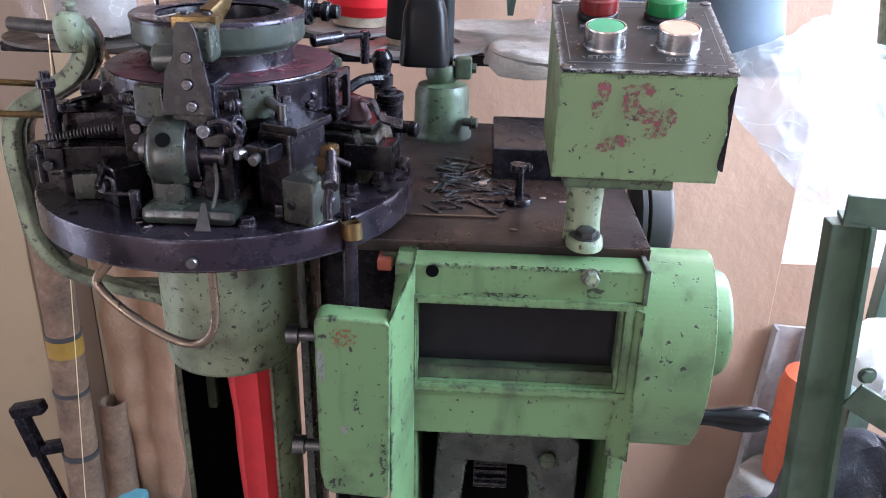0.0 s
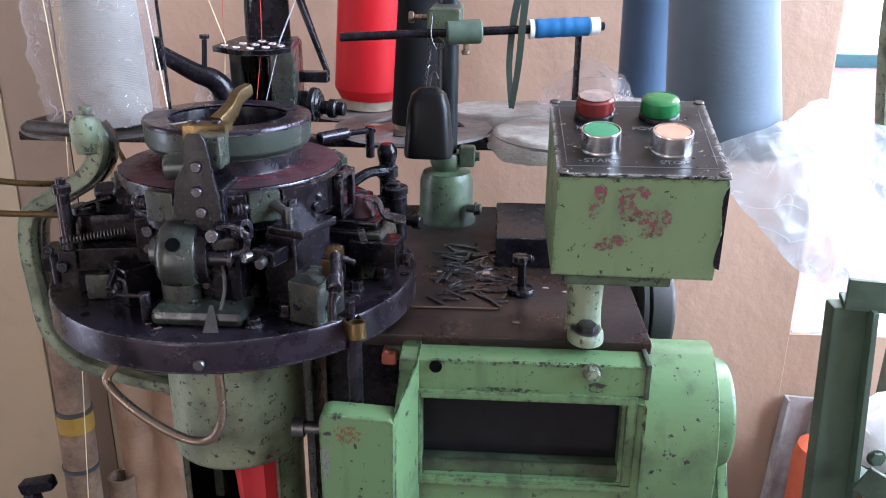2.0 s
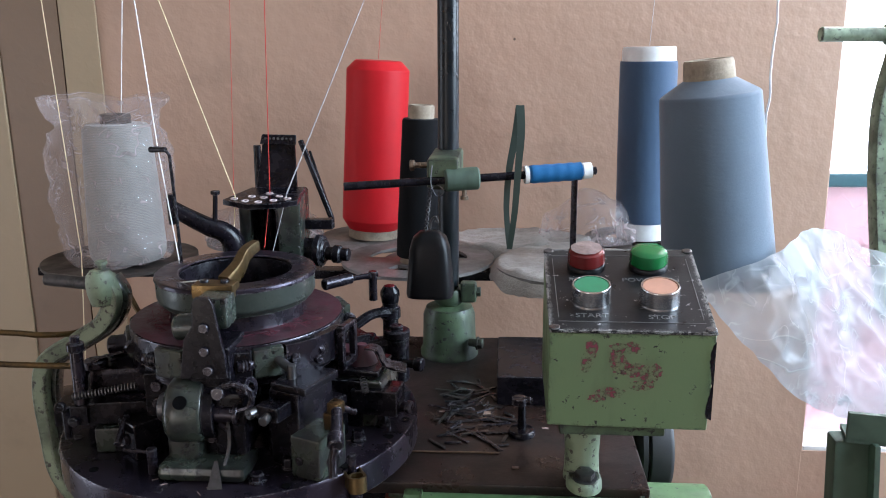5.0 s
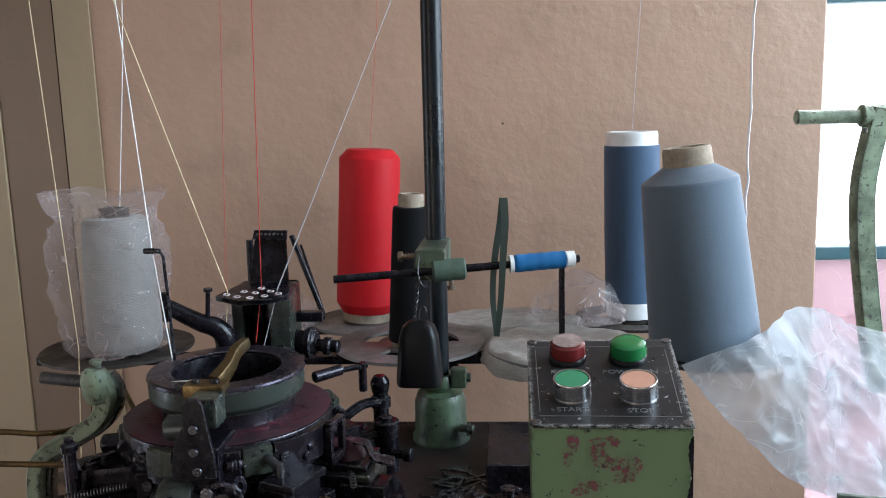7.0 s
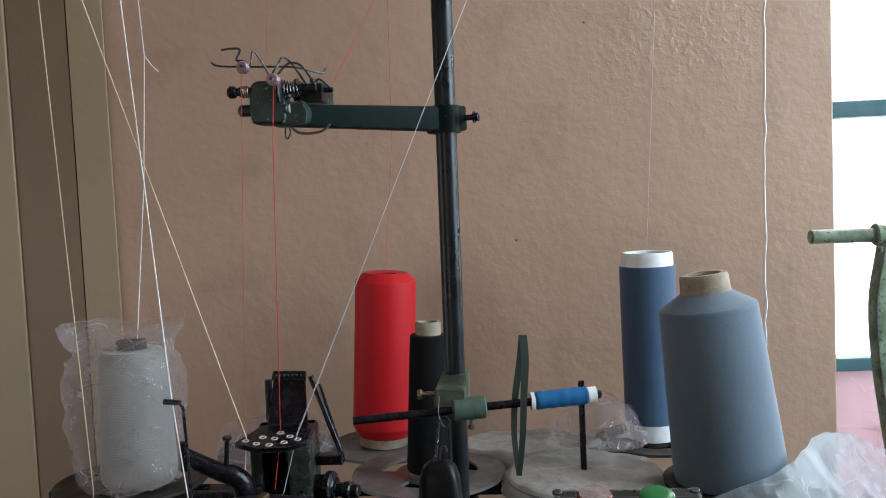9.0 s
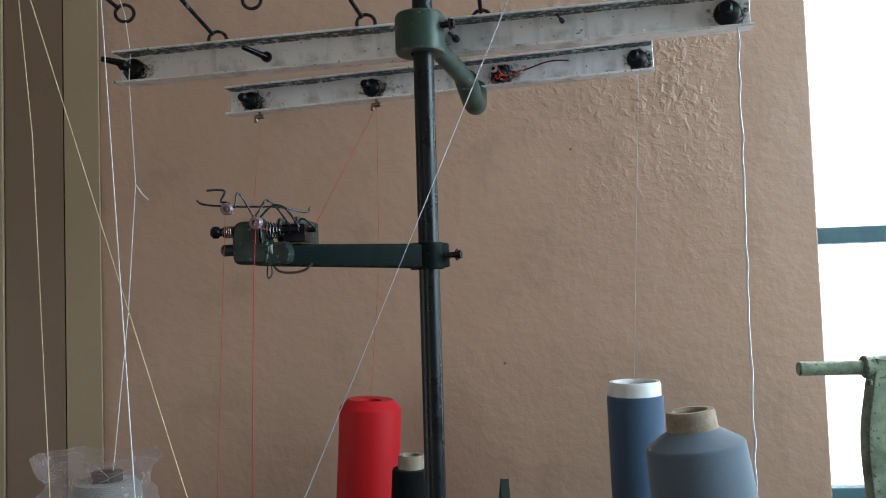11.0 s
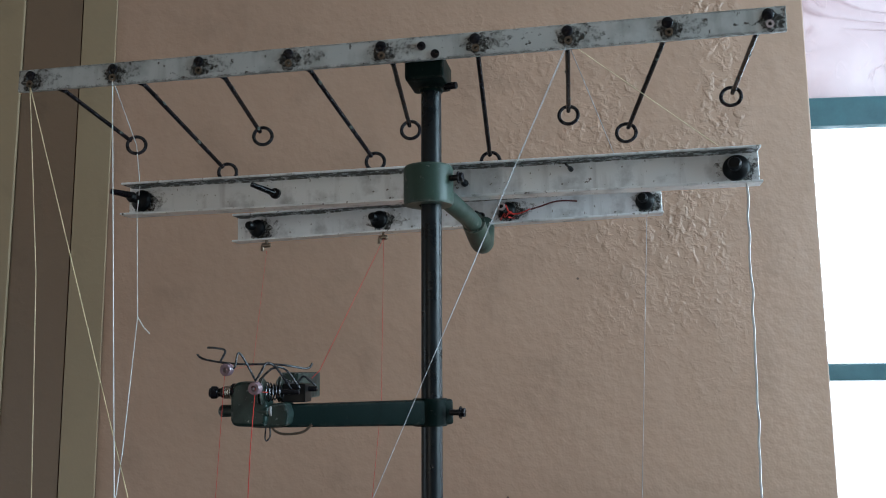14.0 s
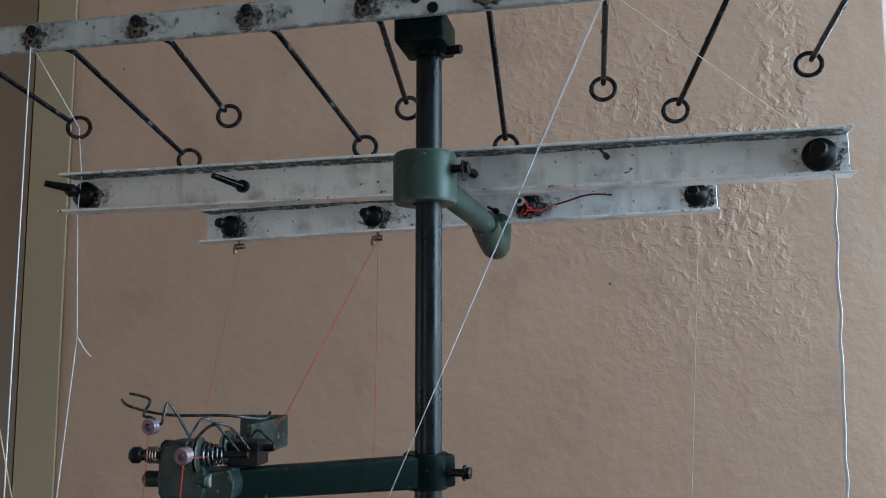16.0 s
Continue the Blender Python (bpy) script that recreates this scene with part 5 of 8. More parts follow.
def head_details():
    """Small fittings bolted round the needle head."""
    rnd = random.Random(21)
    for k, (ang, r) in enumerate(((-155, 0.138), (-146, 0.125), (-128, 0.140), (-100, 0.140), (-62, 0.142), (-42, 0.141), (-30, 0.120), (-18, 0.138), (-4, 0.141), (-170, 0.142))):
        bm = B()
        lathe(bm, [(0.0001, 0), (0.0034, 0), (0.0036, 0.0006), (0.0022, 0.0008), (0.0001, 0.0005)], Matrix.Translation(polar(ang, r, 1.0221)), 14)
        part("plate_hole", bm, CAVITY_SHADE if k % 3 else STEEL_DARK, head_thing)
    for ang, r, z, hgt in ((-75, 0.115, 1.022, 0.012), (-70, 0.128, 1.022, 0.007), (-58, 0.118, 1.022, 0.010), (-140, 0.112, 1.022, 0.010), (-25, 0.118, 1.022, 0.009), (-10, 0.125, 1.022, 0.012), (5, 0.13, 1.022, 0.010)):
        bm = B()
        hexbolt(bm, polar(ang, r, z), (0, 0, 1), 0.0052, hgt)
        part("plate_bolt", bm, STEEL_DARK, head_thing)
    for ang, z in ((-125, 1.092), (-95, 1.09), (-48, 1.094), (-35, 1.088), (-5, 1.09), (10, 1.088), (-150, 1.09), (-165, 1.092)):
        bm = B()
        screw(bm, polar(ang, 0.0890 if ang < -50 else 0.095, z + 0.006), polar(ang, 1, 0) - polar(ang, 0, 0), 0.0038, 0.0024)
        part("rim_screw", bm, STEEL_DARK, head_thing)
    # low cams, jack levers and springs between the blocks
    for ang, r0, r1, w, z0, z1 in ((-128, 0.075, 0.112, 0.026, 1.022, 1.052), (-88, 0.07, 0.098, 0.05, 1.022, 1.07), (-52, 0.07, 0.10, 0.03, 1.022, 1.066), (-30, 0.065, 0.104, 0.03, 1.022, 1.058), (-8, 0.06, 0.11, 0.026, 1.022, 1.064), (-160, 0.06, 0.105, 0.04, 1.022, 1.068)):
        bm = B()
        ring_box(bm, ang, r0, r1, w, z0, z1, 0.0025)
        part("jack_cam", bm, STEEL_BLACK, head_thing)
        bm = B()
        a, b = polar(ang, r1 - 0.006, z1, -w * 0.3), polar(ang, r1 + 0.012, z1 - 0.012, w * 0.35)
        rod(bm, a, b, 0.0028)
        part("jack_pin", bm, STEEL_DARK, head_thing)
        bm = B()
        screw(bm, polar(ang, r1, (z0 + z1) / 2), polar(ang, 1, 0) - polar(ang, 0, 0), 0.0045, 0.003)
        part("cam_screw", bm, STEEL_DARK, head_thing)
    for p, q in ((polar(-20, 0.12, 1.06), polar(0, 0.10, 1.07)),):
        bm = B()
        m = Matrix.Translation(p) @ basis(q - p)
        L = (q - p).length
        tube(bm, [m @ Vector((0.0026 * math.cos(i * 0.785), 0.0026 * math.sin(i * 0.785), L * i / 96)) for i in range(97)], 0.0006, 5, False)
        part("return_spring", bm, STEEL_BRIGHT, head_thing)
    # fibre dust gathered round the neck
    bm = B()
    for k in range(110):
        a, r = rnd.choice((-170, -40)) + rnd.gauss(0, 26), rnd.uniform(0.058, 0.074)
        p = polar(a, r, 1.1148)
        tube(bm, [p, p + Vector((rnd.uniform(-0.006, 0.006), rnd.uniform(-0.006, 0.006), rnd.uniform(0, 0.003))), p + Vector((rnd.uniform(-0.009, 0.009), rnd.uniform(-0.009, 0.009), rnd.uniform(0, 0.002)))], 0.00018, 4, True, None, 3)
    lint = part("red_fluff", bm, plain("red_fluff", (0.13, 0.016, 0.035), 0.95), head_thing, "red fibre fluff round the neck")
    lint["kind"] = "stuff"
    # specks of lint on the plate
    for k in range(16):
        p = polar(rnd.uniform(-165, 0), rnd.uniform(0.105, 0.146), 1.0222)
        bm = B()
        tube(bm, [p, p + Vector((rnd.uniform(-0.004, 0.004), rnd.uniform(-0.004, 0.004), 0.0004))], 0.0005, 4, False)
        part("lint_speck", bm, DUST, head_thing)


head_details()


def side_arm():
    """Long curved green arm that carries the stop rod."""
    bm = B()
    sec = [(1, 0.7), (0.75, 1), (-0.75, 1), (-1, 0.7), (-1, -0.7), (-0.75, -1), (0.75, -1), (1, -0.7)]
    tube(bm, [(-0.334, 0.679, 1.137), (-0.328, 0.68, 1.118), (-0.339, 0.68, 1.095), (-0.368, 0.68, 1.076), (-0.396, 0.68, 1.058), (-0.405, 0.68, 1.03), (-0.404, 0.68, 0.985), (-0.400, 0.68, 0.945), (-0.380, 0.68, 0.915), (-0.345, 0.68, 0.900), (-0.30, 0.68, 0.889), (-0.25, 0.68, 0.885)], (0.0084, 0.0058), 8, True, sec)
    a = part("curved_arm", bm, GREEN_PALE, machine, "worn pale green curved cast arm")
    # darker second tube that paints the arm's shaded right side
    bm = B()
    tube(bm, [(-0.332, 0.688, 1.134), (-0.3245, 0.689, 1.117), (-0.335, 0.689, 1.093), (-0.363, 0.689, 1.074), (-0.391, 0.689, 1.055), (-0.399, 0.689, 1.028), (-0.399, 0.689, 0.985), (-0.395, 0.689, 0.947), (-0.376, 0.689, 0.920)], (0.0080, 0.006), 8, True, sec)
    part("shaded_rib", bm, GREEN_DARK, a, "dark inner side of the arm, painted as shade")
    bm = B()
    prism(bm, [(-0.36, 0.896), (-0.25, 0.90), (-0.25, 0.76), (-0.262, 0.76), (-0.275, 0.86), (-0.30, 0.876)], 0.685, 0.70, None, 0.003)
    part("web", bm, GREEN_OLD, a)
    bm = B()
    lathe(bm, [(0, -0.022), (0.0095, -0.020), (0.0122, -0.010), (0.0130, 0.0), (0.0118, 0.007), (0.008, 0.0115), (0, 0.0125)], Matrix.Translation((-0.336, 0.676, 1.133)), 28)
    rod(bm, (-0.334, 0.678, 1.143), (-0.3345, 0.677, 1.151), 0.0035)
    rod(bm, (-0.3345, 0.677, 1.149), (-0.3345, 0.677, 1.1525), 0.0055)
    part("knuckle", bm, GREEN_PALE, a)
    bm = B()
    rod(bm, (-0.343, 0.681, 1.130), (-0.395, 0.692, 1.131), 0.0058)
    part("stop_rod", bm, STEEL_BRIGHT, a, "grey steel rod end")
    b = thing("oil_pipe", (-0.36, 0.65, 1.06), "dull brass oil pipes bent round the arm", "pipe")
    bm = B()
    tube(bm, [(-0.75, 0.66, 1.068), (-0.45, 0.646, 1.067), (-0.355, 0.640, 1.0685), (-0.32, 0.64, 1.070)], 0.0028)
    part("pipe", bm, BRASS, b)
    bm = B()
    rod(bm, (-0.343, 0.64, 1.069), (-0.315, 0.64, 1.070), 0.0045)
    part("fitting", bm, STEEL_BLACK, b)
    bm = B()
    tube(bm, [(-0.75, 0.66, 1.090), (-0.45, 0.66, 1.091), (-0.385, 0.66, 1.089), (-0.365, 0.69, 1.083), (-0.35, 0.72, 1.09), (-0.355, 0.73, 1.106), (-0.34, 0.73, 1.108), (-0.325, 0.72, 1.092), (-0.30, 0.70, 1.07)], 0.0028)
    part("pipe", bm, BRASS, b)
    c = thing("wire_loop", (-0.23, 0.54, 0.99), "bent tubular steel handle below the plate", "handle")
    bm = B()
    tube(bm, [(-0.268, 0.555, 1.0), (-0.270, 0.548, 0.985), (-0.278, 0.540, 0.972), (-0.262, 0.535, 0.955), (-0.235, 0.532, 0.937), (-0.212, 0.531, 0.928), (-0.195, 0.528, 0.935), (-0.187, 0.527, 0.955), (-0.1875, 0.528, 0.998)], 0.0035, 12)
    part("loop", bm, BRASS_WIRE, c)
    k = B()
    prof = []
    for i in range(15):
        z = 0.865 - 0.56 * i / 14
        prof.append((0.0285 - 0.007 * i / 14 + 0.0009 * math.sin(i * 2.3), z))
    m = Matrix.Translation((-0.1960, PY - 0.008, 0))
    lathe(k, prof, m, 24)
    for v in k.verts:
        v.co.y += 0.004 * math.sin((v.co.x - PX) * 300) * 0.6
        v.co.x += 0.012 * max(0.0, 0.865 - v.co.z)
    solo("knitted_tube", k, RED_CLOTH, "bright red knitted tube hanging in the column", "fabric")


side_arm()

# ---- control box ----


def words(text, m, size, parent, material, name="lettering"):
    cu = bpy.data.curves.new(name, "FONT")
    cu.body, cu.size, cu.align_x, cu.align_y, cu.extrude = text, size, "CENTER", "CENTER", 0.0001
    ob = new(name, cu)
    dg = bpy.context.evaluated_depsgraph_get()
    me = bpy.data.meshes.new_from_object(ob.evaluated_get(dg))
    bpy.data.objects.remove(ob)
    bm = B()
    bm.from_mesh(me)
    bmesh.ops.transform(bm, matrix=m, verts=bm.verts)
    return part(name, bm, material, parent, "worn engraved word")


def control_box():
    c = thing("control_box", (0.085, 0.62, TZ), "green steel push-button control box on a post", "control box")
    # front lower, front upper, back upper, back lower corners; the lid slopes to the front
    fl, fr = (0.0525, 0.585, 1.0505), (0.171, 0.579, 1.0515)
    flt, frt = (0.0525, 0.569, 1.1305), (0.1695, 0.562, 1.1325)
    blt, brt = (0.0535, 0.70, 1.1585), (0.1765, 0.694, 1.1605)
    bl, br = (0.0535, 0.70, 1.0525), (0.1765, 0.694, 1.0525)
    bm = B()
    v = [bm.verts.new(p) for p in (fl, fr, br, bl, flt, frt, brt, blt)]
    for f in ((0, 3, 2, 1), (4, 5, 6, 7), (0, 1, 5, 4), (1, 2, 6, 5), (2, 3, 7, 6), (3, 0, 4, 7)):
        bm.faces.new([v[i] for i in f])
    bmesh.ops.bevel(bm, geom=list(bm.edges), offset=0.0014, segments=2, affect="EDGES", profile=0.5)
    body = part("body", bm, GREEN_BOX, c)
    # lid plane
    o = (Vector(flt) + Vector(frt) + Vector(blt) + Vector(brt)) / 4
    ex = (Vector(frt) - Vector(flt)).normalized()
    n = ex.cross(Vector(blt) - Vector(flt)).normalized()
    ey = n.cross(ex)
    m = Matrix.Translation(o) @ Matrix((ex, ey, n)).transposed().to_4x4()
    bm = B()
    q = []
    for p in (flt, frt, brt, blt):
        q.append(m.inverted() @ (o + (Vector(p) - o) * 1.012))
    lo = [bm.verts.new(m @ Vector((p.x, p.y, 0.0006))) for p in q]
    hi = [bm.verts.new(m @ Vector((p.x, p.y, 0.0026))) for p in q]
    bm.faces.new(hi), bm.faces.new(lo[::-1])
    for i in range(4):
        bm.faces.new((lo[i], lo[(i + 1) % 4], hi[(i + 1) % 4], hi[i]))
    bmesh.ops.bevel(bm, geom=list(bm.edges), offset=0.0007, segments=2, affect="EDGES")
    lid = part("label_plate", bm, ALU_LABEL, c, "black engraved label plate with worn edges")
    for p in q:
        bm = B()
        screw(bm, m @ Vector((p.x * 0.93, p.y * 0.935, 0.0026)), n, 0.0042, 0.0012, 16)
        part("corner_screw", bm, STEEL_BRIGHT, c)
    bm = B()
    for a, b2 in ((q[0], q[1]), (q[1], q[2]), (q[2], q[3]), (q[3], q[0])):
        a2, b3 = Vector((a.x * 0.89, a.y * 0.80, 0.0027)), Vector((b2.x * 0.89, b2.y * 0.80, 0.0027))
        if abs(a.y - b2.y) > 0.03:
            a2, b3 = Vector((a.x * 0.88, a.y * 0.72, 0.0027)), Vector((b2.x * 0.88, b2.y * 0.72, 0.0027))
        rod(bm, m @ a2, m @ b3, 0.0003, seg=6)
    part("border_line", bm, INK, c)
    R = 0.0148
    cells = (((-0.0262, -0.0235), CAP_GREEN, "START", "green push button in a chrome bezel", True), ((0.0245, -0.0245), CAP_ORANGE, "STOP", "orange push button in a chrome bezel", True),
             ((-0.0285, 0.0335), LENS_RED, "POWER", "dusty red indicator lamp", False), ((0.0215, 0.0335), LENS_GREEN, "POWER ON", "green indicator lamp", False))
    for (x, y), mat, word, lab, button in cells:
        mm = m @ Matrix.Translation((x, y, 0.0026))
        if button:
            bm = B()
            lathe(bm, [(R + 0.0006, 0), (R + 0.0004, 0.0015), (R, 0.0025), (R, 0.0138), (R - 0.0006, 0.0148), (R - 0.0013, 0.0148), (R - 0.0016, 0.0130)], mm, 40)
            bz = part("bezel", bm, CHROME, c, "chrome bezel")
            bm = B()
            lathe(bm, [(R - 0.0018, 0.010), (R - 0.0018, 0.0138), (R - 0.0024, 0.0144), (0, 0.0146)], mm, 40)
            part("cap", bm, mat, bz, lab)
        else:
            bm = B()
            lathe(bm, [(R + 0.0008, 0), (R + 0.0008, 0.003), (R - 0.0005, 0.0045), (0, 0.0045)], mm, 40)
            bz = part("lamp_base", bm, BLACK_PLASTIC, c)
            bm = B()
            lathe(bm, [(R - 0.001, 0.0042), (R, 0.006), (R - 0.0006, 0.0150), (R - 0.0022, 0.0166), (R * 0.55, 0.0172), (0, 0.0174)], mm, 40)
            for k, vv in enumerate(list(bm.verts)[40:120]):
                pp = mm.inverted() @ vv.co
                pp.x, pp.y = pp.x * (1.0 + 0.03 * (k % 2)), pp.y * (1.0 + 0.03 * (k % 2))
                vv.co = mm @ pp
            ln = part("lens", bm, mat, bz, lab)
            if word == "POWER":
                bm = B()
                rnd = random.Random(4)
                lathe(bm, [(0, 0.0174), (R * 0.8, 0.0173), (R * 0.86, 0.0178), (R * 0.4, 0.0184), (0, 0.0185)], mm, 30)
                for vv in bm.verts:
                    vv.co += Vector((rnd.uniform(-1, 1), rnd.uniform(-1, 1), rnd.uniform(-0.4, 0.6))) * 0.0004
                part("dust_cake", bm, DUST, ln, "cake of grey dust on the lamp")
        words(word, mm @ Matrix.Translation((0.0, -0.0225, 0.0003)), 0.0084, c, INK)
    # red overspray patches on the front
    nf = (Vector(frt) - Vector(flt)).cross(Vector(fl) - Vector(flt)).normalized()
    if nf.y > 0:
        nf = -nf
    fx = (Vector(frt) - Vector(flt)).normalized()
    fz = nf.cross(fx).normalized()
    if fz.z < 0:
        fz = -fz
    mf = Matrix.Translation(Vector(flt)) @ Matrix((fx, -nf, fz)).transposed().to_4x4()
    m2 = residue("red_paint_residue", (0.21, 0.045, 0.075), 0.44, 0.62)
    rnd = random.Random(11)
    for cx, cz, rx, rz in ((0.030, -0.013, 0.005, 0.009), (0.027, -0.024, 0.005, 0.008), (0.055, -0.011, 0.012, 0.005), (0.048, -0.018, 0.007, 0.006), (0.052, -0.027, 0.008, 0.006), (0.063, -0.030, 0.010, 0.006), (0.071, -0.038, 0.007, 0.008), (0.064, -0.043, 0.006, 0.004), (0.045, -0.050, 0.010, 0.005), (0.034, -0.055, 0.006, 0.004), (0.077, -0.030, 0.004, 0.006)):
        bm = B()
        ring = []
        for i in range(22):
            a = 2 * math.pi * i / 22
            k = rnd.uniform(0.75, 1.2)
            ring.append(bm.verts.new(mf @ Vector((cx + rx * k * math.cos(a), -0.0006, cz + rz * k * math.sin(a)))))
        bm.faces.new(ring)
        part("paint_patch", bm, m2, body, "worn purplish red paint residue")
    # dark chipped edge
    bm = B()
    prof = [(0.1172, -0.004)] + [(0.1150 - 0.0012 * math.sin(k * 0.37) + 0.0011 * noise.noise(Vector((k * 0.9, 0, 0))), -0.008 - 0.0026 * k) for k in range(25)] + [(0.1185, -0.072)]
    ring = [bm.verts.new(mf @ Vector((x, -0.0005, z))) for x, z in prof]
    bm.faces.new(ring)
    part("bare_edge", bm, STEEL_DARK, body, "bare dark metal where paint has chipped")
    # under plate, post and foot
    bm = B()
    box(bm, 0.062, 0.142, 0.585, 0.66, 1.0425, 1.0515, 0.002)
    part("under_plate", bm, GREEN_OLD, c)
    bm = B()
    lathe(bm, [(0.0, 0.056), (0.0150, 0.056), (0.0146, 0.040), (0.0138, 0.022), (0.0142, 0.010), (0.0150, 0.0)], Matrix.Translation((0.0835, 0.622, TZ)), 36)
    lathe(bm, [(0.0, 0.009), (0.0125, 0.009), (0.0145, 0.007), (0.0152, 0.003), (0.0152, 0.0)], Matrix.Translation((0.0845, 0.608, TZ)) @ Matrix.Diagonal((0.95, 1.25, 1, 1)), 36)
    part("post", bm, GREEN_PALE, c)
    bm = B()
    hexbolt(bm, (0.0845, 0.602, TZ + 0.009), (0, -0.1, 1), 0.0080, 0.007)
    part("foot_bolt", bm, STEEL_BRIGHT, c)
    return c


control_box()

# ---- things on the tabletop ----


def table_things():
    bm = B()
    box(bm, 0.0125, 0.115, 0.757, 0.874, TZ, 1.0185, 0.002)
    solo("black_box", bm, STEEL_BLACK, "low black steel box on the tabletop", "box")
    t = thing("thumb_screw", (0.036, 0.695, TZ), "small black standing thumb screw with a round base", "screw")
    bm = B()
    lathe(bm, [(0, 0), (0.012, 0), (0.0125, 0.003), (0.011, 0.0055), (0.004, 0.0065), (0.0035, 0.03), (0, 0.03)], Matrix.Translation((0.036, 0.695, TZ)), 28)
    part("base", bm, STEEL_BLACK, t)
    bm = B()
    rod(bm, (0.027, 0.695, TZ + 0.033), (0.044, 0.695, TZ + 0.033), 0.0038)
    rod(bm, (0.041, 0.695, TZ + 0.033), (0.046, 0.695, TZ + 0.033), 0.0025)
    lathe(bm, [(0, 0.03), (0.007, 0.03), (0.007, 0.036), (0, 0.0365)], Matrix.Translation((0.034, 0.695, TZ)), 20)
    part("head", bm, STEEL_DARK, t)
    rnd = random.Random(5)
    for i in range(64):
        cx, cy = -0.018 + rnd.gauss(0, 0.017), 0.752 + rnd.gauss(0, 0.026)
        if i > 50:
            cx, cy = rnd.uniform(-0.03, 0.03), rnd.uniform(0.67, 0.73)
        cy, cx = min(max(cy, 0.66), 0.83), min(max(cx, -0.052), 0.010 if cy > 0.74 else 0.03)
        z = TZ + 0.0012 + 0.0075 * rnd.random() * math.exp(-((cx + 0.018) / 0.02) ** 2 - ((cy - 0.755) / 0.03) ** 2)
        a, ln = rnd.gauss(0.2, 0.75), rnd.uniform(0.006, 0.016)
        d = Vector((math.cos(a), math.sin(a), rnd.uniform(-0.06, 0.06)))
        p = Vector((cx, cy, z))
        bm = B()
        q0, q1 = p - d * ln, p + d * ln
        q0.z, q1.z = max(q0.z, TZ + 0.001), max(q1.z, TZ + 0.001)
        box(bm, -0.0013, 0.0013, -0.0005, 0.0005, 0, (q1 - q0).length, 0, Matrix.Translation(q0) @ basis(q1 - q0))
        solo("needle", bm, STEEL_DARK if i % 4 else STEEL_BRIGHT, "small loose steel latch needle on the tabletop", "needle", "needles on the tabletop")
    bm = B()
    rod(bm, (-0.060, 0.655, TZ + 0.0012), (0.016, 0.656, TZ + 0.0012), 0.0009, seg=6)
    solo("needle", bm, BRASS_WIRE, "long thin rusty wire on the tabletop", "wire")
    for x, y in ((0.03, 0.632), (0.075, 0.70), (0.058, 0.708), (-0.04, 0.74), (-0.03, 0.69)):
        bm = B()
        box(bm, x - 0.003, x + 0.003, y - 0.002, y + 0.002, TZ, TZ + 0.0009, 0.0004, None)
        solo("lint_scrap", bm, DUST, "tiny pale scrap of lint on the tabletop", "scrap")
    bm = B()
    box(bm, 0.000, 0.008, 0.720, 0.727, TZ + 0.004, TZ + 0.008, 0.001)
    solo("metal_nut", bm, CHROME, "small shiny nut among the needles", "nut")


table_things()

# ---- pole with its arms ----


def stain(parent, m, x, z, rx, rz, y, seed, material, lo=-9.0, hi=9.0):
    """An uneven flat patch of grease, rust or chipped paint on an upright face."""
    rnd = random.Random(seed)
    bm = B()
    ring = []
    for i in range(26):
        a, k = 2 * math.pi * i / 26, rnd.uniform(0.66, 1.0)
        ring.append(bm.verts.new(m @ Vector((min(max(x + rx * k * math.cos(a), lo), hi), y, z + rz * k * math.sin(a)))))
    bm.faces.new(ring)
    part("stain_patch", bm, material, parent, "uneven patch of grease, rust or chipped paint")


QX, QY = -0.0435, 0.90
RUST = residue("rust_spots", (0.20, 0.055, 0.025), 0.50, 0.58, 420)
BARE = residue("bare_grey_metal", (0.16, 0.165, 0.17), 0.38, 0.46, 300)
BLACKENED = residue("blackened_chips", (0.018, 0.020, 0.016), 0.50, 0.56, 240)
for k, (x, z, rx, rz, mt) in enumerate(((-0.096, 0.940, 0.013, 0.009, RUST), (-0.0955, 0.858, 0.0038, 0.0045, BARE), (-0.104, 0.806, 0.009, 0.007, BLACKENED), (-0.086, 0.884, 0.003, 0.012, BLACKENED), (-0.112, 0.915, 0.003, 0.020, BARE), (-0.066, 0.835, 0.003, 0.030, BLACKENED))):
    stain(machine, Matrix(), x, z, rx, rz, 0.5294, 40 + k, mt, -0.1155, -0.0612)
for k, (x, z, rx, rz) in enumerate(((0.092, 0.962, 0.012, 0.005), (0.02, 0.957, 0.035, 0.003), (-0.02, 0.9805, 0.02, 0.003), (0.06, 0.981, 0.05, 0.0025))):
    stain(machine, Matrix(), x, z, rx, rz, 0.5742, 60 + k, BLACKENED, -0.0590, 0.1280)


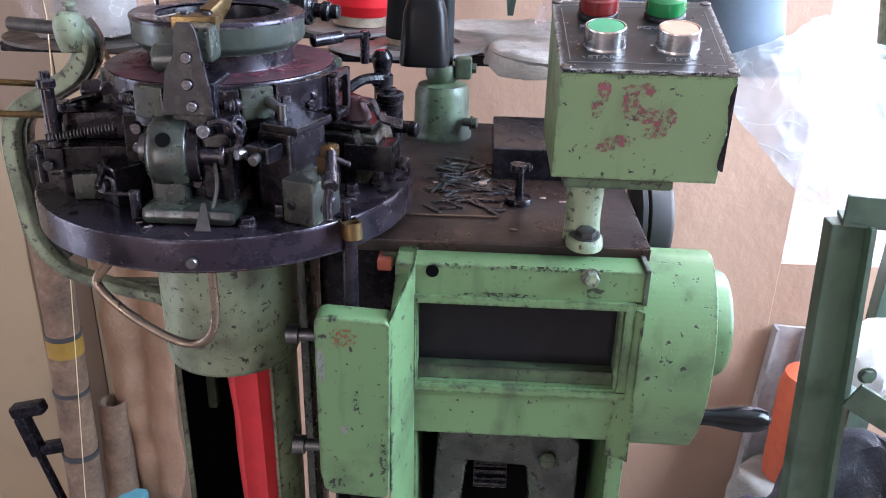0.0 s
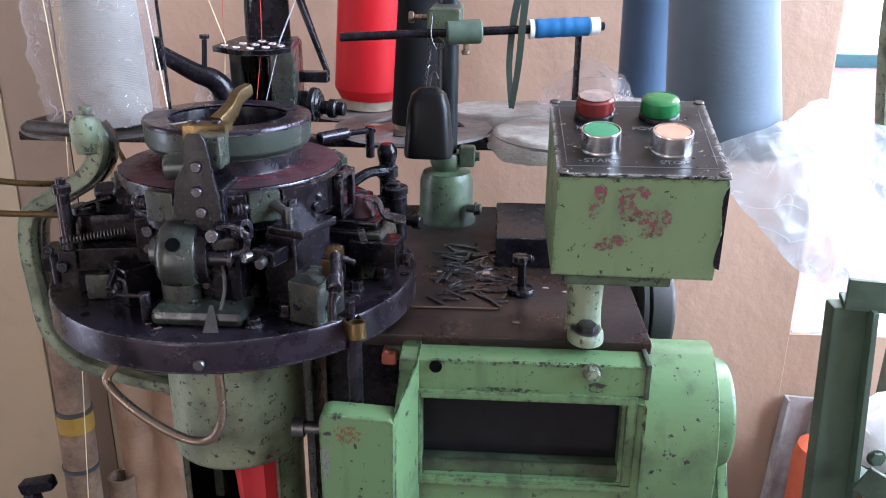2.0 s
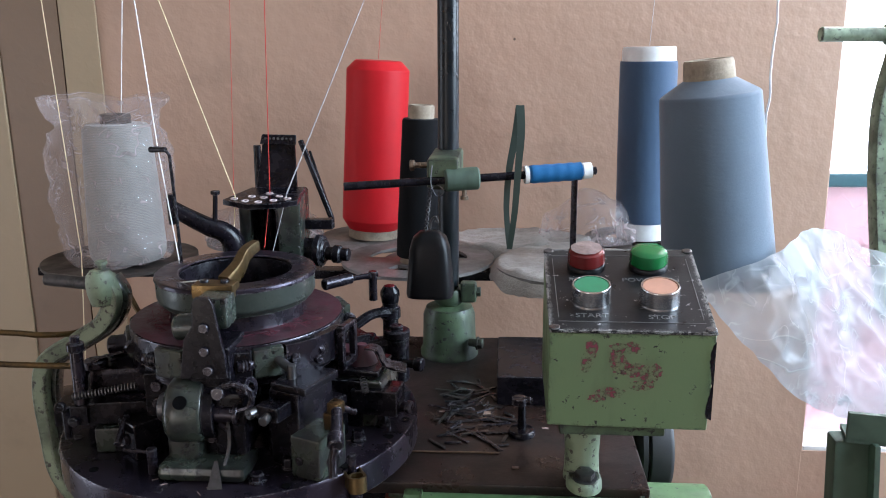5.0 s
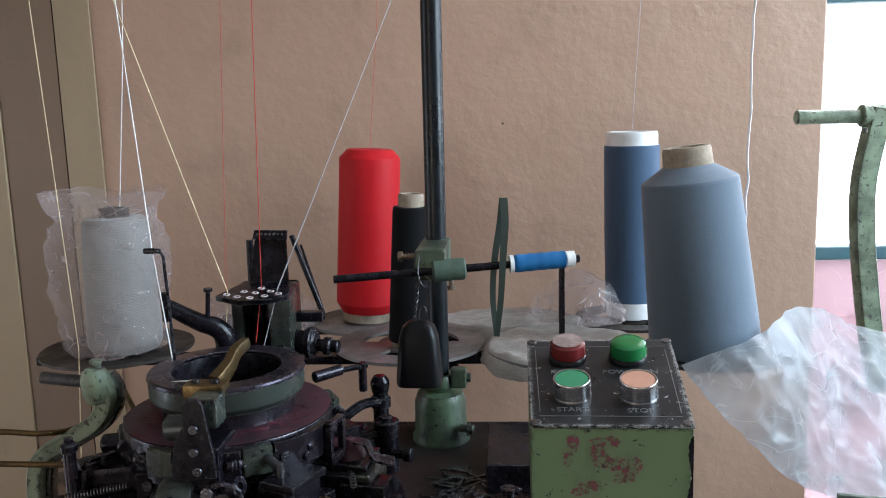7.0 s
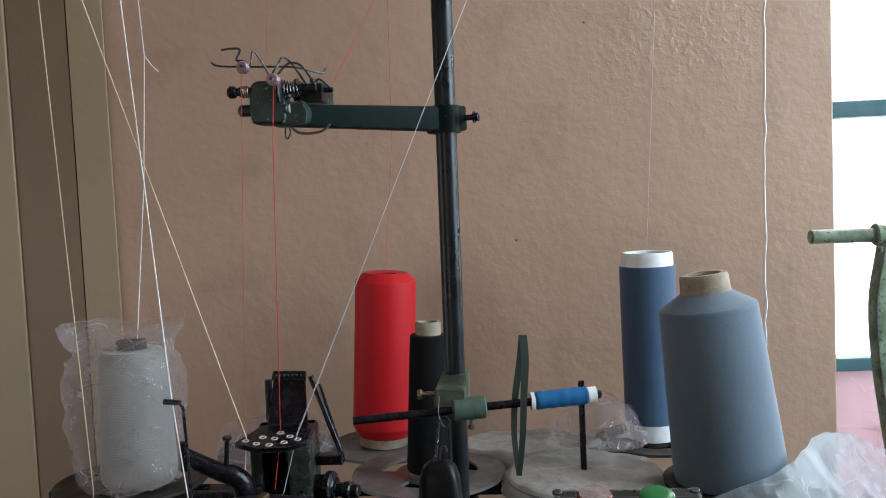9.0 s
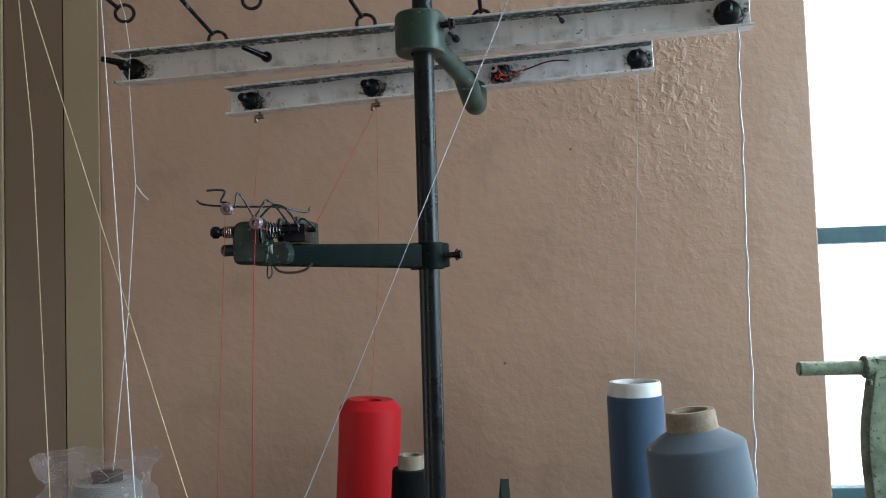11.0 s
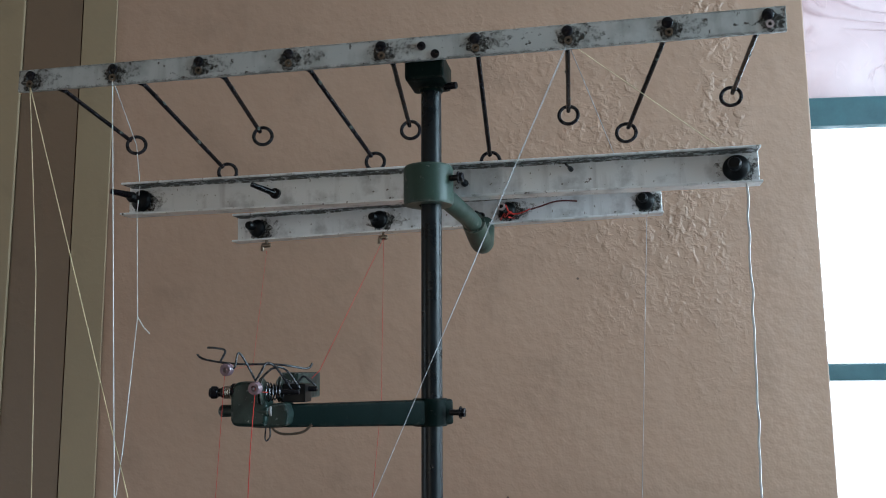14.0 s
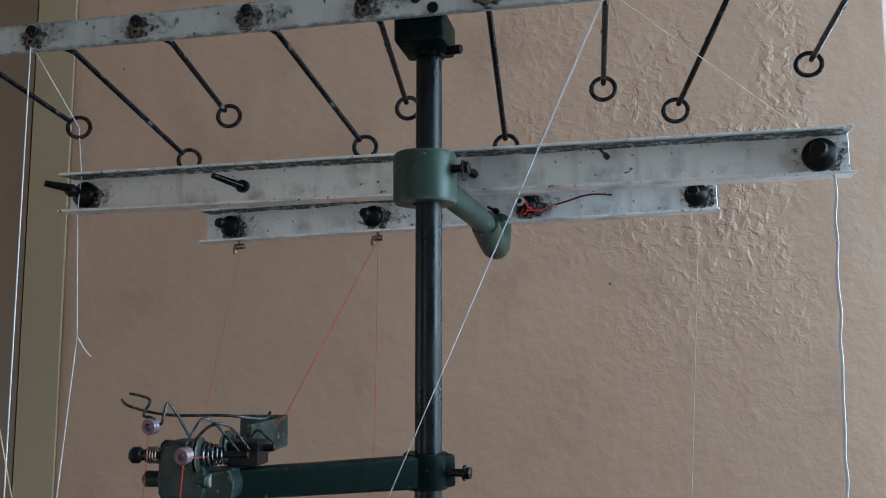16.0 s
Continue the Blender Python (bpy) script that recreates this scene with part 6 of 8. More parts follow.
def pole():
    p = thing("creel_pole", (QX, QY, TZ), "black painted steel pole in a green cast socket", "pole")
    c = Matrix.Translation((QX, QY, 0))
    bm = B()
    lathe(bm, [(0, TZ), (0.033, TZ), (0.033, TZ + 0.006), (0.0305, TZ + 0.010), (0.0295, 1.036), (0.026, 1.045), (0.013, 1.048)], c, 40)
    part("socket", bm, GREEN_OLD, p)
    bm = B()
    lathe(bm, [(0.0115, 1.046), (0.016, 1.050), (0.0185, 1.055), (0.0185, 1.064), (0.0165, 1.067), (0.0112, 1.067)], c, 32)
    box(bm, -0.030, -0.012, 0.884, 0.900, 1.053, 1.076, 0.003)
    part("collar", bm, GREEN_OLD, p)
    bm = B()
    rod(bm, (-0.025, 0.893, 1.064), (-0.008, 0.893, 1.064), 0.0035)
    hexbolt(bm, (-0.013, 0.893, 1.064), (1, 0, 0), 0.0055, 0.006)
    part("clamp_bolt", bm, GREEN_OLD, p)
    bm = B()
    rod(bm, (-0.02, 0.876, 1.01), (-0.006, 0.872, 1.01), 0.0045)
    hexbolt(bm, (-0.011, 0.873, 1.01), (1, -0.2, 0), 0.006, 0.007)
    part("clamp_bolt", bm, GREEN_OLD, p)
    bm = B()
    rod(bm, (QX - 0.0005, QY, 1.04), (QX + 0.0040, QY, 1.885), 0.0115, seg=32)
    part("pipe", bm, POLE, p)
    # crossbar at the top, with its T-piece
    d = Vector((1, -0.105, 0)).normalized()
    mb = Matrix.Translation((QX, 0.86, 1.8955)) @ Matrix.Rotation(math.atan2(d.y, d.x), 4, "Z")
    bm = B()
    box(bm, -0.497, 0.374, -0.0025, 0.0025, -0.0135, 0.0135, 0.0008, mb)
    bar = part("top_bar", bm, ALU_BAR, p, "spotted flat aluminium bar")
    bm = B()
    box(bm, -0.023, 0.021, 0.003, 0.055, -0.033, -0.004, 0.004, mb)
    rod(bm, (QX + 0.0040, QY, 1.858), (QX + 0.0040, QY, 1.885), 0.0135)
    part("t_piece", bm, TEAL_ARM, p)
    for x, z in ((-0.002, 0.002), (0.013, -0.008)):
        bm = B()
        lathe(bm, [(0, 0), (0.0048, 0), (0.0048, 0.002), (0, 0.0028)], mb @ Matrix.Translation((x, -0.0025, z)) @ basis((0, -1, 0)), 16)
        part("bolt", bm, STEEL_BLACK, p)
    bm = B()
    rod(bm, (QX + 0.02, 0.89, 1.862), (QX + 0.034, 0.886, 1.862), 0.004)
    part("bolt", bm, STEEL_BLACK, p)
    # eyelet rods
    holes = [-0.522, -0.414, -0.306, -0.198, -0.091, 0.013, 0.111, 0.213, 0.311]
    rings = [(-0.463, 1.068, 1.857), (-0.345, 1.10, 1.823), (-0.284, 1.062, 1.862), (-0.132, 1.07, 1.824), (-0.083, 1.06, 1.863), (0.022, 1.062, 1.818), (0.124, 1.047, 1.872), (0.197, 1.05, 1.847), (0.328, 1.04, 1.887)]
    for i, (hx, rg) in enumerate(zip(holes, rings)):
        a = Vector((hx, 0.8555 - 0.105 * hx, 1.899))
        rg = Vector(rg)
        s = Vector((hx + (0.026, 0.024, 0.020, 0.018, 0.009, 0.002, 0.002, 0.0, -0.004)[i], a.y + 0.029, 1.892))
        back = (rg - s).normalized()
        e = rg - back * 0.0125
        bm = B()
        rod(bm, s, e, 0.0028, seg=10)
        rod(bm, a + Vector((0, 0.0026, 0)), s, 0.0028, seg=10)
        lathe(bm, [(0.0122 + 0.0024 * math.cos(k * math.pi / 4), 0.0024 * math.sin(k * math.pi / 4)) for k in range(8)], Matrix.Translation(rg) @ basis((0.25 - 0.06 * i, -1, 0.12)), 26, True)
        arm = part("eyelet_rod", bm, STEEL_BLACK, p, "dark dusty rod with a ring end")
        rnd = random.Random(i)
        for k in range(3):
            bm = B()
            t = s.lerp(e, rnd.uniform(0.1, 0.95))
            lathe(bm, [(0, -0.0055), (0.0018, -0.003), (0.0025, 0.0005), (0.0018, 0.004), (0, 0.0065)], Matrix.Translation(t + Vector((rnd.uniform(-1, 1), -0.6, rnd.uniform(-0.6, 1))) * 0.0013) @ basis(back), 7)
            part("lint", bm, LINT, arm, "grey lint caught on the rod")
        bm = B()
        lathe(bm, [(0, 0), (0.0060, 0), (0.0060, 0.0015), (0.0042, 0.003), (0, 0.0034)], mb @ Matrix.Translation(mb.inverted() @ a) @ Matrix.Translation((0, -0.0025, 0.002)) @ basis((0, -1, 0)), 14)
        part("rivet", bm, STEEL_BLACK, p)
        q = mb.inverted() @ a
        stain(bar, mb, q.x + 0.003, -0.002, 0.016, 0.0125, -0.0029, i, GREASE, -0.496, 0.373)
        stain(bar, mb, q.x + 0.012, 0.001, 0.032, 0.0128, -0.0027, i + 20, GREASE_THIN, -0.496, 0.373)
        bm = B()
        lathe(bm, [(0.0022, 0), (0.0042, 0), (0.0042, 0.003), (0.0022, 0.003)], mb @ Matrix.Translation(mb.inverted() @ a) @ Matrix.Translation((0.001, -0.0025, -0.009)) @ basis((0, -1, 0)), 14, True)
        part("eyelet", bm, BRASS_WIRE if i < 8 else CERAMIC, p)
    # clamp with elbow to the channels
    bm = B()
    lathe(bm, [(0.0108, 1.729), (0.0262, 1.729), (0.0278, 1.732), (0.0278, 1.769), (0.0265, 1.7725), (0.0108, 1.7725)], c, 36)
    part("clamp_ring", bm, GREEN_CLAMP, p)
    bm = B()
    tube(bm, [(-0.035, 0.915, 1.750), (-0.022, 0.955, 1.742), (-0.009, 1.00, 1.736), (0.0005, 1.035, 1.730)], 0.0115, 16)
    tube(bm, [(0.000, 1.03, 1.731), (0.004, 1.07, 1.721), (0.007, 1.10, 1.716), (0.009, 1.125, 1.722), (0.009, 1.165, 1.75)], 0.0145, 16)
    part("elbow_pipe", bm, GREEN_CLAMP, p)
    bm = B()
    rod(bm, (QX + 0.024, 0.89, 1.757), (QX + 0.040, 0.886, 1.757), 0.0035)
    hexbolt(bm, (QX + 0.034, 0.887, 1.757), (1, -0.2, 0), 0.0055, 0.006)
    rod(bm, (QX, 0.925, 1.757), (QX + 0.004, 1.02, 1.777), 0.012)
    part("clamp_screw", bm, STEEL_BLACK, p)
    return p


pole()


def channel(name, a, b, h, depth, knobs, label):
    """An aluminium channel, open to the front, with its yarn knobs."""
    a, b = Vector(a), Vector(b)
    L = (b - a).length
    ex = (b - a).normalized()
    m = Matrix.Translation(a) @ Matrix.Rotation(math.atan2(ex.y, ex.x), 4, "Z") @ Matrix.Rotation(-math.asin(ex.z), 4, "Y")
    t = thing(name, tuple(a.lerp(b, 0.5)), label, "rail", "yarn rails")
    bm = B()
    w = 0.0028
    prism(bm, [(-depth, h / 2), (w, h / 2), (w, -h / 2), (-depth, -h / 2), (-depth, w - h / 2), (0, w - h / 2), (0, h / 2 - w), (-depth, h / 2 - w)], 0, L, m @ Matrix(((0, 1, 0, 0), (1, 0, 0, 0), (0, 0, 1, 0), (0, 0, 0, 1))), 0.0006)
    part("channel", bm, ALU, t)
    # shade under the upper lip, painted as a broken grey-brown film
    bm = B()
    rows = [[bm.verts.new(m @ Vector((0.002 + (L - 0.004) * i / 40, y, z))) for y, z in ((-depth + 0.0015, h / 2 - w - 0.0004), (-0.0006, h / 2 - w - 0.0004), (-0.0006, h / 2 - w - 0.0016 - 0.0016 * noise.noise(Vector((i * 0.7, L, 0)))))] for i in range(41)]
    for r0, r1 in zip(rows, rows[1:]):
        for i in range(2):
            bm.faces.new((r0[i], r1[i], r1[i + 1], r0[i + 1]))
    part("grime_shade", bm, LIP_SHADE, t, "grey-brown painted shade under the lip")
    for n, (x, z, r, kind) in enumerate(knobs):
        if kind:
            stain(t, m, x + 0.004, z - 0.002, 0.021, 0.0172, -0.0005, n, GREASE, 0.001, L - 0.001)
            stain(t, m, x + 0.008, z, 0.036, 0.0172, -0.0003, n + 9, GREASE_THIN, 0.001, L - 0.001)
        bm = B()
        lathe(bm, [(0, 0), (r, 0), (r * 1.02, 0.004), (r * 0.9, 0.007), (r * 0.45, 0.011), (r * 0.45, 0.018), (r * 0.52, 0.020), (r * 0.4, 0.024), (0, 0.025)], m @ Matrix.Translation((x, 0, z)) @ basis((-0.25, -1, 0.1)), 24)
        k = part("yarn_knob", bm, BLACK_PLASTIC if kind else STEEL_BLACK, t, "black round yarn guide knob")
        if kind == 2:
            bm = B()
            lathe(bm, [(r * 0.25, 0.018), (r * 0.45, 0.018), (r * 0.45, 0.0265), (r * 0.25, 0.0265)], m @ Matrix.Translation((x, 0, z)) @ basis((-0.25, -1, 0.1)), 18, True)
            part("ferrule", bm, CERAMIC, k)
    return t, m


ch1, m1 = channel("yarn_rail", (-0.471, 1.071, 1.7785), (0.339, 0.979, 1.7800), 0.044, 0.022, [(0.020, 0, 0.0145, 1), (0.79, 0.0, 0.0155, 1), (0.465, 0.0, 0.0045, 0), (0.597, 0.010, 0.003, 0)], "long dusty aluminium yarn rail with black knobs")
ch2, m2c = channel("yarn_rail", (-0.366, 1.210, 1.7600), (0.253, 1.136, 1.7745), 0.042, 0.02, [(0.033, 0.0, 0.013, 1), (0.223, 0.0, 0.013, 1), (0.412, 0.0, 0.012, 2), (0.602, 0.0, 0.013, 1), (0.375, -0.004, 0.004, 0)], "shorter aluminium yarn rail with black knobs")


def rail_bits():
    bm = B()
    rod(bm, m1 @ Vector((0.212, 0, 0.0)), m1 @ Vector((0.19, -0.028, 0.008)), 0.0042, 0.0032)
    lathe(bm, [(0, 0), (0.007, 0), (0.007, 0.004), (0, 0.004)], m1 @ Matrix.Translation((0.212, 0, 0)) @ basis((0, -1, 0)), 16)
    part("peg", bm, STEEL_BLACK, ch1)
    bm = B()
    rod(bm, m1 @ Vector((0.016, -0.02, 0.004)), m1 @ Vector((-0.006, -0.036, 0.008)), 0.005, 0.0035)
    part("spindle", bm, STEEL_BLACK, ch1)
    for x in (0.052, 0.232):
        bm = B()
        p = m2c @ Vector((x, -0.012, -0.018))
        rod(bm, p, p - Vector((0, 0, 0.010)), 0.0022)
        rod(bm, p + Vector((-0.007, 0, -0.011)), p + Vector((0.006, 0, -0.010)), 0.0035)
        rod(bm, p + Vector((-0.006, 0, -0.011)), p + Vector((-0.006, 0, -0.019)), 0.0028)
        part("hook", bm, BRASS_WIRE, ch2, "small tarnished thread hook")
    bm = B()
    rnd = random.Random(3)
    tube(bm, [m2c @ Vector((0.412 + x, -0.026, z)) for x, z in ((0, 0.004), (0.004, -0.006), (0.012, -0.010), (0.024, -0.008), (0.034, -0.004))], 0.0010, 5)
    for k in range(7):
        p = m2c @ Vector((0.412 + rnd.uniform(-0.004, 0.008), -0.024, rnd.uniform(-0.016, -0.004)))
        tube(bm, [p, p + Vector((rnd.uniform(-0.007, 0.007), rnd.uniform(-0.004, 0.004), rnd.uniform(-0.007, 0.007))), p + Vector((rnd.uniform(-0.008, 0.008), 0, rnd.uniform(-0.008, 0.004)))], 0.0006, 5, True, None, 4)
    part("thread_tangle", bm, RED_THREAD, ch2, "tangle of red thread")
    bm = B()
    tube(bm, [m2c @ Vector((0.412 + x, -0.021, z)) for x, z in ((0.034, -0.004), (0.05, 0.0), (0.065, 0.004), (0.08, 0.005), (0.098, 0.003))], 0.0012, 5)
    part("dark_thread", bm, plain("dark_red_thread", (0.10, 0.02, 0.02), 0.8), ch2, "dark red loose thread end")


rail_bits()


def tension_arm():
    t = thing("tension_arm", (QX, QY, 1.50), "dark green arm with spring thread tensioners", "arm")
    a, b = Vector((QX, 0.893, 1.5035)), Vector((-0.190, 0.796, 1.4995))
    ex = (b - a).normalized()
    m = Matrix.Translation(a) @ Matrix.Rotation(math.atan2(ex.y, ex.x), 4, "Z") @ Matrix.Rotation(-math.asin(ex.z), 4, "Y")
    L = (b - a).length
    bm = B()
    prism(bm, [(0.0, -0.0135), (0.0, 0.0135), (L, 0.0170), (L, -0.0045)], -0.008, 0.008, m, 0.003)
    lathe(bm, [(0.0107, -0.0145), (0.018, -0.0145), (0.0195, -0.0125), (0.0195, 0.0125), (0.018, 0.0145), (0.0107, 0.0145)], Matrix.Translation((QX, QY, 1.5035)), 32)
    box(bm, -0.024, 0.0, -0.011, 0.011, -0.0135, 0.0135, 0.003, m)
    part("arm", bm, TEAL_ARM, t)
    bm = B()
    rod(bm, (QX + 0.022, 0.889, 1.5035), (QX + 0.037, 0.886, 1.5035), 0.0032)
    hexbolt(bm, (QX + 0.033, 0.887, 1.5035), (1, -0.2, 0), 0.0052, 0.006)
    part("clamp_bolt", bm, STEEL_BLACK, t)
    # cast head: web, upright lobe and a cross pin
    bm = B()
    prism(bm, [(-0.214, 1.515), (-0.170, 1.519), (-0.166, 1.508), (-0.168, 1.497), (-0.190, 1.495), (-0.205, 1.496), (-0.214, 1.503)], 0.782, 0.815, None, 0.003)
    part("head_web", bm, TEAL_HEAD, t, "dark green casting with worn paint")
    bm = B()
    prism(bm, [(-0.219, 1.497), (-0.222, 1.502), (-0.2225, 1.530), (-0.219, 1.5375), (-0.212, 1.5395), (-0.196, 1.538), (-0.190, 1.533), (-0.186, 1.518), (-0.186, 1.500), (-0.190, 1.496)], 0.778, 0.804, None, 0.004)
    part("head_lobe", bm, TEAL_HEAD, t, "dark green casting with worn paint")
    bm = B()
    rod(bm, (-0.2345, 0.786, 1.5115), (-0.184, 0.783, 1.511), 0.0058, seg=24, bevel=0.0018)
    pin = part("pin", bm, TEAL_HEAD, t)
    bm = B()
    rod(bm, (-0.1848, 0.7831, 1.511), (-0.1825, 0.7830, 1.511), 0.0048, seg=20)
    part("end_cap", bm, GREY_METAL, pin, "bare bright end of the pin")
    # two thread tensioners: screw, thumb nut, pressed discs and springs
    for x, y, z in ((-0.2425, 0.779, 1.529), (-0.232, 0.808, 1.531)):
        s, u = Vector((x, y, z)), Vector((1, 0.07, 0)).normalized()
        mm = Matrix.Translation(s) @ basis(u)
        bm = B()
        rod(bm, s, s + u * 0.086, 0.0026)
        part("tension_screw", bm, STEEL_BLACK, t)
        bm = B()
        lathe(bm, [(0, 0), (0.0042, 0), (0.0048, 0.0015), (0.0060, 0.002), (0.0060, 0.0065), (0.0048, 0.008), (0.0040, 0.0085), (0.0040, 0.0115), (0.0052, 0.012), (0.0052, 0.0145), (0, 0.015)], mm, 20)
        part("thumb_nut", bm, STEEL_BLACK, t)
        bm = B()
        tube(bm, [mm @ Vector((0.0058 * math.cos(i * 0.785), 0.0058 * math.sin(i * 0.785), 0.0130 + 0.008 * i / 32)) for i in range(33)], 0.0006, 5, False)
        part("coil_spring", bm, BRASS_WIRE, t)
        for k, r in ((0.047, 0.0128), (0.0525, 0.0132)):
            bm = B()
            lathe(bm, [(0.0026, -0.0008), (r * 0.75, -0.001), (r, 0.0012), (r * 0.98, 0.0020), (r * 0.7, 0.0004), (0.0026, 0.0004)], Matrix.Translation(s + u * k) @ basis(u if k < 0.05 else -u), 28)
            part("tension_disc", bm, STEEL_RING, t, "worn grey pressed disc")
        bm = B()
        tube(bm, [mm @ Vector(((0.0095 - 0.004 * i / 40) * math.cos(i * 0.785), (0.0095 - 0.004 * i / 40) * math.sin(i * 0.785), 0.0545 + 0.0150 * i / 40)) for i in range(41)], 0.0007, 5, False)
        part("coil_spring", bm, STEEL_DARK, t)
    bm = B()
    box(bm, -0.178, -0.155, 0.800, 0.826, 1.5185, 1.5365, 0.0012)
    part("switch_box", bm, BLACK_PLASTIC, t, "small black switch box")
    bm = B()
    box(bm, -0.213, -0.170, 0.922, 0.926, 1.520, 1.547, 0.001)
    part("back_plate", bm, TEAL_HEAD, t)
    bm = B()
    box(bm, -0.173, -0.169, 0.826, 0.9215, 1.520, 1.5465, 0.001)
    part("side_plate", bm, TEAL_HEAD, t)
    bm = B()
    tube(bm, [(-0.188, 0.797, 1.497), (-0.182, 0.80, 1.490), (-0.172, 0.803, 1.488), (-0.158, 0.806, 1.490), (-0.150, 0.808, 1.497)], 0.0013, 6)
    part("guide_wire", bm, BRASS_WIRE, t)
    bm = B()
    tube(bm, [(-0.190, 0.79, 1.499), (-0.191, 0.79, 1.486), (-0.189, 0.79, 1.483), (-0.186, 0.79, 1.488), (-0.187, 0.79, 1.498)], 0.0008, 6)
    part("wire_clip", bm, STEEL_BLACK, t)
    # guide wires and porcelain eyes
    e0, e1 = Vector((-0.2225, 0.768, 1.5505)), Vector((-0.1865, 0.742, 1.5335))
    for e in (e0, e1):
        bm = B()
        lathe(bm, [(0.0026, -0.004), (0.0052, -0.004), (0.006, -0.0025), (0.005, 0), (0.006, 0.0025), (0.0052, 0.004), (0.0026, 0.004)], Matrix.Translation(e) @ basis((-0.15, -1, -0.1)), 20, True)
        part("porcelain_eye", bm, plain("pink_porcelain", (0.24, 0.155, 0.185), 0.22), t, "pinkish porcelain thread eye")
    for pts in ([(-0.272, 0.82, 1.566), (-0.262, 0.815, 1.561), (-0.225, 0.80, 1.556), (-0.185, 0.81, 1.555), (-0.162, 0.83, 1.551), (-0.157, 0.835, 1.556)],
                [(-0.250, 0.79, 1.572), (-0.237, 0.78, 1.571), (-0.226, 0.772, 1.568), (-0.229, 0.769, 1.558), (-0.2225, 0.768, 1.5565), (-0.216, 0.770, 1.552), (-0.213, 0.775, 1.566), (-0.2, 0.785, 1.54)],
                [(-0.1865, 0.742, 1.540), (-0.184, 0.75, 1.548), (-0.182, 0.76, 1.556), (-0.176, 0.77, 1.552), (-0.165, 0.79, 1.53)],
                [(-0.19, 0.765, 1.54), (-0.178, 0.765, 1.551), (-0.168, 0.775, 1.55), (-0.158, 0.79, 1.532)],
                [(-0.170, 0.815, 1.53), (-0.163, 0.82, 1.543), (-0.155, 0.822, 1.538), (-0.150, 0.825, 1.533)]):
        bm = B()
        tube(bm, pts, 0.0011, 6)
        part("guide_wire", bm, STEEL_BLACK, t)
    return e0, e1


E0, E1 = tension_arm()


def bobbin_rod():
    t = thing("bobbin_rod", (QX, 0.82, 1.20), "dark rod clamped to the pole with a green boss", "rod")
    a, b = Vector((-0.1405, 0.80, 1.1985)), Vector((0.112, 0.851, 1.2075))
    bm = B()
    rod(bm, a, b, 0.0042)
    part("rod", bm, STEEL_BLACK, t)
    u = (b - a).normalized()
    c = a + u * ((-0.026 - a.x) / u.x)
    bm = B()
    rod(bm, c - u * 0.016, c + u * 0.019, 0.0115, seg=28)
    part("boss", bm, GREEN_LEG, t)
    bm = B()
    box(bm, QX - 0.016, QX + 0.016, 0.818, 0.916, 1.192, 1.224, 0.004)
    part("pole_clamp", bm, GREEN_OLD, t)
    bm = B()
    rod(bm, (QX - 0.016, 0.84, 1.2145), (QX - 0.034, 0.838, 1.2145), 0.003)
    rod(bm, (QX - 0.030, 0.838, 1.2145), (QX - 0.035, 0.838, 1.2145), 0.0055)
    part("screw", bm, BRASS_WIRE, t)
    bm = B()
    rod(bm, c + Vector((0.004, 0, -0.010)), c + Vector((0.004, 0, -0.019)), 0.0025)
    rod(bm, c + Vector((0.004, 0, -0.017)), c + Vector((0.004, 0, -0.021)), 0.0042)
    part("screw", bm, BRASS_WIRE, t)
    # blue bobbin on the end
    s = thing("thread_bobbin", tuple(b), "bright blue thread on a white plastic bobbin", "bobbin")
    p0, p1 = Vector((0.0385, 0.8375, 1.205)), Vector((0.1065, 0.851, 1.2078))
    d = (p1 - p0).normalized()
    mm = Matrix.Translation(p0) @ basis(d)
    L = (p1 - p0).length
    bm = B()
    lathe(bm, [(0.0045, 0), (0.0092, 0), (0.0092, 0.004), (0.007, 0.0045), (0.007, L - 0.009), (0.0082, L - 0.009), (0.0082, L), (0.0045, L)], mm, 28, True)
    part("core", bm, WHITE_CORE, s)
    bm = B()
    prof = [(0.007, 0.0042), (0.0088, 0.006)] + [(0.0092 + 0.0003 * math.sin(i * 1.45), 0.007 + (L - 0.018) * i / 18) for i in range(19)] + [(0.007, L - 0.0095)]
    lathe(bm, prof, mm, 32)
    part("thread", bm, BOBBIN_BLUE, s)
    # drooping leaf-shaped band on the rod
    s = thing("rubber_band", (0.026, 0.833, 1.20), "narrow dark green leather loop hung over the rod", "band")
    bm = B()
    ctr = a + u * ((0.026 - a.x) / u.x)
    sec = [(0.06, 1), (-0.06, 1), (-0.06, -1), (0.06, -1)]
    top, bot = ctr + Vector((0.0072, 0, 0.0705)), ctr + Vector((-0.002, 0, -0.076))
    tube(bm, [bot, ctr + Vector((0.0030, -0.006, -0.035)), ctr + Vector((0.006, -0.008, 0.01)), ctr + Vector((0.0085, -0.006, 0.045)), top], (0.0028, 0.0042), 4, True, [(1, 0.1), (-1, 0.1), (-1, -0.1), (1, -0.1)])
    tube(bm, [top, ctr + Vector((0.003, 0.006, 0.04)), ctr + Vector((-0.003, 0.008, 0.005)), ctr + Vector((-0.0055, 0.006, -0.035)), bot], (0.0042, 0.0026), 4, True, [(1, 0.1), (-1, 0.1), (-1, -0.1), (1, -0.1)])
    part("loop", bm, plain("dark_green_leather", (0.030, 0.052, 0.044), 0.55), s)
    # black bell-shaped weight on a twisted wire
    w = thing("hanging_weight", (-0.058, 0.822, 1.085), "black bell-shaped weight on a twisted wire", "weight")
    bm = B()
    cx, cy = -0.0575, 0.822
    rows = []
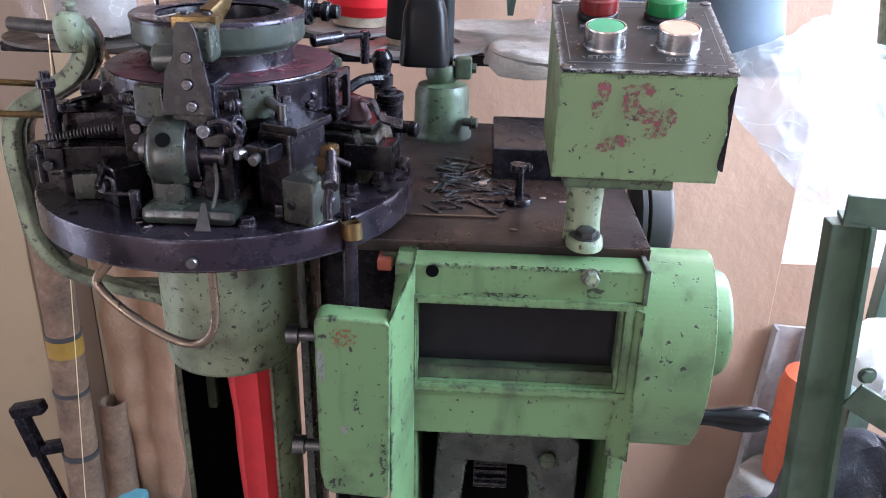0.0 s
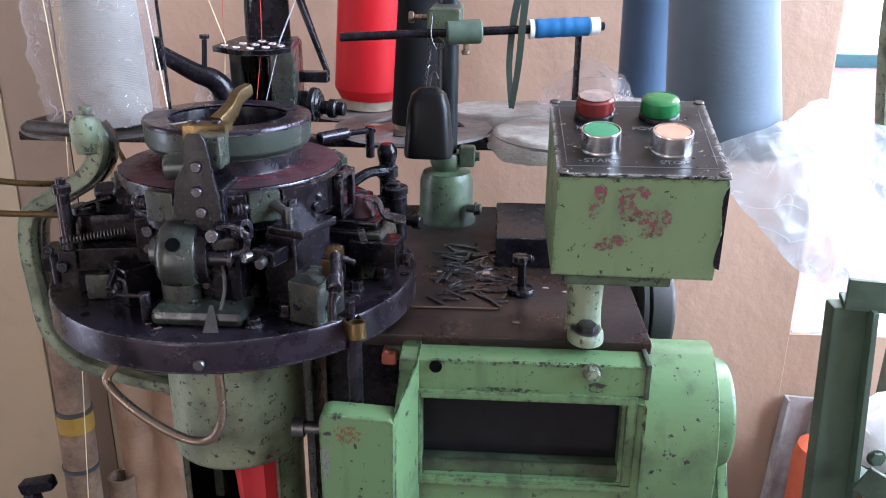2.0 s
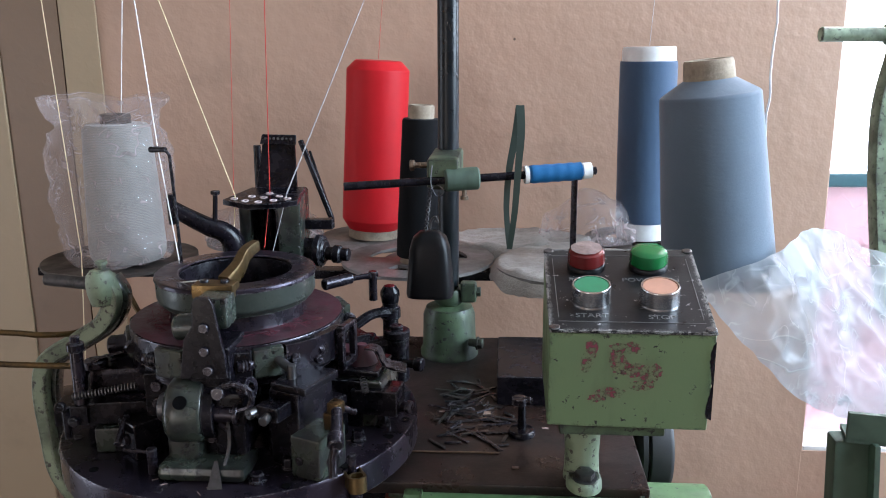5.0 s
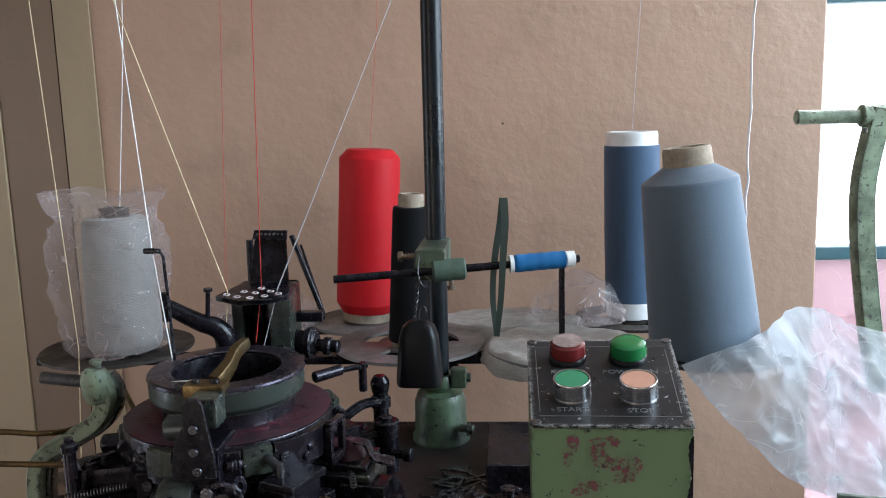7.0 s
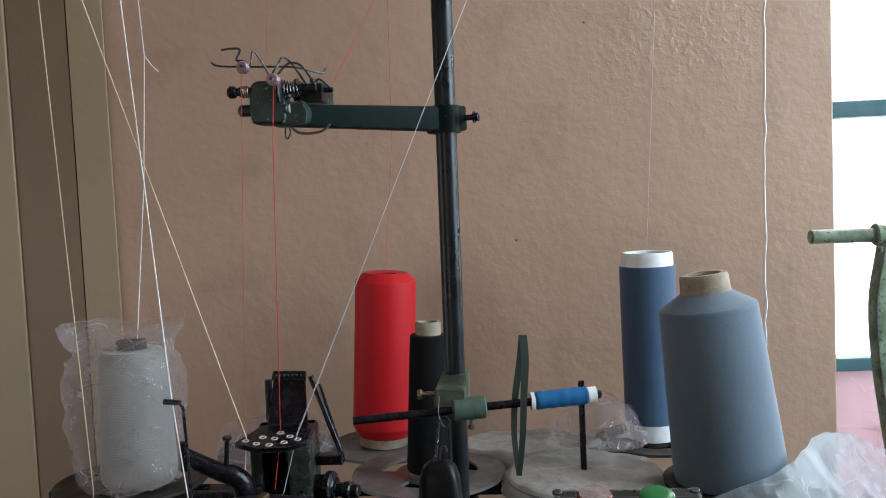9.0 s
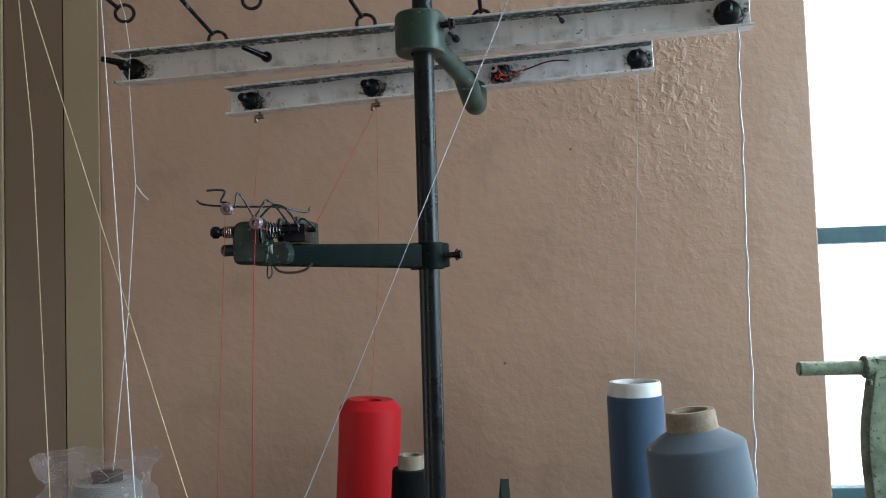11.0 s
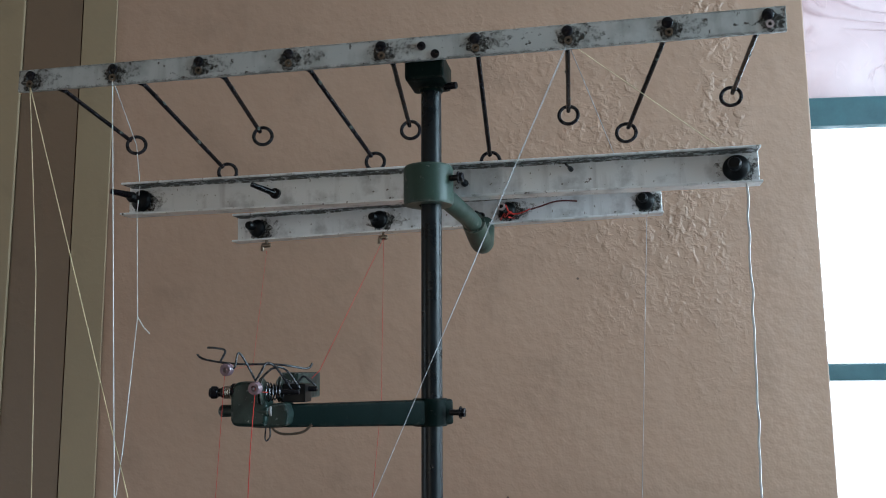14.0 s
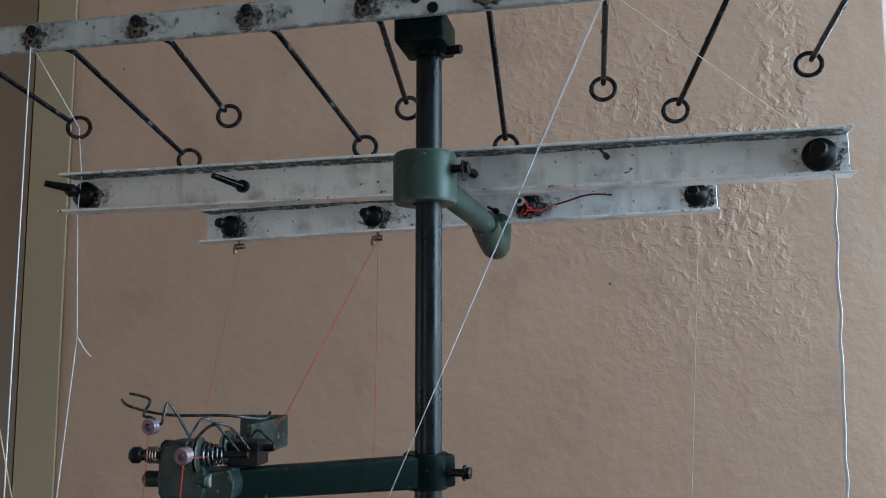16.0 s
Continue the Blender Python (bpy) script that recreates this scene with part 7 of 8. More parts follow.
    for z, sx, sy in ((1.082, 0.0238, 0.020), (1.086, 0.0245, 0.021), (1.110, 0.0225, 0.019), (1.132, 0.0205, 0.017), (1.143, 0.0170, 0.014), (1.149, 0.010, 0.008), (1.150, 0.002, 0.002)):
        ring = []
        for i in range(32):
            a2 = 2 * math.pi * i / 32
            cc, ss = math.cos(a2), math.sin(a2)
            ring.append(bm.verts.new((cx + sx * math.copysign(abs(cc) ** 0.55, cc), cy + sy * math.copysign(abs(ss) ** 0.55, ss), z)))
        rows.append(ring)
    for r0, r1 in zip(rows, rows[1:]):
        for i in range(32):
            bm.faces.new((r0[i], r0[(i + 1) % 32], r1[(i + 1) % 32], r1[i]))
    bm.faces.new(rows[0]), bm.faces.new(rows[-1])
    part("bell", bm, BLACK_PLASTIC, w)
    bm = B()
    tube(bm, [(cx, cy, 1.148), (cx + 0.002, cy, 1.160), (cx + 0.006, cy, 1.164), (cx + 0.009, cy, 1.158)], 0.0013)
    for ph in (0, math.pi):
        tube(bm, [(cx - 0.004 - 0.004 * k / 24 + 0.010 * k / 24 + 0.0018 * math.cos(k * 1.3 + ph), cy - 0.004 + 0.0018 * math.sin(k * 1.3 + ph), 1.148 + 0.047 * k / 24) for k in range(25)], 0.0006, 5, False)
    tube(bm, [(cx + 0.002, cy - 0.006, 1.193), (cx + 0.010, cy - 0.014, 1.199), (cx + 0.016, cy - 0.014, 1.192), (cx + 0.009, cy - 0.014, 1.188), (cx + 0.003, cy - 0.012, 1.2), (cx + 0.004, cy - 0.006, 1.218)], 0.0006, 5)
    tube(bm, [(cx - 0.008, cy, 1.147), (cx - 0.010, cy - 0.006, 1.138), (cx - 0.004, cy - 0.01, 1.14), (cx - 0.004, cy, 1.15)], 0.0006, 5)
    part("twisted_wire", bm, STEEL_BRIGHT, w, "twisted bare wire")


bobbin_rod()

# ---- creel with its yarn packages ----
CZ = 1.062


def disc(name_at, r, z, mat, label, slots=True, spindle=0.0):
    x, y = name_at
    t = thing("creel_disc", (x, y, z - 0.004), label, "disc", "creel discs")
    bm = B()
    seg = 72
    # plate with three curved slots
    def ok(rr, a):
        return not (slots and 0.42 * r < rr < 0.66 * r and (math.degrees(a) % 120) < 62)
    radii = [0.012, 0.2 * r, 0.43 * r, 0.65 * r, 0.85 * r, r]
    top, bot = {}, {}
    for i, rr in enumerate(radii):
        for k in range(seg):
            a = 2 * math.pi * k / seg
            p = (x + rr * math.cos(a), y + rr * math.sin(a))
            top[i, k] = bm.verts.new((*p, z))
            bot[i, k] = bm.verts.new((*p, z - 0.004))
    solid = {(i, k): ok((radii[i] + radii[i + 1]) / 2, 2 * math.pi * (k + 0.5) / seg) for i in range(len(radii) - 1) for k in range(seg)}
    for (i, k), s in solid.items():
        if not s:
            continue
        j = (k + 1) % seg
        bm.faces.new((top[i, k], top[i + 1, k], top[i + 1, j], top[i, j]))
        bm.faces.new((bot[i, k], bot[i, j], bot[i + 1, j], bot[i + 1, k]))
        if not solid.get((i + 1, k), False):
            bm.faces.new((top[i + 1, k], bot[i + 1, k], bot[i + 1, j], top[i + 1, j]))
        if not solid.get((i - 1, k), False):
            bm.faces.new((top[i, k], top[i, j], bot[i, j], bot[i, k]))
        if not solid[i, j]:
            bm.faces.new((top[i, j], top[i + 1, j], bot[i + 1, j], bot[i, j]))
        if not solid[i, (k - 1) % seg]:
            bm.faces.new((top[i, k], bot[i, k], bot[i + 1, k], top[i + 1, k]))
    bmesh.ops.delete(bm, geom=[v for v in bm.verts if not v.link_faces], context="VERTS")
    part("plate", bm, mat, t)
    if spindle:
        bm = B()
        rod(bm, (x, y, z - 0.02), (x, y, z + spindle), 0.004)
        lathe(bm, [(0, z), (0.008, z), (0.007, z + 0.005), (0, z + 0.005)], Matrix.Translation((x, y, 0)), 16)
        part("spindle", bm, STEEL_DARK, t, "dark steel spindle")
    return t


def creel():
    f = thing("yarn_creel", (0, 1.03, 0), "dark steel creel frame behind the machine", "frame")
    bm = B()
    box(bm, -0.60, 0.38, 1.02, 1.045, 1.040, 1.052, 0.002)
    part("rail", bm, STEEL_BLACK, f)
    bm = B()
    box(bm, -0.36, 0.30, 1.17, 1.195, 1.040, 1.052, 0.002)
    part("rail", bm, STEEL_BLACK, f)
    for x in (-0.33, -0.043, 0.26):
        bm = B()
        box(bm, x - 0.012, x + 0.012, 1.0455, 1.1695, 1.041, 1.051, 0.002)
        part("cross_bar", bm, STEEL_BLACK, f)
    bm = B()
    rod(bm, (QX, 1.0325, 0.0), (QX, 1.0325, 1.04), 0.014)
    part("leg", bm, STEEL_BLACK, f)
    for x, y in ((-0.095, 1.053), (-0.485, 1.025), (0.105, 1.03), (0.285, 1.02), (-0.168, 1.183), (0.217, 1.185), (-0.33, 1.16)):
        bm = B()
        rod(bm, (x, y, 1.04), (x, y, CZ - 0.004), 0.01)
        part("stud", bm, STEEL_BLACK, f)


creel()
disc((-0.095, 1.053), 0.100, CZ, DISC, "grey slotted creel disc", True, 0.02)
disc((-0.485, 1.025), 0.098, CZ + 0.004, DISC_DARK, "rust-brown slotted creel disc under the white cone", True)
disc((0.105, 1.03), 0.098, CZ, DISC, "creel disc covered with dusty white cloth", False, 0.120)
disc((0.285, 1.005), 0.085, CZ, DISC_DARK, "dark creel disc under the grey cone", False)
disc((-0.168, 1.195), 0.09, CZ - 0.004, DISC, "grey creel disc under the red cone", False)
disc((0.217, 1.19), 0.082, CZ - 0.002, DISC_DARK, "dark slotted creel disc under the slate cone", True)
disc((-0.33, 1.165), 0.085, CZ, DISC, "grey creel disc with a crumpled bag", True)


def package(name, base, tip, prof, mat, label, cores):
    """A wound yarn package along the line base-tip: prof rows of (radius, part of length)."""
    base, tip = Vector(base), Vector(tip)
    L = (tip - base).length
    m = Matrix.Translation(base) @ basis(tip - base)
    t = thing(name, tuple(base), label, "yarn cone")
    bm = B()
    lathe(bm, [(r, h * L) for r, h in prof], m, 72)
    part("yarn", bm, mat, t)
    for rows, cm, lab in cores:
        bm = B()
        lathe(bm, [(r, h * L) for r, h in rows], m, 48, True)
        part("core", bm, cm, t, lab)
    return t


package("yarn_cone", (-0.1755, 1.19, CZ - 0.002), (-0.161, 1.19, 1.314), [(0.03, 0.045), (0.035, 0.05), (0.0375, 0.052), (0.0455, 0.105), (0.0460, 0.112), (0.0455, 0.35), (0.0446, 0.70), (0.0445, 0.945), (0.0440, 0.951), (0.0335, 0.994), (0.031, 0.998), (0.016, 0.99), (0.016, 0.95)], RED_YARN, "bright red shiny yarn cone on a disc", [([(0.02, 0.0), (0.036, 0.0), (0.036, 0.055), (0.02, 0.055)], PAPER, "paper core")])
package("yarn_cone", (-0.093, 1.036, CZ), (-0.0855, 1.036, 1.262), [(0.02, 0.035), (0.0275, 0.04), (0.028, 0.06), (0.0235, 0.90), (0.0225, 0.915), (0.012, 0.92)], BLACK_YARN, "slim black yarn cone", [([(0.010, 0.88), (0.0165, 0.88), (0.0165, 0.985), (0.0155, 1.0), (0.012, 1.0), (0.010, 0.985)], PAPER, "paper core"), ([(0.014, 0.0), (0.024, 0.0), (0.024, 0.05), (0.014, 0.05)], PAPER, "paper core")])
package("yarn_cone", (0.2165, 1.19, CZ), (0.215, 1.19, 1.329), [(0.03, 0.088), (0.0375, 0.09), (0.0378, 0.11), (0.0388, 0.50), (0.0392, 0.91), (0.0385, 0.928), (0.03, 0.93)], BLUE_YARN, "slate blue yarn tube with white core ends", [([(0.028, 0.90), (0.0365, 0.90), (0.0365, 0.985), (0.035, 1.0), (0.031, 1.0), (0.028, 0.985)], WHITE_CORE, "white plastic core end"), ([(0.025, 0.0), (0.036, 0.0), (0.0365, 0.01), (0.0365, 0.095), (0.025, 0.095)], WHITE_CORE, "white plastic core end")])
package("yarn_cone", (0.2795, 1.0, CZ), (0.2515, 1.0, 1.315), [(0.03, 0.012), (0.060, 0.014), (0.0655, 0.03), (0.0664, 0.06), (0.0660, 0.12), (0.0575, 0.83), (0.0570, 0.842), (0.0555, 0.849), (0.0295, 0.912), (0.0275, 0.914)], GREY_YARN, "large grey-blue yarn cone, leaning", [([(0.017, 0.88), (0.0300, 0.88), (0.0285, 0.985), (0.027, 1.0), (0.0205, 1.0), (0.018, 0.985)], PAPER, "paper core"), ([(0.03, 0.0), (0.05, 0.0), (0.05, 0.02), (0.03, 0.02)], PAPER, "paper core")])
package("yarn_cone", (-0.462, 1.0, CZ + 0.005), (-0.462, 1.0, 1.255), [(0.02, 0.02), (0.042, 0.025), (0.046, 0.06), (0.047, 0.12), (0.044, 0.55), (0.0405, 0.90), (0.036, 0.935), (0.015, 0.94)], WHITE_YARN, "white yarn cone wrapped in a clear bag", [([(0.012, 0.90), (0.0185, 0.90), (0.018, 1.0), (0.012, 1.0)], DISC_DARK, "dark core")])


def crumple(bm, amount, scale, seed=0.0):
    for v in bm.verts:
        n = noise.noise_vector(v.co * scale + Vector((seed, 0, 0)))
        n2 = noise.noise_vector(v.co * scale * 3.1 + Vector((0, seed, 0)))
        v.co += n * amount + n2 * amount * 0.4


def bags():
    # bag over the white cone
    bm = B()
    prof = [(0.0, 1.068), (0.055, 1.069), (0.062, 1.08), (0.066, 1.11), (0.071, 1.16), (0.073, 1.20), (0.069, 1.232), (0.064, 1.243), (0.070, 1.254), (0.076, 1.266), (0.079, 1.277)]
    fine = []
    for (r0, z0), (r1, z1) in zip(prof, prof[1:]):
        n = max(2, int((abs(z1 - z0) + abs(r1 - r0)) / 0.0035))
        fine += [(r0 + (r1 - r0) * k / n, z0 + (z1 - z0) * k / n) for k in range(n)]
    fine.append(prof[-1])
    lathe(bm, [(r * 1.0, z) for r, z in fine], Matrix.Translation((-0.475, 1.0, 0)), 80)
    for v in bm.verts:
        v.co.y = 1.0 + (v.co.y - 1.0) * (0.9 if v.co.z < 1.235 else 0.55)
    crumple(bm, 0.0075, 26, 2.0)
    for v in bm.verts:
        w = 0.5 - abs(noise.noise(v.co * 48))
        v.co += Vector((v.co.x + 0.475, v.co.y - 1.0, 0)).normalized() * w * 0.006
    for v in bm.verts:
        v.co.z = max(v.co.z, CZ + 0.0045)
    solo("plastic_bag", bm, FILM, "clear crumpled plastic bag round the white cone", "plastic bag", smooth=60)
    # low crumpled bags on the back discs and on the cloth
    for (cx, cy, cz, rx, ry, h, sd, mat, lab) in ((-0.33, 1.15, CZ + 0.0015, 0.085, 0.07, 0.05, 5.0, FILM, "clear crumpled plastic bag on a disc"), (0.135, 1.17, CZ - 0.008, 0.07, 0.05, 0.075, 7.0, FILM, "clear crumpled plastic bag behind the cloth")):
        bm = B()
        bmesh.ops.create_icosphere(bm, subdivisions=5, radius=1.0)
        for v in bm.verts:
            v.co = Vector((cx + v.co.x * rx, cy + v.co.y * ry, cz + max(v.co.z, 0) * h + 0.002))
        crumple(bm, 0.010, 24, sd)
        for v in bm.verts:
            v.co.z = max(v.co.z, CZ + 0.001)
        solo("plastic_bag", bm, mat, lab, "plastic bag", smooth=60)
    # white cloth draped on the disc
    for (cx, cy, rx, ry, sd, lab) in ((0.105, 1.03, 0.106, 0.104, 1.0, "dusty white cloth draped over a creel disc"), (0.035, 1.165, 0.115, 0.06, 3.0, "dusty pale sheet lying behind the discs")):
        bm = B()
        lathe(bm, [(0.006, 0)] + [(k / 22, 0) for k in range(1, 23)], None, 88)
        for v in bm.verts:
            r = math.hypot(v.co.x, v.co.y)
            x, y = cx + v.co.x * rx, cy + v.co.y * ry
            z = CZ + 0.005 + 0.004 * noise.noise(Vector((x * 24, y * 24, sd))) + 0.0025 * noise.noise(Vector((x * 70, y * 70, sd)))
            if r > 0.9:
                z -= 0.18 * (r - 0.9) * (1 + 0.6 * noise.noise(Vector((x * 30, y * 30, 5))))
            v.co = Vector((x, y, z))
        ext = bmesh.ops.extrude_face_region(bm, geom=list(bm.faces))
        bmesh.ops.translate(bm, vec=(0, 0, -0.0018), verts=[g for g in ext["geom"] if isinstance(g, bmesh.types.BMVert)])
        solo("dust_cloth", bm, CLOTH, lab, "cloth", smooth=60)
    # big film bag over the frame beside the grey cone
    bm = B()
    nx, ny = 120, 100
    grid = {}
    hem_top = spline([(0.232, 0.915, 1.070), (0.315, 0.930, 1.098), (0.405, 1.04, 1.106), (0.52, 1.10, 1.058), (0.70, 1.12, 1.01)], nx // 4)
    hem_low = spline([(0.240, 0.900, 1.056), (0.290, 0.895, 0.995), (0.350, 0.905, 0.940), (0.43, 0.915, 0.905), (0.64, 0.88, 0.885)], nx // 4)
    for i in range(nx + 1):
        for j in range(ny + 1):
            u, v = i / nx, j / ny
            p = hem_top[i].lerp(hem_low[i], v)
            p.y -= 0.035 * math.sin(math.pi * v) * min(1.0, 3 * u)
            q = Vector((p.x * 1.4 + p.z * 0.8, p.y, p.z * 0.7 - p.x * 0.5))
            k = min(1.0, 0.25 + 4 * u)
            fold = (0.5 - abs(noise.noise(q * 13))) * 0.022 + (0.5 - abs(noise.noise(q * 31))) * 0.009
            p += Vector((0.25, -0.85, 0.45)) * fold * k + noise.noise_vector(p * 40) * 0.003 * k
            grid[i, j] = bm.verts.new(p)
    for i in range(nx):
        for j in range(ny):
            bm.faces.new((grid[i, j], grid[i + 1, j], grid[i + 1, j + 1], grid[i, j + 1]))
    solo("plastic_bag", bm, FILM_BIG, "large milky plastic bag draped over the neighbouring frame", "plastic bag", smooth=60)


bags()

# ---- threads ----
HOLE = [Vector((x, 0.8525 - 0.105 * x, 1.889)) for x in (-0.522, -0.414, -0.306, -0.198, -0.091, 0.013, 0.111, 0.213, 0.311)]


def thread(pts, mat, label, r=0.0006, smooth=False):
    bm = B()
    tube(bm, pts, r, 5, smooth)
    solo("thread", bm, mat, label, "thread", "threads from the top bar")


thread([HOLE[0], (-0.496, 0.90, 1.66), (-0.450, 0.86, 1.11), (-0.473, 0.86, 0.82), (-0.507, 0.86, 0.483), (-0.54, 0.86, 0.02)], CREAM_THREAD, "cream thread hanging from the top bar", 0.0006)
thread([HOLE[0], (-0.2335, 0.748, 1.1985), (-0.2325, 0.73, 1.15)], CREAM_THREAD, "cream thread running to the feeder", 0.0006)
thread([HOLE[1], (-0.2775, 0.686, 1.2495), (-0.266, 0.684, 1.148), (-0.245, 0.62, 1.15), (-0.215, 0.60, 1.158)], WHITE_THREAD, "white thread running to the wire hook", 0.0006)
thread([HOLE[1], (-0.463, 1.068, 1.857), m1 @ Vector((0.022, -0.012, 0.02)), m1 @ Vector((0.022, -0.016, -0.02)), (-0.443, 1.05, 1.62), (-0.446, 1.03, 1.45), (-0.454, 1.0, 1.256)], WHITE_THREAD, "white thread running to the wrapped cone", 0.0007)
thread([(-0.443, 1.05, 1.62), (-0.433, 1.048, 1.606), (-0.424, 1.046, 1.598)], WHITE_THREAD, "loose knotted thread end", 0.0008)
hk = m2c @ Vector((0.232, -0.012, -0.03))
thread([hk, (-0.165, 0.90, 1.548), (-0.178, 0.845, 1.524), (-0.1865, 0.757, 1.530), (-0.1865, 0.742, 1.5335), (-0.1905, 0.744, 1.48), (-0.2045, 0.763, 1.198), (-0.206, 0.74, 1.15)], RED_THREAD, "red thread running through the tensioner", 0.0004)
thread([hk, (-0.143, 1.19, 1.5), (-0.161, 1.19, 1.315)], RED_THREAD, "red thread running to the red cone", 0.0003)
thread([m2c @ Vector((0.052, -0.012, -0.037)), (-0.255, 0.95, 1.555), (-0.225, 0.77, 1.55), (-0.236, 0.752, 1.198)], RED_THREAD, "fine red thread at the tensioner", 0.00025)
thread([HOLE[6], (-0.1845, 0.748, 1.199), (-0.195, 0.73, 1.15), (-0.21, 0.705, 1.145)], FAINT_THREAD, "white thread running down to the feeder", 0.0004)
thread([HOLE[6] + Vector((0.001, 0.003, 0)), (-0.186, 0.752, 1.199)], FAINT_THREAD, "second white thread beside the first", 0.0003)
thread([HOLE[6], m1 @ Vector((0.65, -0.012, 0.021))], FAINT_THREAD, "fine white thread to the yarn rail", 0.0004)
thread([HOLE[6], m1 @ Vector((0.775, -0.012, 0.021))], CREAM_THREAD, "fine cream thread to the yarn rail", 0.0004)
ce = m1 @ Vector((0.798, -0.015, -0.018))
rnd_t = random.Random(8)
cord = [ce.lerp(Vector((0.336, 1.05, 1.12)), k / 30) + Vector((rnd_t.uniform(-1, 1), 0, 0)) * 0.0012 for k in range(31)]
thread(cord, WHITE_THREAD, "thick white cord hanging from the yarn rail", 0.0014, True)
thread([m2c @ Vector((0.602, -0.012, -0.02)), (0.222, 1.15, 1.55), (0.215, 1.19, 1.33)], FAINT_THREAD, "fine white thread to the slate cone", 0.0004)
thread([(0.246, 1.19, 1.19), (0.255, 1.15, 1.16), (0.29, 1.06, 1.09)], WHITE_THREAD, "loose white thread end", 0.0006, True)

# ---- neighbouring machine at the window ----


def neighbour():
    t = thing("machine_frame", (0.45, 0.85, 0.0), "dusty dark green angle-iron machine frame", "machine frame")
    def beam(name, a, b, w, h, par=t):
        a, b = Vector(a), Vector(b)
        m = Matrix.Translation(a) @ basis(b - a)
        bm = B()
        L = (b - a).length
        box(bm, -w / 2, w / 2, -0.003, 0.003, 0, L, 0.001, m)
        box(bm, -w / 2, -w / 2 + 0.006, 0.0, h, 0, L, 0.001, m)
        return part(name, bm, GREEN_LEG, par)
    bm = B()
    prism(bm, [(0.357, 0.938), (0.398, 0.940), (0.447, 0.30), (0.46, 0.0), (0.40, 0.0), (0.39, 0.30)], 0.80, 0.825, None, 0.003)
    part("leg", bm, GREEN_LEG, t)
    bm = B()
    prism(bm, [(0.390, 0.940), (0.396, 0.940), (0.445, 0.30), (0.458, 0.0), (0.451, 0.0), (0.437, 0.30)], 0.785, 0.80, None, 0.001)
    part("leg_flange", bm, GREEN_LEG, t)
    beam("top_rail", (0.37, 0.815, 0.94), (0.75, 0.74, 0.94), 0.035, 0.03)
    beam("side_rail", (0.41, 0.80, 0.74), (0.70, 0.70, 0.60), 0.05, 0.03)
    beam("leg", (0.70, 1.30, 0.0), (0.70, 1.28, 0.90), 0.04, 0.03)
    beam("leg", (0.80, 0.72, 0.0), (0.75, 0.74, 0.95), 0.04, 0.03)
    for p in ((0.425, 0.79, 0.77), (0.45, 0.79, 0.72), (0.47, 0.79, 0.765)):
        bm = B()
        hexbolt(bm, p, (0, -1, 0), 0.008, 0.006)
        part("bolt", bm, GREEN_LEG, t)
    # curved upright with its rod
    c = thing("curved_stand", (0.545, 1.17, 0.955), "pale green curved stand with a round rod", "machine arm")
    bm = B()
    sec = [(1, 0.6), (0.8, 1), (-0.8, 1), (-1, 0.6), (-1, -0.6), (-0.8, -1), (0.8, -1), (1, -0.6)]
    tube(bm, [(0.545, 1.17, 1.352), (0.537, 1.17, 1.31), (0.528, 1.17, 1.25), (0.530, 1.17, 1.18), (0.538, 1.17, 1.11), (0.55, 1.17, 1.03), (0.565, 1.17, 0.955)], 0.0145, 8, True, sec)
    part("stand", bm, GREEN_PALE, c)
    bm = B()
    rod(bm, (0.432, 1.165, 1.343), (0.53, 1.17, 1.342), 0.0098, seg=24)
    part("rod", bm, GREEN_PALE, c)
    bm = B()
    rod(bm, (0.518, 1.17, 1.343), (0.575, 1.172, 1.343), 0.0155, seg=24)
    rod(bm, (0.52, 1.155, 1.327), (0.52, 1.155, 1.32), 0.004)
    part("boss", bm, GREEN_PALE, c)
    # clutter below the frame
    bm = B()
    prof = [(0.0, 0.0), (0.048, 0.0), (0.050, 0.01), (0.050, 0.19), (0.044, 0.215), (0.026, 0.226), (0, 0.227)]
    lathe(bm, prof, Matrix.Translation((0.598, 1.285, 0.25)), 40)
    solo("plastic_canister", bm, ORANGE, "orange plastic canister under the frame", "canister")
    bm = B()
    bmesh.ops.create_icosphere(bm, subdivisions=4, radius=1.0)
    for v in bm.verts:
        v.co = Vector((0.59 + v.co.x * 0.10, 1.285 + v.co.y * 0.08, 0.125 + 0.125 * max(-1.0, min(1.0, v.co.z * 1.5))))
    crumple(bm, 0.012, 16, 6.0)
    for v in bm.verts:
        v.co.z = min(max(v.co.z, 0.0), 0.25)
    solo("sack", bm, CLOTH, "dusty greyish plastic sack below the frame", "sack", smooth=60)
    bm = B()
    m = Matrix.Translation((0.562, 1.372, 0.143)) @ Euler((0, radians(3.2), 0)).to_matrix().to_4x4()
    prism(bm, [(-0.03, -0.012), (-0.03, 0.012), (0.03, 0.012), (0.03, -0.012), (0.024, -0.012), (0.024, 0.006), (-0.024, 0.006), (-0.024, -0.012)], 0, 0.366, m @ Matrix(((1, 0, 0, 0), (0, 0, 1, 0), (0, 1, 0, 0), (0, 0, 0, 1))), 0.001)
    solo("metal_strip", bm, GREY_METAL, "grey galvanised channel leaning on the wall", "metal strip")
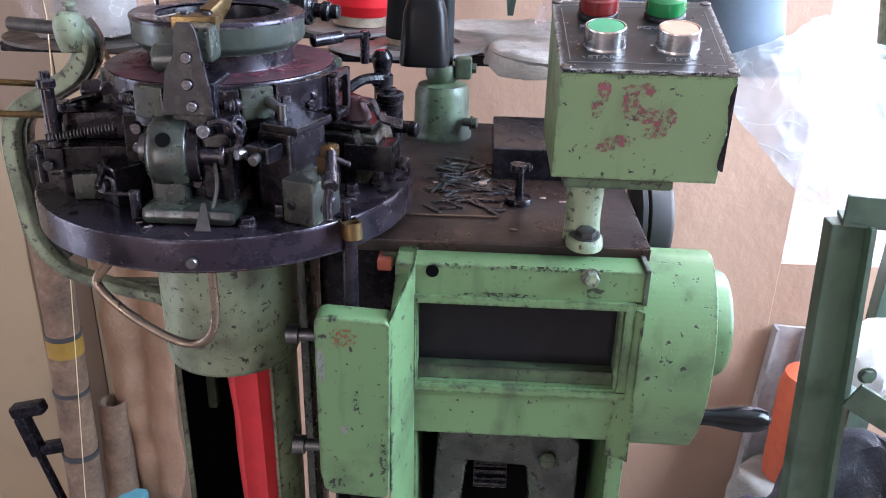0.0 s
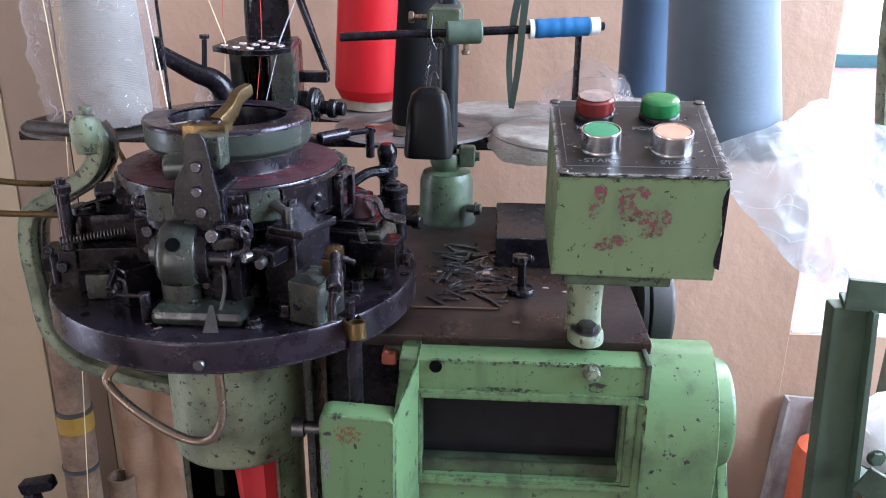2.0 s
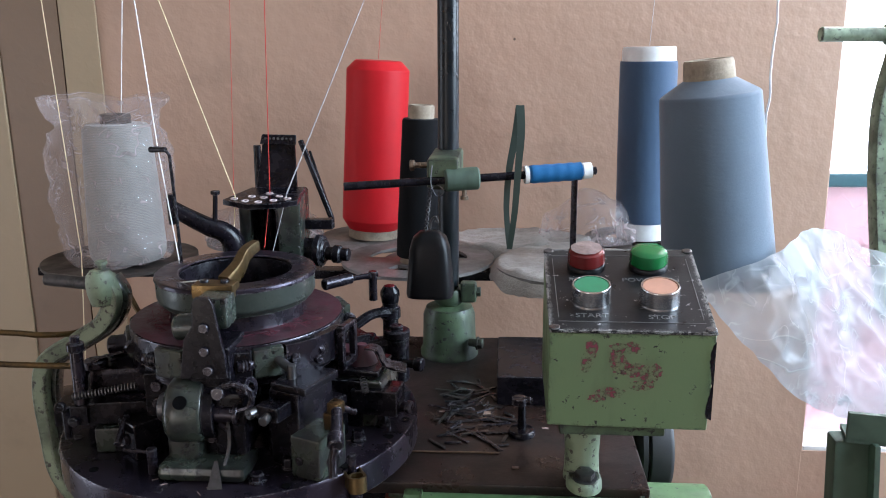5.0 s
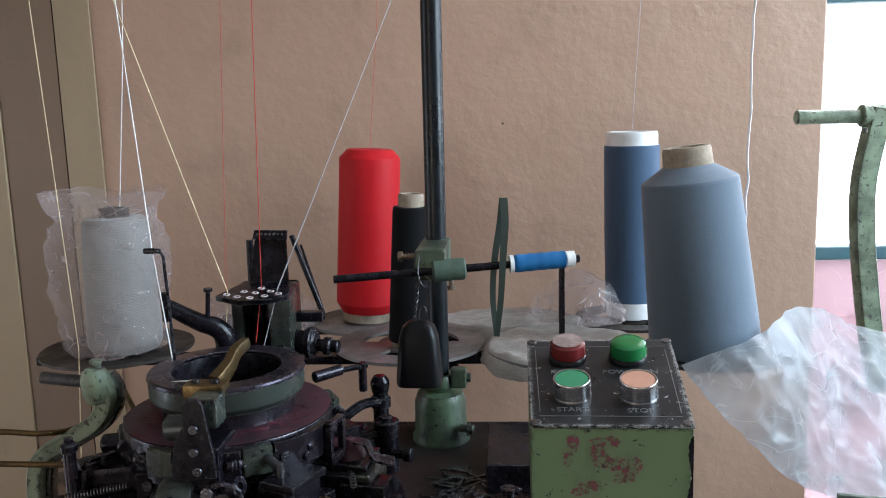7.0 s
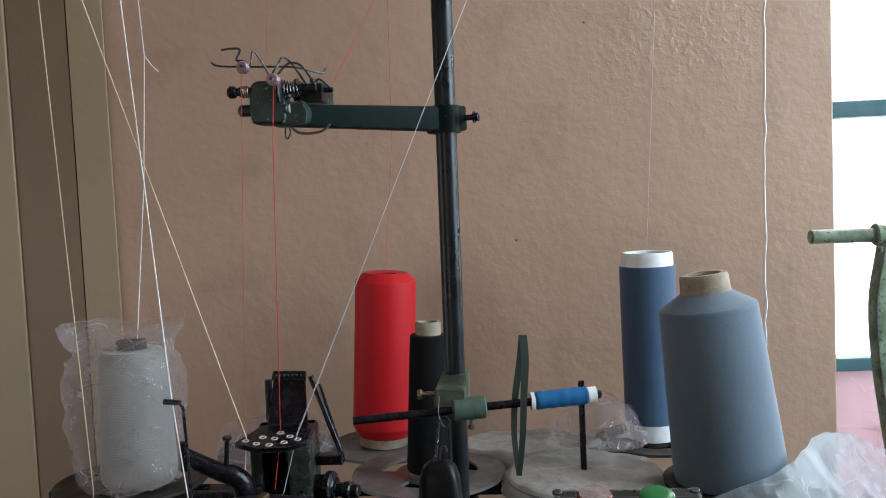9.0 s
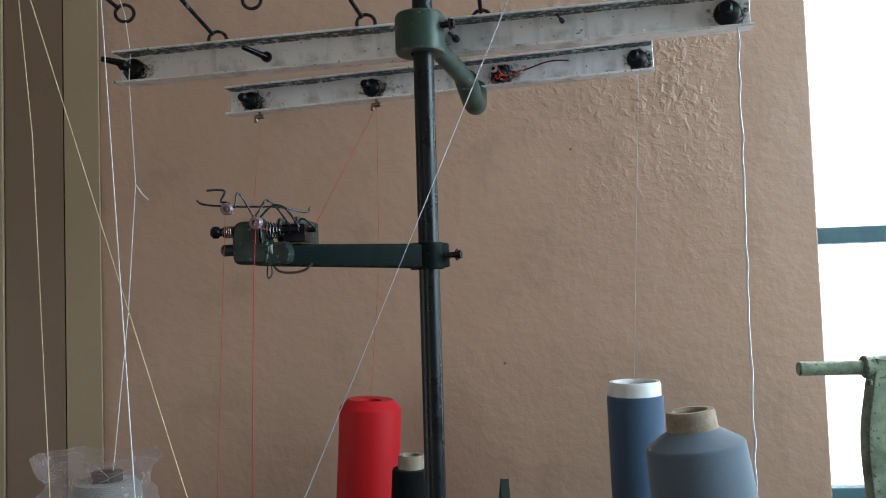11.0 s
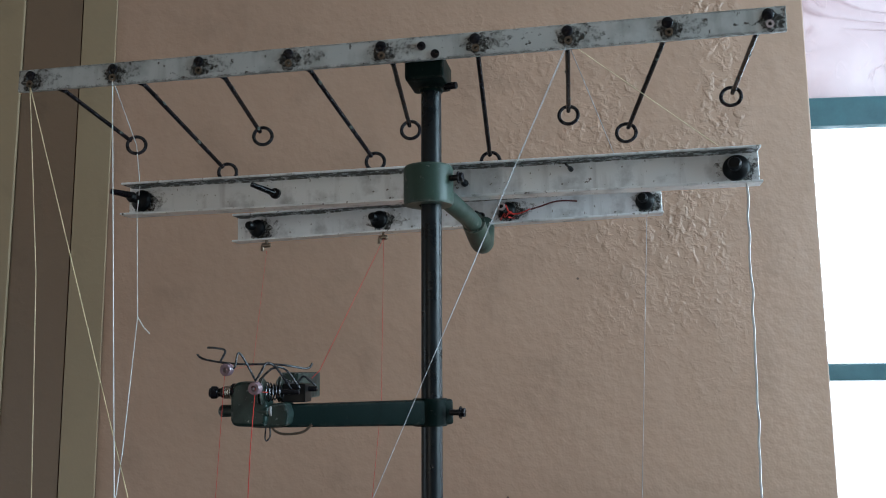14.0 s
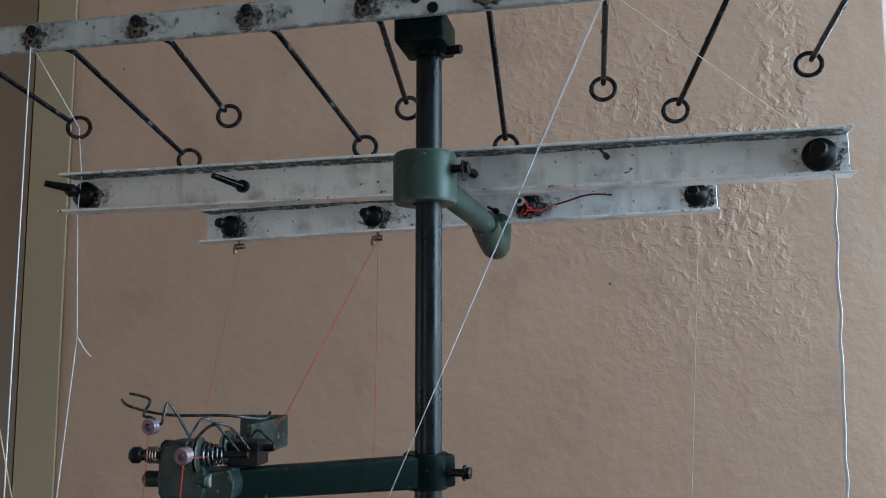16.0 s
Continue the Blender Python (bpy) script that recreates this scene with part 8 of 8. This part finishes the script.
    for cx, cy, cz, r, sd, mat, lab in ((0.60, 1.10, 0.61, 0.055, 2.0, WHITE_THREAD, "knotted white plastic bag"), (0.64, 1.0, 0.80, 0.05, 4.0, FILM_BIG, "milky plastic bag on the rail")):
        bm = B()
        bmesh.ops.create_icosphere(bm, subdivisions=4, radius=1.0)
        for v in bm.verts:
            v.co = Vector((cx + v.co.x * r * 1.2, cy + v.co.y * r, cz + v.co.z * r))
        crumple(bm, 0.012, 26, sd)
        solo("plastic_bag", bm, mat, lab, "plastic bag")
    for cx, cy, h, rx, sd in ((0.55, 0.98, 0.56, 0.13, 1.0), (0.68, 0.92, 0.70, 0.12, 2.0), (0.49, 1.12, 0.30, 0.1, 3.0)):
        bm = B()
        bmesh.ops.create_icosphere(bm, subdivisions=4, radius=1.0)
        for v in bm.verts:
            v.co = Vector((cx + v.co.x * rx, cy + v.co.y * rx * 0.8, max(0.0, h * 0.5 + v.co.z * h * 0.5)))
        crumple(bm, 0.03, 13, sd)
        for v in bm.verts:
            v.co.z = max(v.co.z, 0)
        solo("crumpled_rag", bm, DARK_CLOTH, "bundle of dark rag cloth under the frame", "rag")


neighbour()

# ---- rolls and paper in the corner ----


def corner():
    for (a, b, r, lab) in (((-0.764, 1.30, 0.0), (-0.742, 1.305, 0.75), 0.034, "dirty cardboard tube with yellow tape, leaning"), ((-0.702, 1.33, 0.0), (-0.698, 1.34, 0.30), 0.032, "short dark cardboard tube in the corner")):
        t = thing("cardboard_tube", a, lab, "tube", "tubes in the corner")
        bm = B()
        a, b = Vector(a), Vector(b)
        m = Matrix.Translation(a) @ basis(b - a)
        L = (b - a).length
        prof = [(r * 0.8, 0), (r, 0)] + [(r * (1 + 0.05 * noise.noise(Vector((0, 0, k * 1.7)))) * (1 - 0.18 * k / 16), L * k / 16) for k in range(17)] + [(r * 0.65, L), (r * 0.6, 0.02)]
        lathe(bm, prof, m, 32)
        part("tube", bm, TUBE_CARD, t)
        if L > 0.5:
            for h, w, mt in ((0.43, 0.035, YELLOW_TAPE), (0.462, 0.012, RUBBER), (0.345, 0.008, RUBBER), (0.2, 0.012, RUBBER)):
                bm = B()
                k = r * (1 - 0.18 * h / L) * 1.06
                lathe(bm, [(k * 0.9, h), (k, h), (k, h + w), (k * 0.9, h + w)], m, 32)
                part("tape", bm, mt, t)
    bm = B()
    n = 40
    g = {}
    for i in range(n + 1):
        for j in range(n + 1):
            u, v = i / n, j / n
            p = Vector((-0.70 + 0.135 * u + 0.012 * noise.noise(Vector((v * 9, u, 0))) * u, 1.372 - 0.05 * u * (1 - v), 0.62 * v))
            p.y += -0.02 * abs(math.sin(u * 5 + v)) + 0.012 * noise.noise(p * 14)
            p.x += 0.01 * noise.noise(p * 18)
            g[i, j] = bm.verts.new(p)
    for i in range(n):
        for j in range(n):
            bm.faces.new((g[i, j], g[i + 1, j], g[i + 1, j + 1], g[i, j + 1]))
    ext = bmesh.ops.extrude_face_region(bm, geom=list(bm.faces))
    bmesh.ops.translate(bm, vec=(0.001, -0.002, 0), verts=[e for e in ext["geom"] if isinstance(e, bmesh.types.BMVert)])
    solo("paper_sheet", bm, CARD, "crumpled brown paper sheet standing in the corner", "paper", smooth=60)
    t = thing("iron_clamp", (-0.86, 1.30, 0.17), "dark rusty iron clamp hung by the tubes", "clamp")
    bm = B()
    tilt = Matrix.Translation((-0.822, 1.285, 0.27)) @ Euler((0, radians(-14), 0)).to_matrix().to_4x4()
    box(bm, -0.036, 0.030, -0.014, 0.014, 0.030, 0.056, 0.006, tilt), box(bm, -0.036, -0.012, -0.014, 0.014, -0.06, 0.031, 0.006, tilt), box(bm, -0.013, 0.036, -0.012, 0.012, -0.06, -0.036, 0.006, tilt)
    box(bm, -0.030, -0.020, -0.008, 0.008, -0.28, -0.058, 0.002, tilt)
    part("body", bm, STEEL_BLACK, t)
    bm = B()
    for i in range(2):
        box(bm, -0.70 + 0.03 * i, -0.645 + 0.02 * i, 1.25, 1.33, 0.0, 0.10 - 0.03 * i, 0.01)
    solo("blue_bag", bm, BLUE_PLASTIC, "blue plastic wrapping on the floor", "plastic bag")


corner()


# ---- what moves ----
def motions():
    """The hand lever rocks up and down once in 0.79 s."""
    n, rows = 162, []
    for k in range(n + 1):
        t = 16.0 * k / n
        swing = 4.0 - 31.0 * math.cos(2 * math.pi * (t - 0.05) / 0.79)
        rows.append((t, pose(CRANK.x, CRANK.y, CRANK.z, -swing, 0, 0)))
    walk(crank_thing, rows)


motions()
